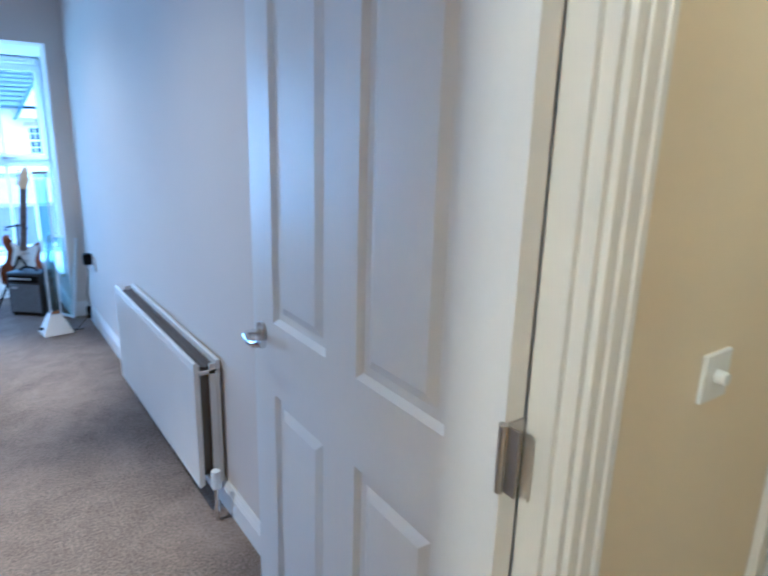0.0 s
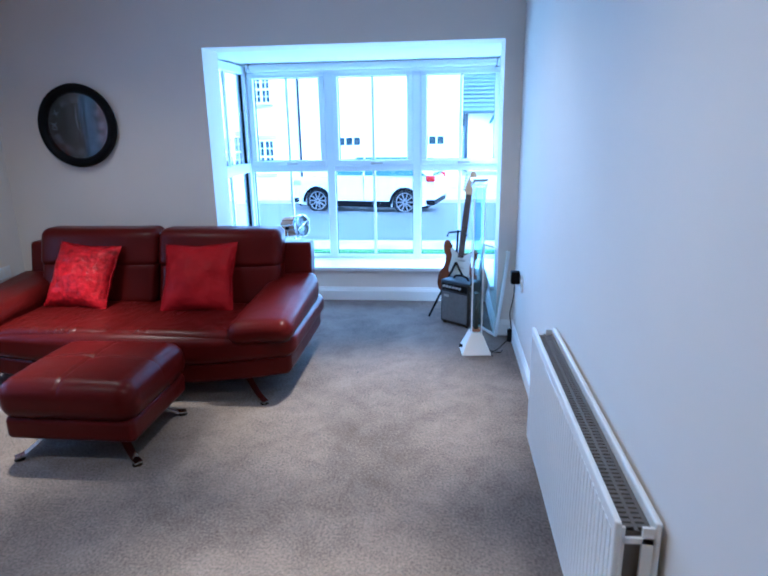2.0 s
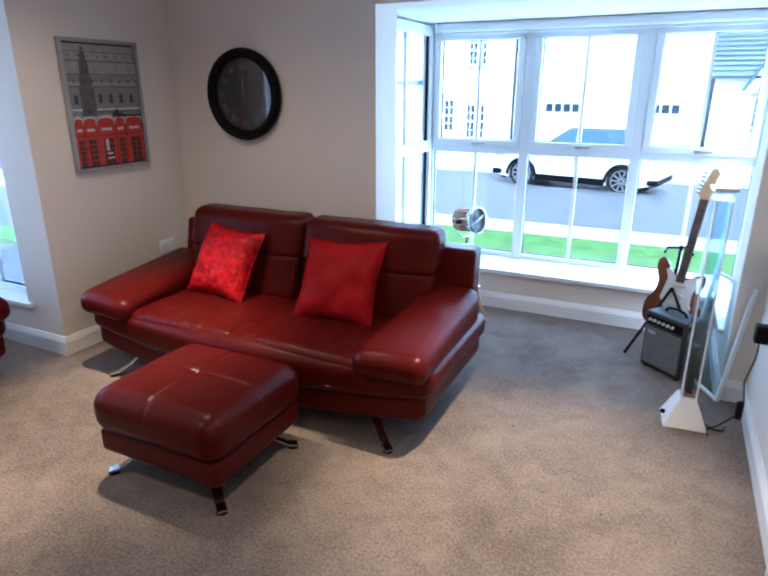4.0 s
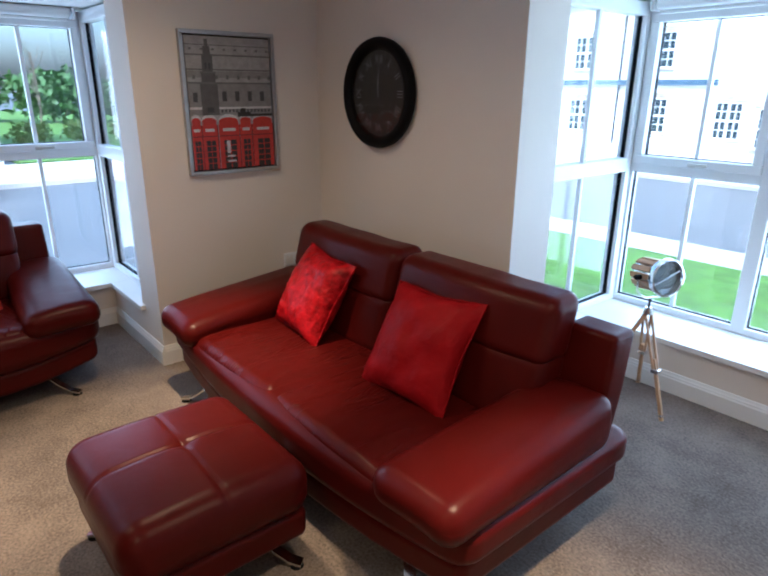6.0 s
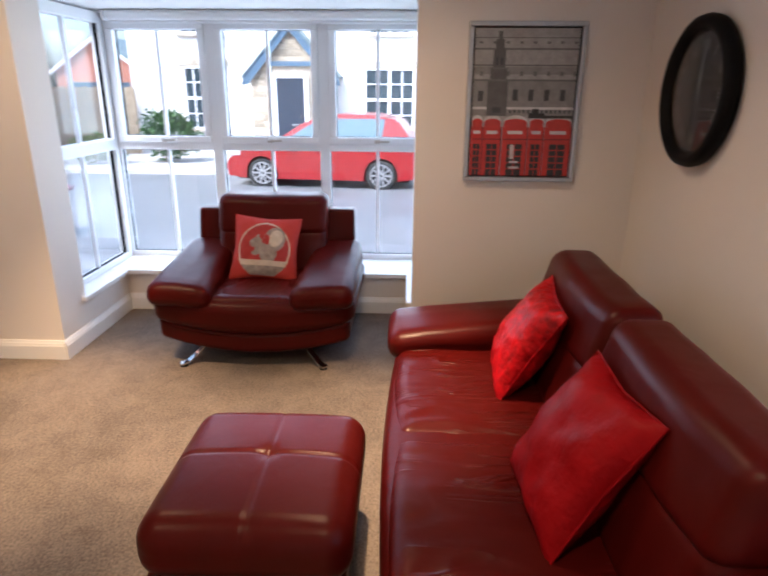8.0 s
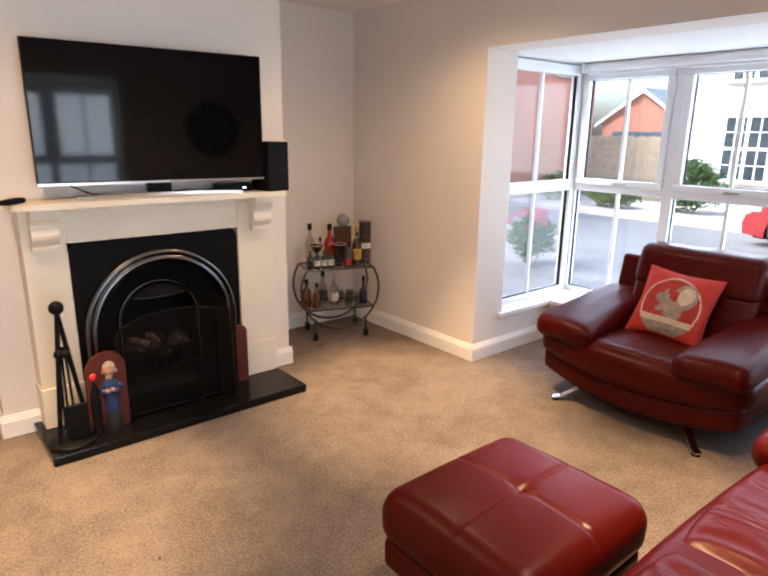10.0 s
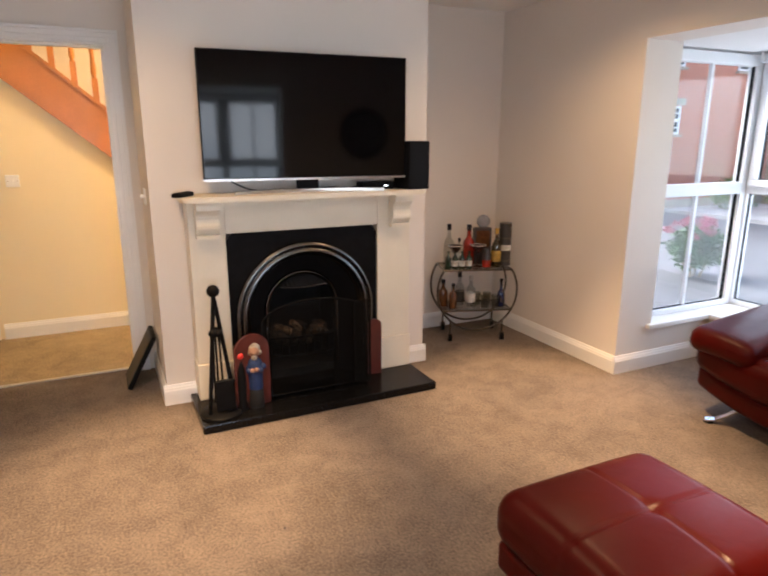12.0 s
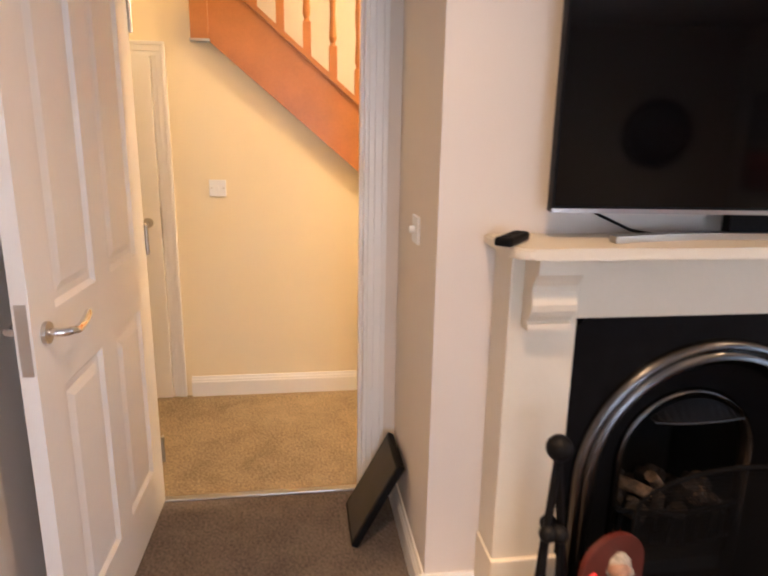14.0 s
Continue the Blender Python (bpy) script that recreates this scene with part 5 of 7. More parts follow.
for y in (0.0, TD):
    a0 = math.asin((SH2 - TZ) / TR_)
    pts = []
    for k in range(41):
        a = math.pi - a0 + (math.pi + 2 * a0) * k / 40
        pts.append((TR_ * math.cos(a), y, TZ + TR_ * math.sin(a)))
    part("ring", tube(bmesh.new(), pts, 0.008, seg=8), "bronze", tr, smooth=True)
    for s in (-1, 1):
        leg = part("leg", tube(bmesh.new(), [(s * 0.195, y, 0.06), (s * 0.195, y, TZ - math.sqrt(TR_ ** 2 - 0.195 ** 2) + 0.005)], 0.007, seg=8), "bronze", tr, smooth=True)
        part("castor", C((s * 0.195 - 0.012, y, 0.026), (s * 0.195 + 0.012, y, 0.026), 0.026, seg=18), "black", leg, smooth=True)
        part("fork", boxes((s * 0.195 - 0.016, s * 0.195 - 0.013, y - 0.012, y + 0.012, 0.02, 0.06), (s * 0.195 + 0.013, s * 0.195 + 0.016, y - 0.012, y + 0.012, 0.02, 0.06), (s * 0.195 - 0.016, s * 0.195 + 0.016, y - 0.012, y + 0.012, 0.055, 0.062)), "bronze", leg)
for z in (SH1, SH2):
    hwid = math.sqrt(TR_ ** 2 - (z - TZ) ** 2)
    part("shelf_rail", tube(bmesh.new(), [(-hwid, 0, z), (hwid, 0, z), (hwid, TD, z), (-hwid, TD, z)], 0.007, seg=8, closed=True), "bronze", tr)
    part("shelf", B(-hwid + 0.006, hwid - 0.006, TD + 0.006, -0.006, z - 0.004, z + 0.004), "smoke", tr, "smoked glass shelf")


def bottle(x, y, z, h, r, body, cap, label, words, neck=0.36, capmat="black"):
    b = thing("bottle", tm @ pose(-x, y, z + 0.0045), words, "bottle")
    sh = h * (1 - neck)
    part("glass_body", lathe(bmesh.new(), [(r * 0.9, 0), (r, 0.006), (r, sh * 0.82), (r * 0.86, sh * 0.93), (r * 0.42, sh * 1.08), (r * 0.34, sh * 1.2), (r * 0.34, h * 0.93)], seg=20), body, b, smooth=True)
    part("cap", C((0, 0, h * 0.86), (0, 0, h), r * 0.42, seg=16), capmat, b, smooth=True)
    if label:
        part("label", lathe(bmesh.new(), [(r * 1.005, sh * 0.22), (r * 1.012, sh * 0.23), (r * 1.012, sh * 0.66), (r * 1.005, sh * 0.67)], seg=20), label, b, smooth=True)
    return b


bottle(-0.185, -0.17, SH2, 0.31, 0.038, "clear", 0, None, "clear glass spirit bottle with a dark cap")
bottle(-0.10, -0.20, SH2, 0.20, 0.024, "clear", 0, "label_white", "small clear bottle with a dark cap")
bottle(-0.03, -0.19, SH2, 0.30, 0.043, "liquor_red", 0, None, "orange-red liqueur bottle with a dark cap")
bottle(0.155, -0.10, SH2, 0.285, 0.036, "olive_glass", 0, "gold", "gold-labelled yellow liqueur bottle", capmat="gold")
bottle(-0.225, -0.14, SH1, 0.20, 0.036, "amber", 0, None, "amber whisky bottle on the lower shelf")
bottle(-0.165, -0.07, SH1, 0.185, 0.030, "amber", 0, None, "amber spirit bottle on the lower shelf")
bottle(-0.095, -0.16, SH1, 0.25, 0.036, "clear", 0, "darkbox", "clear bottle with a dark label and cap")
bottle(-0.02, -0.12, SH1, 0.23, 0.036, "clear", 0, "label_white", "clear bottle with a white label", capmat="satin")
bottle(0.205, -0.09, SH1, 0.21, 0.030, "cobalt", 0, None, "cobalt blue bottle on the lower shelf", neck=0.45)
for i in range(4):
    bottle(-0.215 + i * 0.052, -0.05, SH2, 0.13, 0.023, "bottle_green", 0, "label_white" if i else None, "small green bottle with a pale label", neck=0.3, capmat="bottle_green")
for x in (-0.15, 0.02):
    g_ = thing("cocktail_glass", tm @ pose(-x, -0.11, SH2 + 0.0045), "cocktail glass with a dark stem and wide rim", "glass")
    part("bowl", lathe(bmesh.new(), [(0.03, 0), (0.03, 0.003), (0.004, 0.008), (0.004, 0.09), (0.056, 0.160), (0.054, 0.160), (0.004, 0.096)], seg=24), "wine_dark", g_, smooth=True)
    part("rim", tube(bmesh.new(), [(0.056 * math.cos(a * math.pi / 12), 0.056 * math.sin(a * math.pi / 12), 0.161) for a in range(24)], 0.0022, seg=6, closed=True), "label_white", g_)
for i in range(4):
    g_ = thing("tumbler", tm @ pose(-0.035 - 0.04 * i, -0.15 + 0.09 * (i % 2), SH1 + 0.0045), "clear glass tumbler on the lower shelf", "glass", "tumblers on the trolley")
    part("wall", lathe(bmesh.new(), [(0.026, 0), (0.029, 0.005), (0.031, 0.095), (0.029, 0.095), (0.027, 0.012)], seg=20), "clear", g_, smooth=True)
gb = thing("gift_box", tm @ pose(-0.235, -0.15, SH2 + 0.0045), "tall dark gift tube with a pale band", "box")
part("carton", C((0, 0, 0), (0, 0, 0.315), 0.045, seg=28), "darkbox", gb, smooth=True)
part("band", C((0, 0, 0.115), (0, 0, 0.155), 0.0458, seg=28), "label_white", gb, smooth=True)
part("rim", C((0, 0, 0.307), (0, 0, 0.3165), 0.0462, seg=28), "bronze", gb, smooth=True)
for za, zb in ((0.03, 0.045), (0.20, 0.212)):
    part("print_bar", C((0, 0, za), (0, 0, zb), 0.0455, seg=28), "bronze", gb, smooth=True)
gb = thing("gift_box", tm @ pose(-0.075, -0.21, SH2 + 0.0045), "square brown framed box behind the bottles", "box")
part("carton", B(-0.065, 0.065, -0.025, 0.025, 0, 0.275, bevel=0.003), "darkbox", gb)
part("window", B(-0.05, 0.05, 0.0251, 0.027, 0.13, 0.255), "amber", gb)
sp = thing("ball_ornament", tm @ pose(-0.08, -0.21, SH2 + 0.2795), "grey glass ball ornament on a box", "ornament")
bm = bmesh.new()
bmesh.ops.create_uvsphere(bm, u_segments=20, v_segments=14, radius=0.05, matrix=Matrix.Translation((0, 0, 0.045)))
M["greyball"] = mat("grey_glass", (0.25, 0.25, 0.28), 0.25, var=0.2, scale=20)
part("ball", bm, "greyball", sp, smooth=True)
jr = thing("jar", tm @ pose(-0.075, -0.06, SH2 + 0.0045), "small dark jar with a red label", "jar")
part("body", lathe(bmesh.new(), [(0.03, 0), (0.032, 0.005), (0.032, 0.10), (0.024, 0.12), (0.024, 0.14)], seg=20), "darkbox", jr, smooth=True)
part("label", lathe(bmesh.new(), [(0.0325, 0.01), (0.033, 0.011), (0.033, 0.06), (0.0325, 0.061)], seg=20), "liquor_red", jr, smooth=True)

# ---- slim black framed board leaning by the doorway ----
# a framed board of unknown use; tray is only its category
ln = thing("leaning_board", pose(-0.080, 0.655, 0.0), "slim black framed board leaning against the chimney breast", "tray")
bm = bmesh.new()
box(bm, -0.013, 0.013, -0.13, 0.13, 0.0, 0.345, bevel=0.005)
bmesh.ops.rotate(bm, verts=bm.verts, matrix=Matrix.Rotation(math.radians(-28.5), 3, "Y"))
part("tray_rim", bm, "black", ln)
bm = bmesh.new()
box(bm, 0.0132, 0.015, -0.115, 0.115, 0.015, 0.33)
bmesh.ops.rotate(bm, verts=bm.verts, matrix=Matrix.Rotation(math.radians(-28.5), 3, "Y"))
M["grimy"] = mat("dusty_dark_board", (0.045, 0.038, 0.03), 0.6, var=0.3, scale=8)
part("tray_bed", bm, "grimy", ln)
ln.location.z = 0.006

# ---- guitar and amplifier ----
am = thing("guitar_amplifier", pose(0.385, 5.115, 0.0, 0, 0, -40), "small black practice amplifier with grey grille", "amplifier")
M["grille"] = mat("grey_speaker_cloth", (0.16, 0.165, 0.17), 0.9, var=0.15, scale=40, bump=0.5, bscale=500)
M["tolex"] = mat("black_vinyl", (0.020, 0.020, 0.022), 0.55, var=0.2, bump=0.4, bscale=400)
part("cabinet", B(-0.135, 0.135, 0.0, 0.165, 0.012, 0.345, bevel=0.012), "tolex", am, smooth=True)
part("grille", B(-0.12, 0.12, -0.004, 0.002, 0.03, 0.255, bevel=0.004), "grille", am)
part("control_panel", B(-0.12, 0.12, -0.003, 0.002, 0.272, 0.322), "black", am)
for i in range(6):
    part("knob", C((-0.095 + i * 0.03, -0.003, 0.298), (-0.095 + i * 0.03, -0.016, 0.298), 0.009, 0.008, seg=14), "label_white", am, smooth=True)
part("badge", B(-0.10, -0.05, -0.006, -0.004, 0.215, 0.235, bevel=0.001), "satin", am)
part("handle", tube(bmesh.new(), [(-0.07, 0.08, 0.345), (-0.055, 0.08, 0.368), (0, 0.08, 0.376), (0.055, 0.08, 0.368), (0.07, 0.08, 0.345)], 0.008, seg=8), "black", am, smooth=True)
for sx in (-0.11, 0.11):
    for sy in (0.02, 0.145):
        part("foot", C((sx, sy, 0), (sx, sy, 0.013), 0.012, seg=12), "rubber", am)

gm = pose(0.40, 5.40, 0.16, -13, 4, -14)
gt = thing("electric_guitar", gm, "sunburst electric guitar with white scratchplate on a stand", "guitar")
half = [(-0.15, 0.04), (-0.163, 0.10), (-0.155, 0.17), (-0.118, 0.22), (-0.112, 0.27), (-0.135, 0.33), (-0.150, 0.385), (-0.138, 0.42), (-0.112, 0.425), (-0.085, 0.395), (-0.06, 0.355), (-0.03, 0.335), (0.03, 0.325), (0.055, 0.335), (0.085, 0.365), (0.110, 0.372), (0.126, 0.35), (0.128, 0.31), (0.112, 0.26), (0.116, 0.21), (0.150, 0.16), (0.160, 0.10), (0.148, 0.04), (0.10, 0.006), (0.0, -0.01), (-0.10, 0.006)]
smo = []
for i in range(len(half)):
    p0, p1, p2, p3 = [Vector((*half[(i + k) % len(half)], 0)) for k in (-1, 0, 1, 2)]
    for t in (0, 0.33, 0.67):
        smo.append(tuple((0.5 * ((2 * p1) + (p2 - p0) * t + (2 * p0 - 5 * p1 + 4 * p2 - p3) * t * t + (3 * p1 - p0 - 3 * p2 + p3) * t ** 3))[:2]))
M["sunburst"] = mat("sunburst_lacquer", (0.17, 0.045, 0.014), 0.2, var=0.8, scale=5, coat=0.8)
M["scratch"] = mat("white_scratchplate", (0.72, 0.71, 0.66), 0.35, var=0.04)
M["maple"] = mat("maple", (0.52, 0.33, 0.16), 0.4, var=0.15, scale=20)
M["rosewood"] = mat("rosewood", (0.05, 0.025, 0.016), 0.5, var=0.3, scale=30)
bm = prism(bmesh.new(), smo, "y", 0.0, 0.042)
bmesh.ops.bevel(bm, geom=[e for e in bm.edges if abs(e.verts[0].co.y - e.verts[1].co.y) < 1e-6], offset=0.007, segments=2, affect="EDGES")
part("body", bm, "sunburst", gt, smooth=True)
# dark edge of the sunburst
part("body_edge", prism(bmesh.new(), [(x * 1.004, z * 1.004 - 0.001) for x, z in smo], "y", 0.010, 0.034), "black", gt)
pick = [(-0.07, 0.31), (-0.09, 0.36), (-0.075, 0.375), (-0.03, 0.33), (0.03, 0.32), (0.07, 0.345), (0.10, 0.345), (0.10, 0.31), (0.08, 0.24), (0.09, 0.15), (0.10, 0.10), (0.06, 0.085), (0.03, 0.12), (-0.05, 0.13), (-0.085, 0.19)]
part("scratchplate", prism(bmesh.new(), pick, "y", -0.0025, 0.001), "scratch", gt)
for z, ry in ((0.16, 8), (0.22, 0), (0.28, 0)):
    part("pickup", B(-0.042, 0.042, -0.010, -0.002, z - 0.009, z + 0.009, bevel=0.003), "label_white", gt)
part("bridge", B(-0.04, 0.04, -0.012, 0.0, 0.085, 0.115, bevel=0.002), "chrome", gt)
for x, z in ((0.085, 0.16), (0.092, 0.12), (0.095, 0.08)):
    part("control_knob", C((x, -0.002, z), (x, -0.016, z), 0.012, 0.009, seg=16), "label_white", gt, smooth=True)
part("neck", B(-0.022, 0.022, -0.002, 0.018, 0.31, 0.80, bevel=0.005), "maple", gt)
part("fretboard", B(-0.024, 0.024, -0.008, -0.002, 0.30, 0.80), "rosewood", gt)
for i in range(18):
    z = 0.80 - 0.49 * (1 - 2 ** (-(i + 1) / 12)) * 1.5
    if z > 0.31:
        part("fret", B(-0.024, 0.024, -0.0092, -0.0078, z - 0.0008, z + 0.0008), "satin", gt)
part("headstock", prism(bmesh.new(), [(-0.024, 0.80), (0.024, 0.80), (0.03, 0.84), (0.042, 0.88), (0.03, 0.91), (0.042, 0.955), (0.02, 0.985), (-0.005, 0.975), (-0.03, 0.88), (-0.04, 0.83)], "y", -0.001, 0.013), "maple", gt)
for i in range(6):
    part("tuner", C((-0.036 + 0.002 * i, 0.006, 0.835 + i * 0.023), (-0.056 + 0.002 * i, 0.006, 0.838 + i * 0.023), 0.007, seg=10), "chrome", gt)
for i in range(6):
    x = -0.017 + 0.0068 * i
    part("string", tube(bmesh.new(), [(x * 1.3, -0.014, 0.10), (x, -0.010, 0.80)], 0.0006, seg=4), "satin", gt)
gs = thing("guitar_stand", pose(0.40, 5.395, -0.0) @ Matrix.Diagonal((1, 1, 0.92, 1)), "folding black metal guitar stand", "guitar stand")
part("leg", tube(bmesh.new(), [(0.0, 0.06, 0.45), (-0.21, -0.10, 0.012)], 0.009, seg=8), "black", gs, smooth=True)
part("leg", tube(bmesh.new(), [(0.0, 0.06, 0.45), (0.21, -0.10, 0.012)], 0.009, seg=8), "black", gs, smooth=True)
part("leg", tube(bmesh.new(), [(0.0, 0.06, 0.45), (0.0, 0.28, 0.012)], 0.009, seg=8), "black", gs, smooth=True)
part("upright", tube(bmesh.new(), [(0.0, 0.06, 0.40), (0.015, 0.13, 0.72)], 0.009, seg=8), "black", gs, smooth=True)
part("yoke", tube(bmesh.new(), [(-0.07, 0.03, 0.69), (-0.06, 0.12, 0.70), (0.06, 0.13, 0.71), (0.08, 0.04, 0.69)], 0.008, seg=8), "black", gs, smooth=True)
part("cradle", tube(bmesh.new(), [(-0.10, -0.06, 0.21), (-0.10, 0.04, 0.19), (0.10, 0.04, 0.19), (0.10, -0.06, 0.21)], 0.009, seg=8), "black", gs, smooth=True)
part("cradle_arm", tube(bmesh.new(), [(0.0, 0.04, 0.19), (0.0, 0.06, 0.42)], 0.008, seg=8), "black", gs, smooth=True)

# ---- clear acrylic column lamp on a white wedge base ----
M["acrylic"] = glass_mat("clear_acrylic", (0.86, 0.93, 0.95), 0.02)
ac = thing("bubble_column_lamp", pose(0.52, 4.575, 0, 0, 0, 6) @ Matrix.Diagonal((0.93, 0.93, 0.92, 1)), "tall clear acrylic column on a white wedge base", "column lamp")
bm = bmesh.new()
va = [bm.verts.new(p) for p in ((-0.105, -0.075, 0), (0.105, -0.075, 0), (0.105, 0.12, 0), (-0.105, 0.12, 0))]
vb = [bm.verts.new(p) for p in ((-0.035, -0.02, 0.155), (0.04, -0.02, 0.155), (0.04, 0.085, 0.155), (-0.035, 0.085, 0.155))]
for i in range(4):
    bm.faces.new((va[i], va[(i + 1) % 4], vb[(i + 1) % 4], vb[i]))
bm.faces.new(va[::-1])
bm.faces.new(vb)
bmesh.ops.bevel(bm, geom=list(bm.edges), offset=0.004, segments=2, affect="EDGES")
part("base", bm, "gloss", ac)
col = part("column", boxes((-0.035, -0.029, -0.02, 0.085, 0.155, 1.19), (0.034, 0.040, -0.02, 0.085, 0.155, 1.19), (-0.029, 0.034, -0.02, -0.015, 0.155, 1.19), (-0.029, 0.034, 0.08, 0.085, 0.155, 1.19)), "acrylic", ac, "clear acrylic box column")
part("corner_strip", boxes((-0.037, -0.029, -0.022, -0.014, 0.155, 1.19), (0.034, 0.042, -0.022, -0.014, 0.155, 1.19)), "upvc", ac)
part("top_cap", B(-0.045, 0.05, -0.03, 0.095, 1.19, 1.205, bevel=0.003), "acrylic", ac)
part("cap_trim", B(-0.048, 0.053, -0.033, 0.098, 1.232, 1.250, bevel=0.003), "satin", ac)
part("cap_box", B(-0.043, 0.048, -0.028, 0.093, 1.205, 1.232), "acrylic", ac)
part("knob", C((-0.095, 0.0, 0.05), (-0.115, 0.0, 0.055), 0.012, seg=14), "black", ac, smooth=True)
M["orange"] = mat("orange_plastic", (0.65, 0.20, 0.05), 0.4, var=0.2)
part("orange_fitting", pad(bmesh.new(), (0.005, 0.03, 0.165), (0.055, 0.07, 0.02), 0.006), "orange", ac, smooth=True)
# dark block added inside the column to paint a shadow above the base
part("plinth_shadow_board", B(-0.012, 0.018, 0.0, 0.06, 0.175, 0.44), "grimy", ac)
part("cord", tube(bmesh.new(), [(0.10, 0.0, 0.012), (0.14, -0.03, 0.006), (0.18, -0.03, 0.006), (0.20, 0.02, 0.006)], 0.0035, seg=6), "black", ac, smooth=True)
M["mirror"] = mat("mirror_glass", (0.80, 0.84, 0.86), 0.03, 1.0, var=0.01)
pn = thing("glass_sheet", pose(0.60, 5.02, 0.0, -8, 0, -62), "white-edged glass panel leaning in the bay corner", "glass sheet")
part("panel_frame", boxes((-0.17, -0.155, -0.01, 0.01, 0, 0.62), (0.155, 0.17, -0.01, 0.01, 0, 0.62), (-0.155, 0.155, -0.01, 0.01, 0.605, 0.62), (-0.155, 0.155, -0.01, 0.01, 0, 0.015)), "upvc", pn)
part("pane", B(-0.155, 0.155, -0.003, 0.003, 0.015, 0.605), "acrylic", pn)
pn.location.z = 0.004

# ---- tripod spotlight ----
tl = thing("tripod_lamp", pose(-0.925, 5.53, 0), "chrome and wood spotlight lamp on a wooden tripod", "lamp")
AP = Vector((0.0, 0.0, 0.505))
feet = [(0.195, -0.10, 0.012), (-0.085, 0.20, 0.012), (-0.20, -0.13, 0.012)]
for f in feet:
    f = Vector(f)
    d = (f - AP)
    sdv = Vector((-d.y, d.x, 0)).normalized() * 0.012
    leg = part("leg", tube(bmesh.new(), [AP + d * 0.44, f], 0.011, seg=4), "oak", tl)
    for s in (-1, 1):
        part("rail", tube(bmesh.new(), [AP + sdv * s * 1.4, AP + d * 0.56 + sdv * s], 0.0075, seg=4), "oak", leg)
    part("clamp", pad(bmesh.new(), AP + d * 0.55, (0.04, 0.034, 0.022), 0.004), "chrome", leg)
    part("ferrule", C(f + (AP - f).normalized() * 0.03, f, 0.011, 0.006, seg=10), "chrome", leg)
part("hub", C(AP - Vector((0, 0, 0.015)), AP + Vector((0, 0, 0.02)), 0.024, 0.018, seg=16), "satin", tl, smooth=True)
part("spigot", C(AP, AP + Vector((0, 0, 0.075)), 0.006, seg=10), "black", tl)
hm = Matrix.Translation((0.015, -0.01, 0.695)) @ Vector((0.90, -0.38, 0.12)).to_track_quat("Z", "Y").to_matrix().to_4x4()
bm = bmesh.new()
lathe(bm, [(0.066, 0.045), (0.088, 0.05), (0.092, 0.06), (0.092, 0.082), (0.083, 0.086), (0.078, 0.078), (0.076, 0.055)], seg=36, m=hm)
head = part("head_ring", bm, "chrome", tl, "polished chrome rim", smooth=True)
part("barrel", lathe(bmesh.new(), [(0.02, -0.115), (0.05, -0.112), (0.062, -0.10), (0.072, 0.045)], seg=28, m=hm), "chrome", tl, smooth=True)
for k in range(12):
    a = 2 * math.pi * k / 12
    bm = box(bmesh.new(), 0.066, 0.078, -0.014, 0.014, -0.09, 0.03, bevel=0.003)
    bmesh.ops.transform(bm, verts=bm.verts, matrix=hm @ Matrix.Rotation(a, 4, "Z"))
    part("wood_slat", bm, "oak", tl)
bm = lathe(bmesh.new(), [(0.001, 0.066), (0.04, 0.0655), (0.076, 0.062)], seg=32, m=hm)
part("lens", bm, "clear", tl, smooth=True)
bm = box(bmesh.new(), -0.076, 0.076, -0.003, 0.003, 0.07, 0.075)
bmesh.ops.transform(bm, verts=bm.verts, matrix=hm @ Matrix.Rotation(0.4, 4, "Z"))
part("lens_bar", bm, "chrome", tl)
bm = lathe(bmesh.new(), [(0.001, -0.02), (0.03, -0.01), (0.06, 0.02), (0.074, 0.055)], seg=28, m=hm)
M["dish"] = mat("bright_reflector", (0.72, 0.72, 0.70), 0.25, 0.3, var=0.05)
part("reflector", bm, "dish", tl, smooth=True)
side = hm.to_3x3() @ Vector((1, 0, 0))
c = hm.translation
part("yoke", tube(bmesh.new(), [c + side * 0.098, c + side * 0.10 - Vector((0, 0, 0.07)), c + side * 0.05 - Vector((0, 0, 0.112)), c - side * 0.05 - Vector((0, 0, 0.112)), c - side * 0.10 - Vector((0, 0, 0.07)), c - side * 0.098], 0.005, seg=8), "chrome", tl, smooth=True)
for s in (-1, 1):
    part("yoke_knob", C(c + side * s * 0.09, c + side * s * 0.118, 0.013, seg=12), "black", tl, smooth=True)

# ---- the hall: stairs and cupboard ----
bm = bmesh.new()
SL = (1.864 - 1.218) / (0.509 + 0.26)
under = lambda x: 1.218 + SL * (x + 0.26)
prism(bm, [(-1.6, 0.0), (2.5, 0.0), (2.5, CZ + 0.6), (0.56, CZ + 0.6), (0.56, 1.87), (0.50, 1.87), (-1.6, max(0.05, under(-1.6)) + 0.02)], "y", HS - 0.1, HS)
cut = setting("hall_wall_south", bm, "hall_wall", "cream panelled wall under the stairs", "wall")
setting("stair_wall", boxes((-2.6, 2.5, -1.75, -1.65, 0, CZ + 0.6)), "wall", "white stairwell wall", "wall")
setting("hall_end_wall", boxes((2.5, 2.6, -1.75, HY, 0, CZ + 0.6), (-2.7, -2.6, -1.75, HY, 0, CZ + 0.6)), "hall_wall", "cream hall end wall", "wall")
st = thing("staircase", pose(0, 0, 0), "orange pine staircase with turned spindles", "staircase", kind="structure")
x0, x1 = -1.45, 0.515
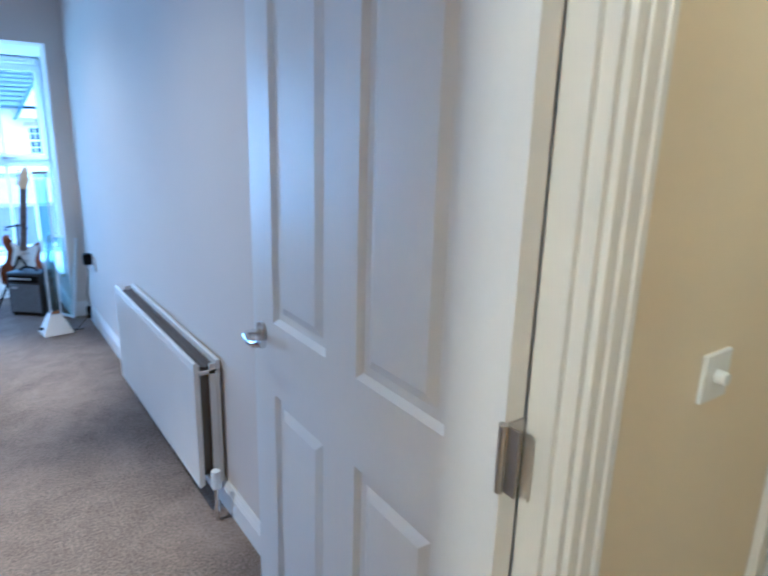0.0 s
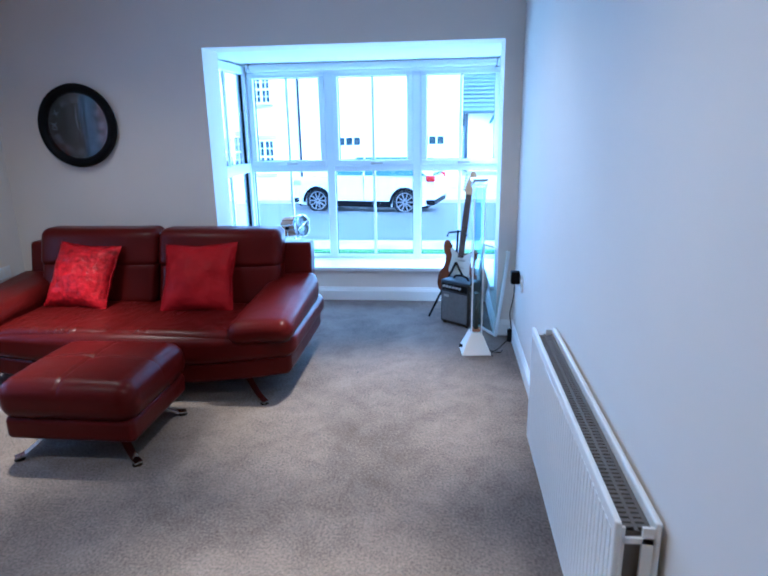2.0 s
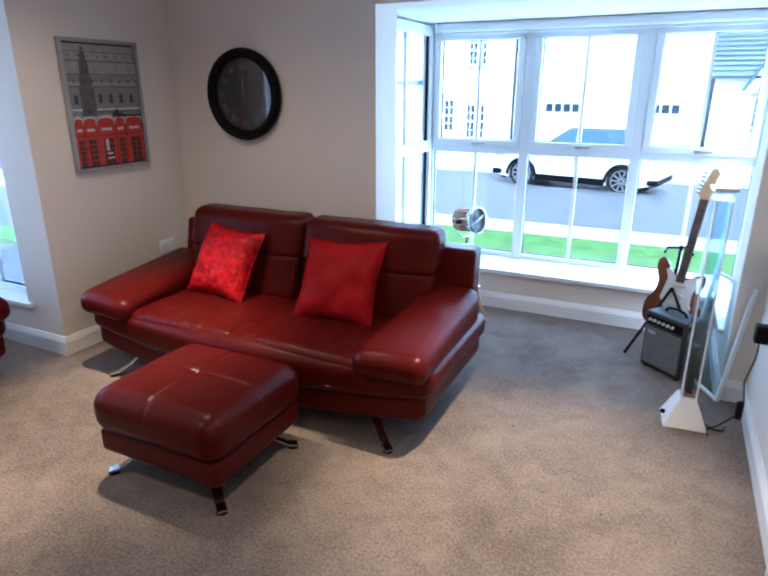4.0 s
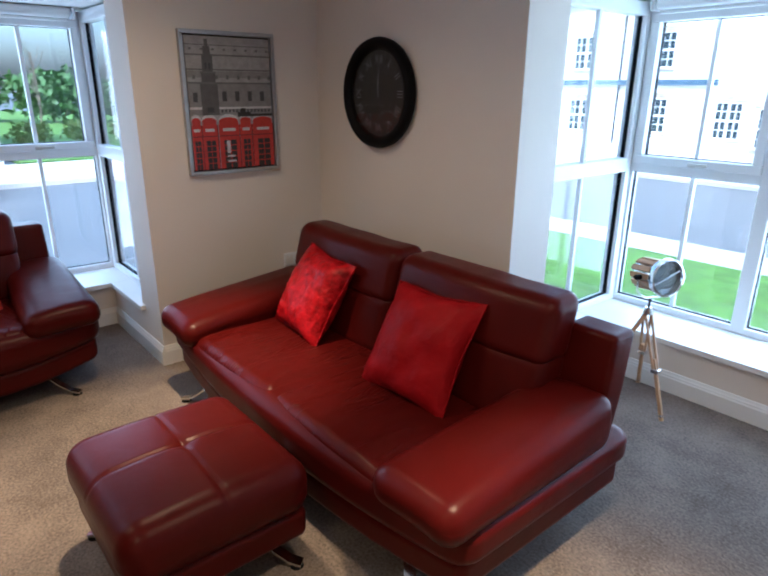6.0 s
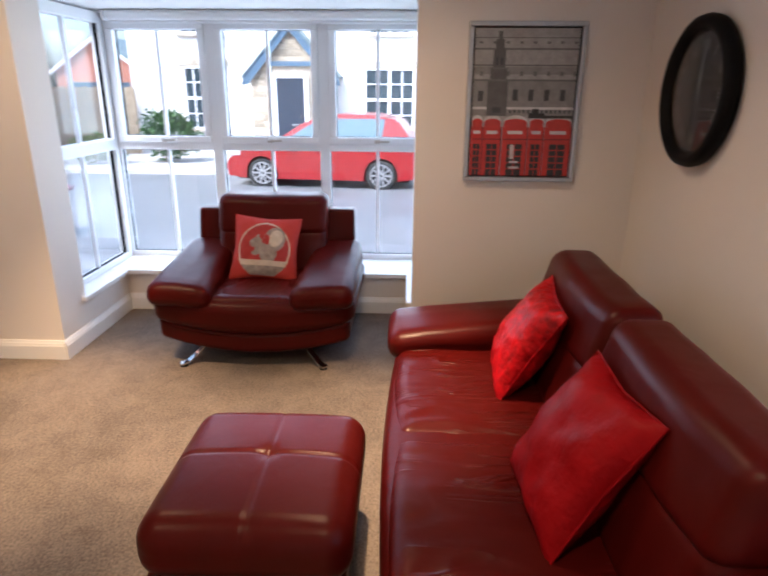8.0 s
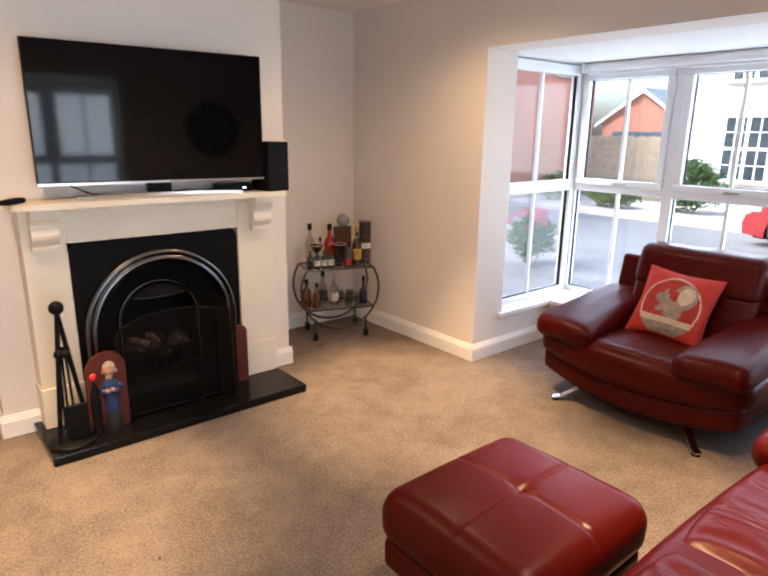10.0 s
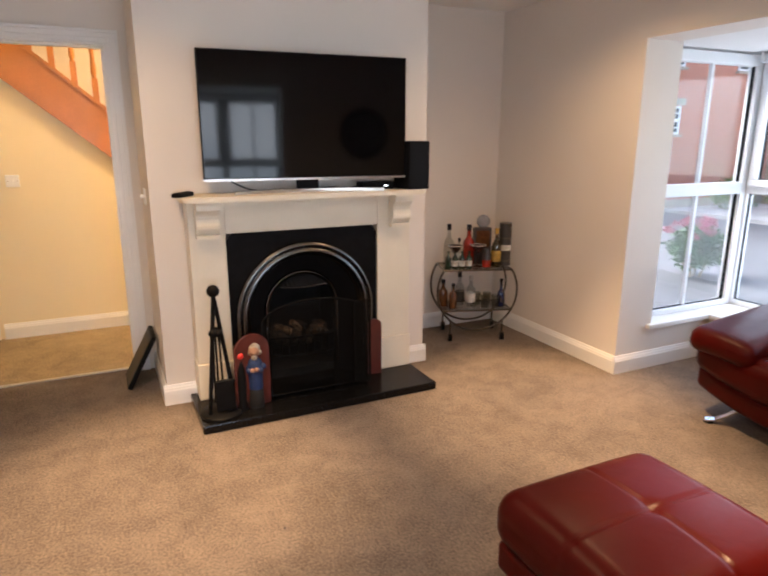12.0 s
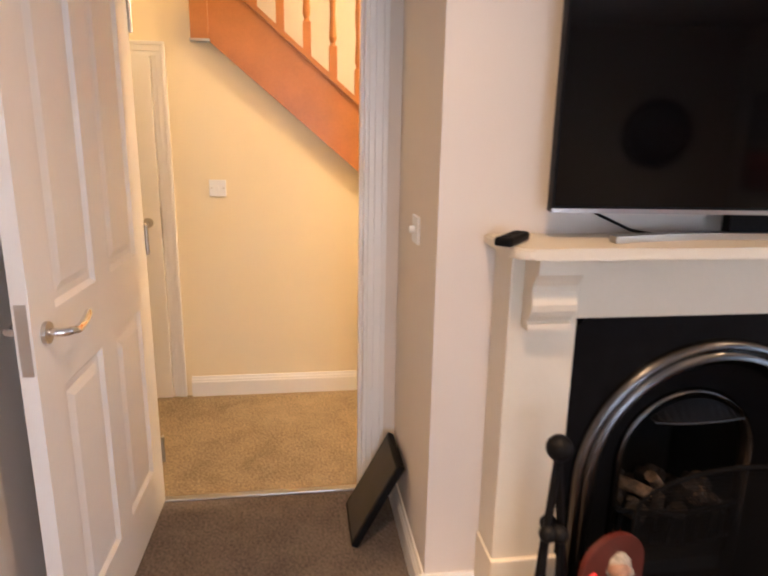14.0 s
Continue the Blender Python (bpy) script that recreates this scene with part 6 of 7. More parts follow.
part("string_board", prism(bmesh.new(), [(x0, under(x0)), (x1, under(x1)), (x1, under(x1) + 0.33), (x0, under(x0) + 0.33)], "y", HS + 0.001, HS + 0.036), "pine", st)
part("bottom_trim", prism(bmesh.new(), [(x0, under(x0) - 0.004), (x1, under(x1) - 0.004), (x1, under(x1) + 0.03), (x0, under(x0) + 0.03)], "y", HS + 0.037, HS + 0.046), "pine", st)
part("base_rail", prism(bmesh.new(), [(x0, under(x0) + 0.33), (x1, under(x1) + 0.33), (x1, under(x1) + 0.36), (x0, under(x0) + 0.36)], "y", HS - 0.015, HS + 0.05), "pine", st)
part("handrail", prism(bmesh.new(), [(x0, under(x0) + 1.16), (x1, under(x1) + 1.16), (x1, under(x1) + 1.22), (x0, under(x0) + 1.22)], "y", HS - 0.012, HS + 0.046), "pine", st)
part("newel_post", B(0.513, 0.598, HS - 0.03, HS + 0.052, 1.872, 3.0, bevel=0.004), "pine", st)
part("newel_foot", B(0.508, 0.603, HS - 0.03, HS + 0.056, 1.862, 1.874), "satin", st)
for i in range(14):
    x = x0 + 0.06 + i * 0.13
    z0 = under(x) + 0.355
    bm = bmesh.new()
    mm = Matrix.Translation((x, HS + 0.018, z0))
    box(bm, x - 0.02, x + 0.02, HS - 0.002, HS + 0.038, z0 - 0.03, z0 + 0.15)
    lathe(bm, [(0.018, 0.15), (0.012, 0.165), (0.02, 0.19), (0.014, 0.30), (0.019, 0.42), (0.013, 0.56), (0.018, 0.66)], seg=12, m=mm)
    box(bm, x - 0.02, x + 0.02, HS - 0.002, HS + 0.038, z0 + 0.66, z0 + 0.83)
    part("spindle", bm, "pine", st)
cd = panel_door(pose(1.50, HS + 0.020, 0.008, 0, 0, 180), 0.70, 1.78, "cream understairs cupboard door, closed")
cd.name = "cupboard_door"
architrave(HS + 0.001, 1, 0.797, 1.505, 1.79, "cupboard_architrave")
cd2 = panel_door(pose(2.22, HY - 0.021, 0.008, 0, 0, 180), 0.76, 1.98, "white panelled hall door, closed")
architrave(HY - 0.001, -1, 1.455, 2.225, 2.0)
# recessed downlights
for dx, dy in DOWNLIGHTS:
    dl = thing("downlight", pose(dx, dy, CZ), "recessed chrome ceiling downlight", "downlight", "ceiling downlights")
    part("bezel", lathe(bmesh.new(), [(0.045, -0.004), (0.043, -0.007), (0.030, -0.005), (0.030, -0.001)], seg=28), "chrome", dl, smooth=True)

# crumbs trodden into the carpet
rc_ = random.Random(11)
for cx, cy in ((-0.323, 1.684), (0.05, 3.93), (0.11, 3.88), (-0.22, 4.18), (-0.55, 2.42), (-0.05, 3.46), (0.24, 3.70)):
    bm = bmesh.new()
    bmesh.ops.create_icosphere(bm, subdivisions=1, radius=0.006)
    for v in bm.verts:
        v.co *= rc_.uniform(0.6, 1.2)
        v.co.z = v.co.z * 0.5 + 0.002
    cr = part("crumb", bm, "grimy")
    cr.location = (cx, cy, 0.002)
    tagged(cr, "dark crumb lying on the beige carpet", "crumb", "crumbs on the carpet")

# ---- outside: ground, lawns, road edges ----
def gz(x, y):
    """The ground falls gently to the north and to the west."""
    return -0.45 - 0.58 * max(0.0, min(1.0, (y - 8.5) / 11.0)) - 0.20 * max(0.0, min(1.0, (-5.0 - x) / 8.0)) * max(0.0, min(1.0, (14.0 - y) / 6.0)) - 0.001


def sheet(name, xs, ys, lift, material, label, category):
    bm = bmesh.new()
    grid = [[bm.verts.new((x, y, gz(x, y) + lift)) for y in ys] for x in xs]
    for i in range(len(xs) - 1):
        for j in range(len(ys) - 1):
            bm.faces.new((grid[i][j], grid[i + 1][j], grid[i + 1][j + 1], grid[i][j + 1]))
    r = bmesh.ops.extrude_face_region(bm, geom=bm.faces[:])
    bmesh.ops.translate(bm, verts=[v for v in r["geom"] if isinstance(v, bmesh.types.BMVert)], vec=(0, 0, -max(lift, 0.02) - 0.15))
    return setting(name, bm, material, label, category)


def steps(a, b, n):
    return [a + (b - a) * k / n for k in range(n + 1)]


far = [-600, -200, -80]
sheet("ground", far + steps(-50, 30, 40) + [80, 200, 600], far + steps(-40, 50, 60) + [80, 200, 600], 0.0, "asphalt", "damp grey asphalt road and surrounding ground", "ground")
sheet("lawn_north", steps(-9, 6, 8), steps(6.7, 10.4, 8), 0.05, "grass", "bright green front lawn", "lawn")
sheet("pavement_north", steps(-30, 20, 20), steps(10.5, 11.6, 2), 0.03, "pavement", "grey pavement beside the lawn", "pavement")
sheet("pavement_far_north", steps(-30, 20, 20), steps(20.6, 30, 4), 0.10, "pavement", "pale paving in front of the far houses", "pavement")
sheet("pavement_west", steps(-19.0, -15.1, 3), steps(-12, 14, 13), 0.10, "pavement", "grey pavement beyond the road", "pavement")
sheet("lawn_west", steps(-60, -19.2, 10), steps(5.8, 40, 10), 0.12, "grass", "green bank with hedges across the road", "lawn")
random.seed(11)


def leaves(n, c, r, size, floor_z=None):
    """Many small leaf blades in a ragged rounded mass."""
    bm = bmesh.new()
    for _ in range(n):
        d = Vector((random.gauss(0, 1), random.gauss(0, 1), random.gauss(0, 1))).normalized()
        k = random.uniform(0.55, 1.0) * (0.78 + 0.42 * noise.noise(d * 2.3 + Vector(c)))
        p = Vector((c[0] + d.x * r[0] * k, c[1] + d.y * r[1] * k, c[2] + d.z * r[2] * k))
        if floor_z is not None and p.z < floor_z:
            p.z = floor_z + random.uniform(0, 0.1)
        a = Vector((random.gauss(0, 1), random.gauss(0, 1), random.gauss(0, 1))).normalized()
        b = a.orthogonal().normalized()
        s = size * random.uniform(0.6, 1.3)
        v = [bm.verts.new(p + q) for q in (-a * s, b * s * 0.45, a * s, -b * s * 0.45)]
        bm.faces.new(v)
    return bm


def bush(name, c, r, n, size, material, label, stems=4, category="shrub"):
    z = gz(c[0], c[1])
    b = thing(name, pose(c[0], c[1], z), label, category)
    for k in range(stems):
        a = 2 * math.pi * k / stems + 0.4
        part("stem", tube(bmesh.new(), [(0.08 * math.cos(a), 0.08 * math.sin(a), -0.03), (0.5 * r[0] * math.cos(a), 0.5 * r[1] * math.sin(a), r[2] * 1.1)], 0.018, seg=5), "fencewood", b)
    part("foliage", leaves(n, (0, 0, r[2] * 1.02), r, size, 0.02), material, b)
    return b


M["leaf_light"] = mat("yellow_green_leaves", (0.16, 0.22, 0.05), 0.6, var=0.4, scale=5)
M["pink"] = mat("pink_flower_heads", (0.45, 0.16, 0.20), 0.7, var=0.4, scale=8)
M["bare"] = mat("bare_twigs", (0.16, 0.13, 0.10), 0.9, var=0.3)
hy = bush("hydrangea", (-7.85, -1.42), (0.50, 0.46, 0.42), 1500, 0.06, "leaf", "hydrangea bush with fading pink flower heads")
for i in range(26):
    a, k = random.uniform(0, 6.28), random.uniform(0.2, 0.95)
    part("flower_head", leaves(60, (0.5 * k * math.cos(a), 0.45 * k * math.sin(a), 0.86 - 0.25 * k * k), (0.09, 0.09, 0.07), 0.022), "pink", hy)
bush("hedge_bush", (-17.0, -3.0), (0.9, 1.0, 0.85), 2200, 0.09, "leaf", "dark green bush in front of the white house")
bush("hedge_bush", (-16.4, -4.9), (0.7, 1.0, 0.5), 1600, 0.08, "leaf_light", "yellow-green bush by the fence")
bush("hedge_bush", (-16.6, -7.0), (0.6, 0.9, 0.55), 1200, 0.08, "leaf_light", "yellow-green bush by the fence")
for i in range(7):
    bush("roadside_shrub", (-24.0 - (i % 3) * 0.8, 7.0 + i * 1.9), (0.7, 0.9, 0.55), 500, 0.10, "leaf_light", "sparse yellow-green roadside shrub", 3)
for i in range(6):
    bush("hedgerow_tree", (-42.0 + (i % 2) * 2, 6.5 + i * 5.0), (2.4, 3.4, 1.7), 1500, 0.28, "leaf", "dark hedgerow tree behind the bank", 5, "tree")
for i in range(9):
    b = thing("bare_sapling", pose(-36.0 + (i % 3) * 1.5, 6.8 + i * 2.6, gz(-36, 8) + 0.1), "thin bare sapling on the bank", "tree", "saplings on the bank")
    part("trunk", tube(bmesh.new(), [(0, 0, -0.2), (0.05, 0.08, 1.6), (0.0, 0.0, 3.6)], 0.05, seg=5), "bare", b)
    for k in range(9):
        a = random.uniform(0, 6.28)
        z0 = random.uniform(1.4, 3.0)
        part("branch", tube(bmesh.new(), [(0, 0, z0), (0.5 * math.cos(a), 0.5 * math.sin(a), z0 + 0.6), (0.7 * math.cos(a), 0.7 * math.sin(a), z0 + 1.1)], 0.016, seg=4), "bare", b)


# ---- houses ----
def house_window(parent, m, w, h, cols=2, rows=2, bars=True):
    """A white casement in local x, z, facing local -y."""
    win = part("window", boxes((-w / 2, w / 2, -0.03, 0.05, 0, 0.06), (-w / 2, w / 2, -0.03, 0.05, h - 0.06, h), (-w / 2, -w / 2 + 0.06, -0.03, 0.05, 0.06, h - 0.06), (w / 2 - 0.06, w / 2, -0.03, 0.05, 0.06, h - 0.06)), "upvc", parent)
    win.matrix_local = m
    part("pane", B(-w / 2 + 0.06, w / 2 - 0.06, 0.0, 0.02, 0.06, h - 0.06), "carglass", win)
    bm = bmesh.new()
    for k in range(1, cols * 2):
        x = -w / 2 + w * k / (cols * 2)
        t = 0.05 if k % 2 == 0 else 0.018
        box(bm, x - t, x + t, -0.025, 0.0, 0.06, h - 0.06)
    for k in range(1, rows * 2):
        z = h * k / (rows * 2)
        t = 0.045 if k == rows else 0.016
        box(bm, -w / 2 + 0.06, w / 2 - 0.06, -0.022, 0.0, z - t, z + t)
    part("glazing_bars", bm, "upvc", win)
    part("sill", B(-w / 2 - 0.08, w / 2 + 0.08, -0.10, 0.02, -0.07, 0.0), "stone", win)
    part("lintel", B(-w / 2 - 0.15, w / 2 + 0.15, -0.05, 0.02, h + 0.02, h + 0.22), "stone", win)
    return win


def roof(parent, x0, x1, y0, y1, z, rise, along="x", material="slate", over=0.3):
    bm = bmesh.new()
    if along == "x":
        m = (y0 + y1) / 2
        prism(bm, [(y0 - over, z - 0.05), (m, z + rise), (y1 + over, z - 0.05), (y1 + over, z - 0.18), (m, z + rise - 0.16), (y0 - over, z - 0.18)], "x", x0 - over, x1 + over)
    else:
        m = (x0 + x1) / 2
        prism(bm, [(x0 - over, z - 0.05), (m, z + rise), (x1 + over, z - 0.05), (x1 + over, z - 0.18), (m, z + rise - 0.16), (x0 - over, z - 0.18)], "y", y0 - over, y1 + over)
    return part("roof", bm, material, parent)


# white house with the stone porch, across the west road; it faces +x
wh = thing("white_house", pose(-20.0, 0.15, gz(-20, 0) + 0.05, 0, 0, 90), "white rendered house with sandstone gabled porch", "house")
part("wall", B(-5.4, 5.35, 0.0, 7.0, -0.1, 5.8), "render", wh)
roof(wh, -5.4, 5.35, 0.0, 7.0, 5.8, 2.6)
house_window(wh, pose(-2.98, -0.02, 0.78), 1.36, 1.95, 2, 2)
house_window(wh, pose(3.04, -0.02, 0.78), 1.62, 1.92, 2, 2)
house_window(wh, pose(-2.98, -0.02, 3.7), 1.36, 1.4, 2, 2)
house_window(wh, pose(3.04, -0.02, 3.7), 1.36, 1.4, 2, 2)
part("drainpipe", C((4.9, -0.08, 0), (4.9, -0.08, 5.6), 0.05, seg=8), "black", wh)
PF = -1.0
porch = part("porch_wall", prism(bmesh.new(), [(-1.22, -0.1), (1.25, -0.1), (1.25, 2.45), (0.05, 3.75), (-1.22, 2.45)], "y", PF + 0.03, -0.001), "stone", wh)
M["barge"] = mat("slate_blue_paint", (0.07, 0.12, 0.18), 0.5, var=0.15, scale=5)
M["doorblue"] = mat("dark_blue_door_paint", (0.02, 0.03, 0.05), 0.35, var=0.1)
for s in (-1, 1):
    bm = prism(bmesh.new(), [(0.05, 4.03), (0.05 + s * 1.45, 2.42), (0.05 + s * 1.52, 2.16), (0.05 + s * 1.30, 2.20), (0.05, 3.72)], "y", PF - 0.16, PF - 0.10)
    part("bargeboard", bm, "barge", wh, "slate-blue bargeboard")
    bm = prism(bmesh.new(), [(0.05, 4.05), (0.05 + s * 1.50, 2.43), (0.05 + s * 1.50, 2.37), (0.05, 3.97)], "y", PF - 0.2, 0.0)
    part("porch_roof", bm, "slate", wh)
part("tie_beam", B(-0.6, 0.7, PF - 0.05, PF + 0.02, 2.72, 2.86), "barge", wh)
dr = part("front_door", B(-0.42, 0.44, PF - 0.015, PF + 0.01, 0.1, 2.38), "doorblue", wh, "dark blue front door")
part("door_surround", boxes((-0.54, -0.42, PF - 0.05, PF + 0.02, 0.05, 2.5), (0.44, 0.56, PF - 0.05, PF + 0.02, 0.05, 2.5), (-0.42, 0.44, PF - 0.05, PF + 0.02, 2.38, 2.5)), "upvc", wh)
part("letter_plate", B(0.02, 0.30, PF - 0.03, PF - 0.015, 0.95, 1.02), "chrome", dr)
part("door_knob", C((0.33, PF - 0.015, 1.25), (0.33, PF - 0.06, 1.25), 0.03, seg=10), "chrome", dr)
lt = part("lantern", boxes((0.85, 1.0, PF - 0.2, PF - 0.05, 1.75, 2.0), (0.90, 0.95, PF - 0.1, PF + 0.03, 2.0, 2.06)), "black", wh)
# porch stones, laid in courses
rs = random.Random(3)
bm0 = B(-0.5, 0.5, -0.5, 0.5, -0.5, 0.5, bevel=0.06, seg=1)
stone_me = bpy.data.meshes.new("stone")
bm0.to_mesh(stone_me)
bm0.free()
M["stone_var"] = mat("sandstone_blocks", (0.46, 0.39, 0.29), 0.9, var=0.35, scale=3, bump=0.5, bscale=30, dist=0.01)
nt = M["stone_var"].node_tree
oi = nt.nodes.new("ShaderNodeObjectInfo")
hs = nt.nodes.new("ShaderNodeHueSaturation")
mr = nt.nodes.new("ShaderNodeMapRange")
mr.inputs[3].default_value, mr.inputs[4].default_value = 0.7, 1.35
lk = nt.nodes["Principled BSDF"].inputs["Base Color"].links[0].from_socket
nt.links.new(oi.outputs["Random"], mr.inputs[0])
nt.links.new(mr.outputs[0], hs.inputs["Value"])
nt.links.new(lk, hs.inputs["Color"])
nt.links.new(hs.outputs[0], nt.nodes["Principled BSDF"].inputs["Base Color"])
stone_me.materials.append(M["stone_var"])
z = 0.0
while z < 3.5:
    h = rs.uniform(0.13, 0.21)
    lo, hi = (-1.22, 1.25) if z + h < 2.4 else (-1.22 + (z + h - 2.45) * 0.98, 1.25 - (z + h - 2.45) * 0.92)
    x = lo
    while x < hi - 0.08:
        w = min(rs.uniform(0.22, 0.48), hi - x)
        c = x + w / 2
        if w > 0.06 and not (z < 2.5 and x < 0.56 and x + w > -0.54):
            ob = new("stone", stone_me)
            ob.parent = porch
            ob.location, ob.scale = (c, PF + 0.03, z + h / 2), (w - 0.02, 0.06 + rs.uniform(0, 0.03), h - 0.018)
        x += w
    z += h
# garden wall
part("garden_step", B(-0.9, 1.0, PF - 1.4, PF, -0.1, 0.08), "pavement", wh)

# brick garage and fence further along
gr = thing("brick_garage", pose(-24.0, -8.3, gz(-24, -8), 0, 0, 90), "red brick garage with white-edged gable roof", "garage")
part("wall", prism(bmesh.new(), [(-1.7, 0), (1.7, 0), (1.7, 2.7), (0.0, 3.85), (-1.7, 2.7)], "y", 0.0, 5.0), "redbrick", gr)
for s in (-1, 1):
    part("verge", prism(bmesh.new(), [(0, 4.0), (s * 2.0, 2.62), (s * 2.0, 2.48), (0, 3.84)], "y", -0.12, -0.04), "upvc", gr)
    part("roof_slope", prism(bmesh.new(), [(0, 4.02), (s * 2.02, 2.64), (s * 2.02, 2.58), (0, 3.95)], "y", -0.1, 5.2), "slate", gr)
part("garage_door", B(-1.2, 1.2, -0.03, 0.02, 0.0, 2.3), "barge", gr)
fn = thing("fence", pose(-19.6, -5.05, gz(-19, -6), 0, 0, -90), "pale timber close-board fence", "fence")
for i in range(26):
    part("board", B(0.0 + i * 0.125, 0.118 + i * 0.125, -0.012 + 0.004 * (i % 2), 0.012 + 0.004 * (i % 2), 0.02, 2.15 - 0.02 * (i % 3)), "fencewood", fn)
for i in range(3):
    part("post", B(i * 1.55, 0.1 + i * 1.55, -0.14, -0.04, -0.1, 2.1), "fencewood", fn)
# brick house to the south-west; it faces +y
bh = thing("brick_house", pose(-15.0, -8.0, gz(-15, -8), 0, 0, 180), "red brick house with white framed windows", "house")
part("wall", B(-5.2, 4.95, 0.0, 7.0, -0.1, 6.2), "redbrick", bh)
roof(bh, -5.2, 4.95, 0.0, 7.0, 6.2, 2.8)
part("string_course", B(-5.2, 4.95, -0.02, 0.0, 0.0, 0.35), "stone", bh)
house_window(bh, pose(0.0, -0.02, 1.57 - gz(-15, -8)), 0.56, 0.78, 1, 2)
for x, z in ((-0.2, 3.8), (-3.0, 3.8), (3.0, 3.8)):
    house_window(bh, pose(x, -0.02, z + 0.25), 0.9, 1.25, 1, 2)
part("meter_box", B(-2.75, -2.2, -0.1, 0.0, 0.9, 1.6), "upvc", bh)

# large white houses to the north; they face -y
nh = thing("white_terrace", pose(-9.5, 30.0, gz(-9, 30)), "large white rendered houses with small-paned windows", "house")
part("wall", B(-13.0, 10.6, 0.0, 8.0, -0.1, 6.6), "render", nh)
roof(nh, -13.0, 10.6, 0.0, 8.0, 6.6, 2.8)
part("gutter", B(-13.2, 10.8, -0.25, 0.0, 6.45, 6.62), "slate", nh)
part("string_course", B(-13.0, -1.2, -0.18, 0.0, 2.75, 2.98), "barge", nh)
for x, z, w, h in ((-11.2, 3.4, 1.1, 1.5), (-3.8, 3.45, 1.25, 1.5), (-3.8, 0.7, 1.25, 1.5), (-0.2, 3.45, 1.2, 1.5), (1.0, 3.6, 0.9, 1.3), (1.0, 0.3, 0.95, 1.6), (-0.6, 0.6, 1.1, 1.5), (-7.5, 0.6, 1.3, 1.5), (-7.5, 3.45, 1.3, 1.5)):
    if (x, z) != (-0.2, 3.45):
        house_window(nh, pose(x, -0.02, z), w, h, 2, 2)
for x in (5.0, 9.0):
    gd = part("garage_door", B(x - 1.2, x + 1.2, -0.03, 0.02, 0.0, 2.1), "upvc", nh)
    for k in range(4):
        part("door_light", B(x - 0.72 + k * 0.38, x - 0.42 + k * 0.38, -0.05, -0.03, 1.6, 1.95), "carglass", gd)
for x in (-5.6, 2.8):
    part("drainpipe", C((x, -0.08, 0), (x, -0.08, 6.4), 0.05, seg=8), "black", nh)
sh = thing("slate_house", pose(4.5, 34.0, gz(3, 34)), "white house with slate roof and small gable", "house")
part("wall", B(-3.0, 5.0, 0.0, 6.0, -0.1, 3.2), "render", sh)
roof(sh, -3.0, 5.0, 0.0, 6.0, 3.2, 2.8)
part("gable", prism(bmesh.new(), [(-1.7, 2.6), (0.1, 2.6), (-0.8, 4.3)], "y", -0.3, 2.0), "render", sh)
for s in (-1, 1):
    part("bargeboard", prism(bmesh.new(), [(-0.8, 4.55), (-0.8 + s * 1.15, 2.5), (-0.8 + s * 1.0, 2.5), (-0.8, 4.3)], "y", -0.45, -0.3), "barge", sh)
house_window(sh, pose(-0.8, -0.02, 0.9), 1.1, 1.3, 2, 2)
for k in range(12):
    z0, y0 = 3.2 + 2.75 * k / 12, 3.0 * k / 12 - 0.35
    part("slate_course", B(-3.3, 5.3, y0 - 0.02, y0 + 0.06, z0 - 0.075, z0 - 0.045), "slate", sh)


# ---- parked cars ----
def wheel(parent, x, z, y0, s, r=0.315):
    w = part("wheel", tube(bmesh.new(), [(x + (r - 0.06) * math.cos(2 * math.pi * k / 28), y0 - s * 0.02, z + (r - 0.06) * math.sin(2 * math.pi * k / 28)) for k in range(28)], 0.062, seg=10, closed=True, flat=1.5), "rubber", parent, smooth=True)
    part("rim", C((x, y0 - s * 0.02, z), (x, y0 + s * 0.035, z), r - 0.085, seg=28), "black", w)
    bm = bmesh.new()
    for k in range(10):
        a = 2 * math.pi * k / 10
        q = box(bmesh.new(), 0.03, r - 0.075, -0.012, 0.012, -0.018, 0.018)
        bmesh.ops.transform(q, verts=q.verts, matrix=Matrix.Translation((x, y0 + s * 0.042, z)) @ Matrix.Rotation(a, 4, "Y"))
        me = bpy.data.meshes.new("tmp")
        q.to_mesh(me)
        q.free()
        bm.from_mesh(me)
        bpy.data.meshes.remove(me)
    tube(bm, [(x + (r - 0.08) * math.cos(2 * math.pi * k / 28), y0 + s * 0.04, z + (r - 0.08) * math.sin(2 * math.pi * k / 28)) for k in range(28)], 0.016, seg=6, closed=True)
    part("alloy_spokes", bm, "alloy", w)


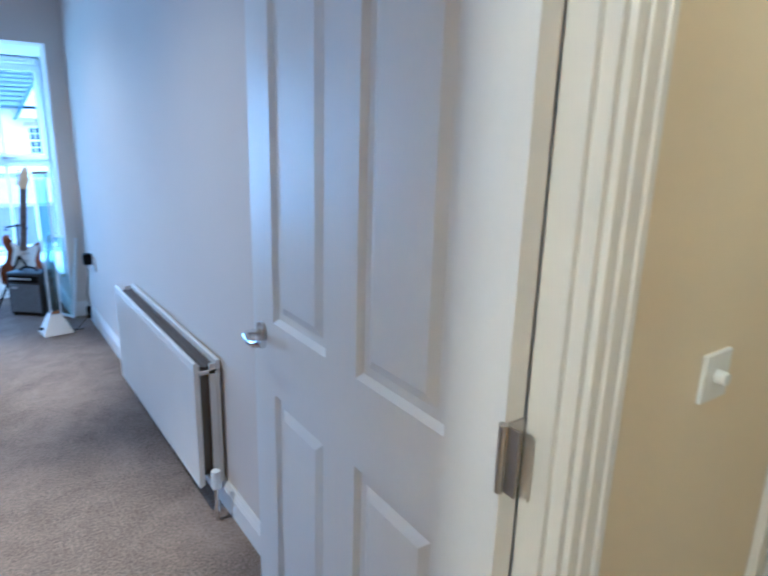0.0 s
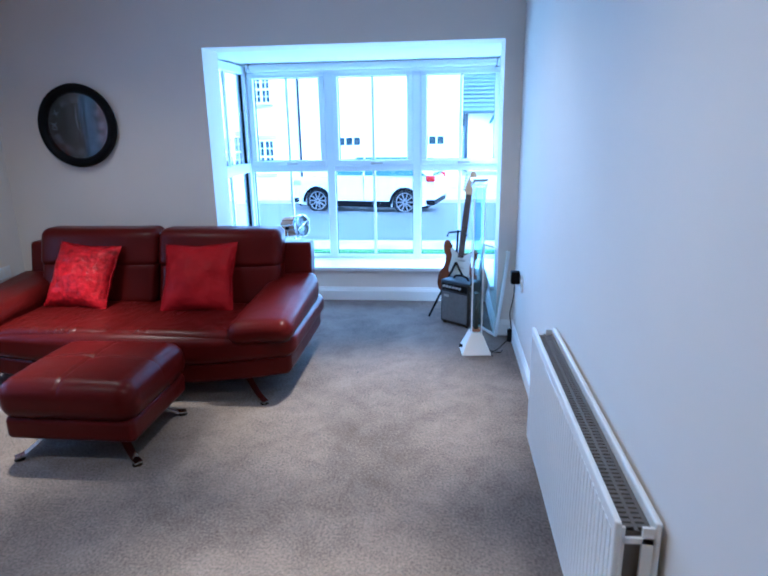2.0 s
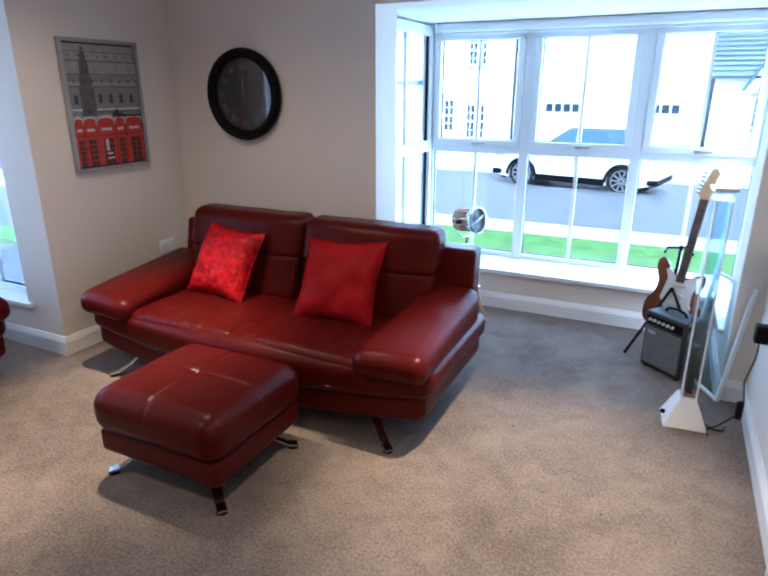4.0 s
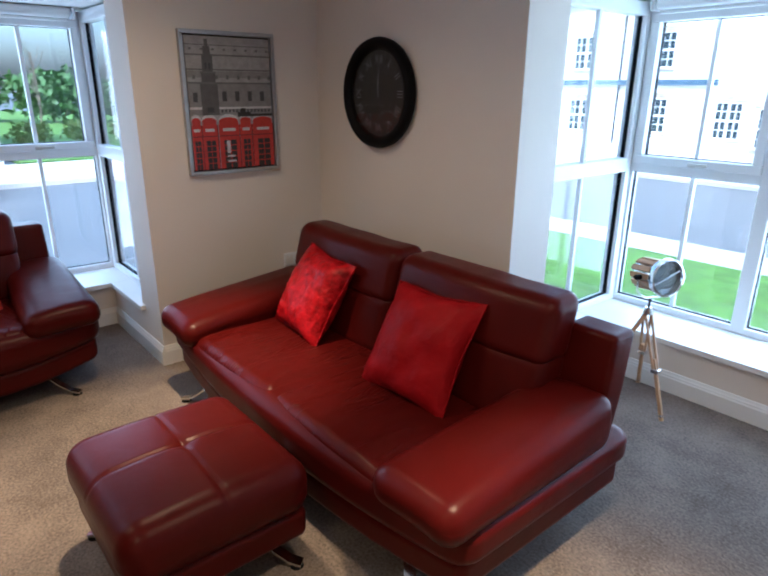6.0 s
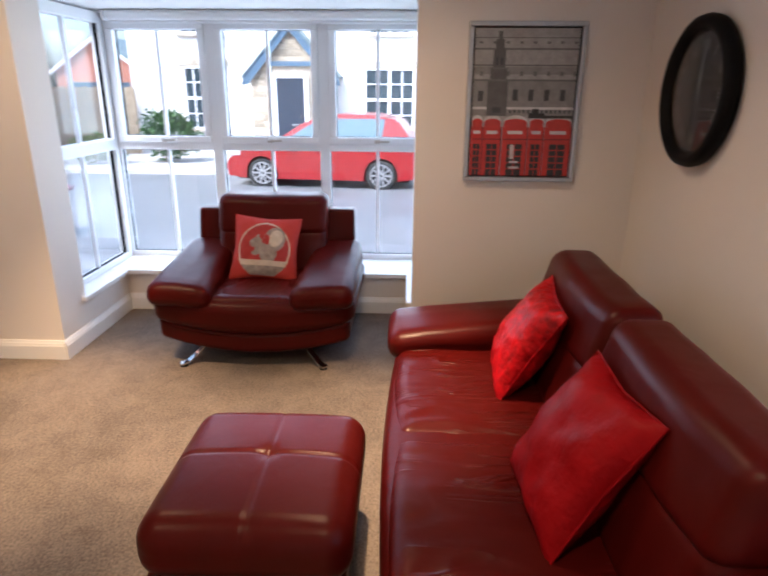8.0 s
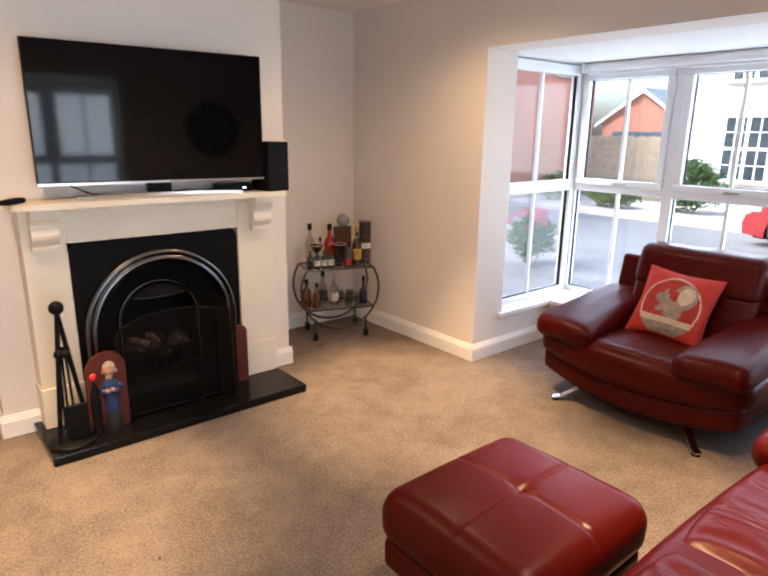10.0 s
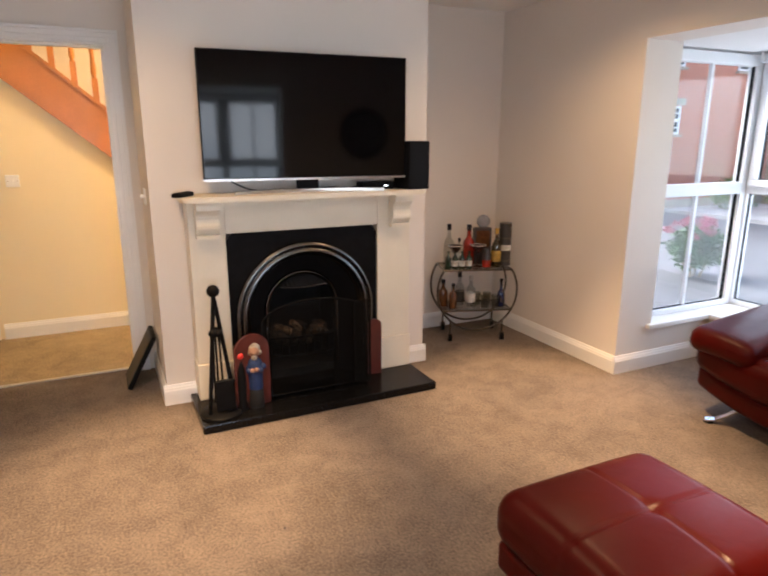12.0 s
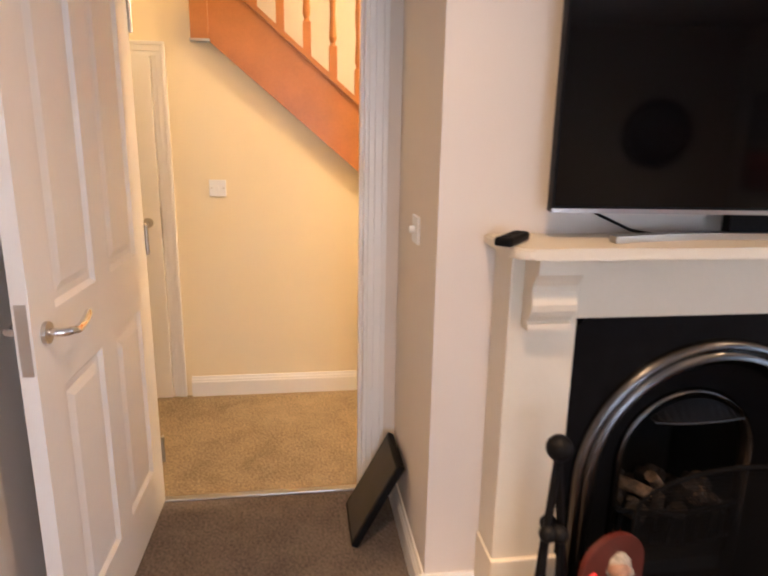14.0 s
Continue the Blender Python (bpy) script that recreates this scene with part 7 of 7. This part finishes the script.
def car(name, m, paint, label, L, WB, H, belt, lower, cabin, r=0.315):
    """Local x forward along the car (front at -x), y across, z up from the ground. lower and cabin: side outlines."""
    c = thing(name, m, label, "car")
    hw = 0.88
    fx, rx = -WB / 2, WB / 2

    def loft(outline, widths):
        bm = bmesh.new()
        rings = []
        for wy in widths:
            rings.append([bm.verts.new((x, wy[0] * (1 - wy[1] * max(0.0, z - belt)), z)) for x, z in outline])
        n = len(outline)
        for a, b in zip(rings, rings[1:]):
            for k in range(n):
                bm.faces.new((a[k], a[(k + 1) % n], b[(k + 1) % n], b[k]))
        bm.faces.new(rings[0][::-1])
        bm.faces.new(rings[-1])
        return bm

    arches = []
    for cx in (fx, rx):
        arches.append([(cx - 0.38 * math.cos(math.pi * k / 10), r + 0.38 * math.sin(math.pi * k / 10)) for k in range(11)])
    outline = lower[:]
    low_z = 0.20
    bottom = [(rx + 0.38, low_z)] + [(p[0], max(low_z, p[1])) for p in arches[1][::-1]] + [(rx - 0.38, low_z), (fx + 0.38, low_z)] + [(p[0], max(low_z, p[1])) for p in arches[0][::-1]] + [(fx - 0.38, low_z)]
    bm = loft(outline + bottom, [(-hw, 0.25), (-hw * 0.93, 0.25), (hw * 0.93, 0.25), (hw, 0.25)])
    for v in bm.verts:
        # the nose and the tail draw in, the flanks swell a little
        k = abs(v.co.x) / (L / 2)
        v.co.y *= 1 - 0.10 * max(0, k - 0.6) / 0.4
    part("body", bm, paint, c, smooth=True)
    part("underside", B(-L / 2 + 0.25, L / 2 - 0.25, -hw * 0.86, hw * 0.86, 0.17, 0.55), "black", c)
    bm = loft(cabin, [(-hw * 0.97, 0.32), (hw * 0.97, 0.32)])
    bmesh.ops.bevel(bm, geom=list(bm.edges), offset=0.05, segments=2, affect="EDGES")
    part("roof_shell", bm, paint, c, smooth=True)
    # side glass, set just proud of the shell
    xs = [p[0] for p in cabin]
    zt = max(p[1] for p in cabin)

    def cab_x(z, front):
        pts = sorted(cabin, key=lambda p: p[1])
        cands = []
        n = len(cabin)
        for k in range(n):
            (xa, za), (xb, zb) = cabin[k], cabin[(k + 1) % n]
            if abs(zb - za) > 1e-6 and min(za, zb) - 1e-6 <= z <= max(za, zb) + 1e-6:
                cands.append(xa + (xb - xa) * (z - za) / (zb - za))
        return min(cands) if front else max(cands)

    z0, z1 = belt + 0.03, zt - 0.10
    for s in (-1, 1):
        fa, fb = cab_x(z0, True) + 0.20, cab_x(z1, True) + 0.10
        ra, rb = cab_x(z0, False) - 0.18, cab_x(z1, False) - 0.16
        mid = (fx + rx) / 2 + 0.12
        for a0, b0, a1, b1 in ((fa, fb, mid - 0.03, mid - 0.03), (mid + 0.03, mid + 0.03, ra, rb)):
            bm = bmesh.new()
            y = lambda z: s * (hw * 0.97 * (1 - 0.32 * max(0, z - belt)) + 0.006)
            v = [bm.verts.new(p) for p in ((a0, y(z0), z0), (a1, y(z0), z0), (b1, y(z1), z1), (b0, y(z1), z1))]
            bm.faces.new(v)
            r_ = bmesh.ops.extrude_face_region(bm, geom=bm.faces[:])
            bmesh.ops.translate(bm, verts=[q for q in r_["geom"] if isinstance(q, bmesh.types.BMVert)], vec=(0, -s * 0.01, 0))
            part("side_window", bm, "autoglass", c)
        part("door_handle", B(mid - 0.25, mid - 0.08, s * hw * 0.985, s * hw * 1.02, belt - 0.12, belt - 0.09, bevel=0.01), paint, c)
        part("door_trim", B(fx + 0.5, rx - 0.45, s * hw * 0.99, s * hw * 1.008, 0.50, 0.535), paint, c)
        part("door_gap", B(mid - 0.004, mid + 0.004, s * hw * 0.95, s * hw * 1.001, 0.3, belt), "black", c)
        part("mirror", pad(bmesh.new(), (fx + 0.62, s * (hw + 0.09), belt + 0.06), (0.12, 0.18, 0.12), 0.04), paint, c, smooth=True)
        for cx in (fx, rx):
            wheel(c, cx, r, s * (hw - 0.09), s, r)
    M["lamp_red"] = M.get("lamp_red") or mat("red_lamp_lens", (0.35, 0.01, 0.01), 0.15, var=0.1)
    M["lamp_clear"] = M.get("lamp_clear") or mat("clear_lamp_lens", (0.5, 0.52, 0.55), 0.1, 0.3, var=0.1)
    for s in (-1, 1):
        part("tail_light", pad(bmesh.new(), (L / 2 - 0.16, s * hw * 0.86, belt - 0.06), (0.26, 0.16, 0.17), 0.04), "lamp_red", c, smooth=True)
        part("headlight", pad(bmesh.new(), (-L / 2 + 0.22, s * hw * 0.84, belt - 0.20), (0.32, 0.18, 0.15), 0.04), "lamp_clear", c, smooth=True)
    part("windscreen", prism(bmesh.new(), [(cab_x(z0, True) - 0.012, z0), (cab_x(z1, True) - 0.012, z1), (cab_x(z1, True) + 0.02, z1), (cab_x(z0, True) + 0.02, z0)], "y", -hw * 0.74, hw * 0.74), "autoglass", c)
    part("rear_window", prism(bmesh.new(), [(cab_x(z0, False) + 0.012, z0), (cab_x(z1, False) + 0.012, z1), (cab_x(z1, False) - 0.02, z1), (cab_x(z0, False) - 0.02, z0)], "y", -hw * 0.70, hw * 0.70), "autoglass", c)
    return c


L1 = 4.45
low1 = [(-2.18, 0.24), (-2.22, 0.45), (-2.16, 0.62), (-1.9, 0.78), (-1.1, 0.96), (-0.6, 0.99), (1.6, 1.03), (2.08, 1.03), (2.20, 0.90), (2.22, 0.55), (2.18, 0.26)]
cab1 = [(-1.18, 0.94), (-0.45, 1.40), (-0.05, 1.55), (0.45, 1.62), (1.15, 1.60), (1.70, 1.50), (2.08, 1.00)]
car("red_car", pose(-14.0, 1.95, gz(-14, 2), 0, 0, 84), "redpaint", "red estate car parked across the road", L1, 2.72, 1.62, 0.96, low1, cab1)
low2 = [(-2.2, 0.28), (-2.24, 0.55), (-2.18, 0.80), (-1.95, 0.92), (-1.05, 1.06), (1.9, 1.10), (2.14, 1.02), (2.22, 0.75), (2.18, 0.30)]
cab2 = [(-1.12, 1.02), (-0.35, 1.56), (0.3, 1.69), (1.2, 1.67), (1.80, 1.55), (2.14, 1.06)]
wc = car("white_car", pose(-1.98, 18.80, gz(-2, 18.8), 0, 0, -11), "whitepaint", "white crossover car parked on the street", 4.46, 2.68, 1.63, 1.06, low2, cab2, 0.34)
part("cladding", B(-0.94, 0.94, -0.895, -0.84, 0.19, 0.36, bevel=0.01), "black", wc)
for cx in (-1.34, 1.34):
    part("arch_trim", tube(bmesh.new(), [(cx - 0.41 * math.cos(math.pi * k / 12), -0.885, 0.30 + 0.43 * math.sin(math.pi * k / 12)) for k in range(13)], 0.04, seg=6), "black", wc, "black plastic wheel-arch trim", smooth=True)
part("bumper_trim", B(1.80, 2.20, -0.82, 0.82, 0.27, 0.42, bevel=0.02), "black", wc)
part("bumper_trim", B(-2.23, -1.80, -0.82, 0.82, 0.27, 0.42, bevel=0.02), "black", wc)
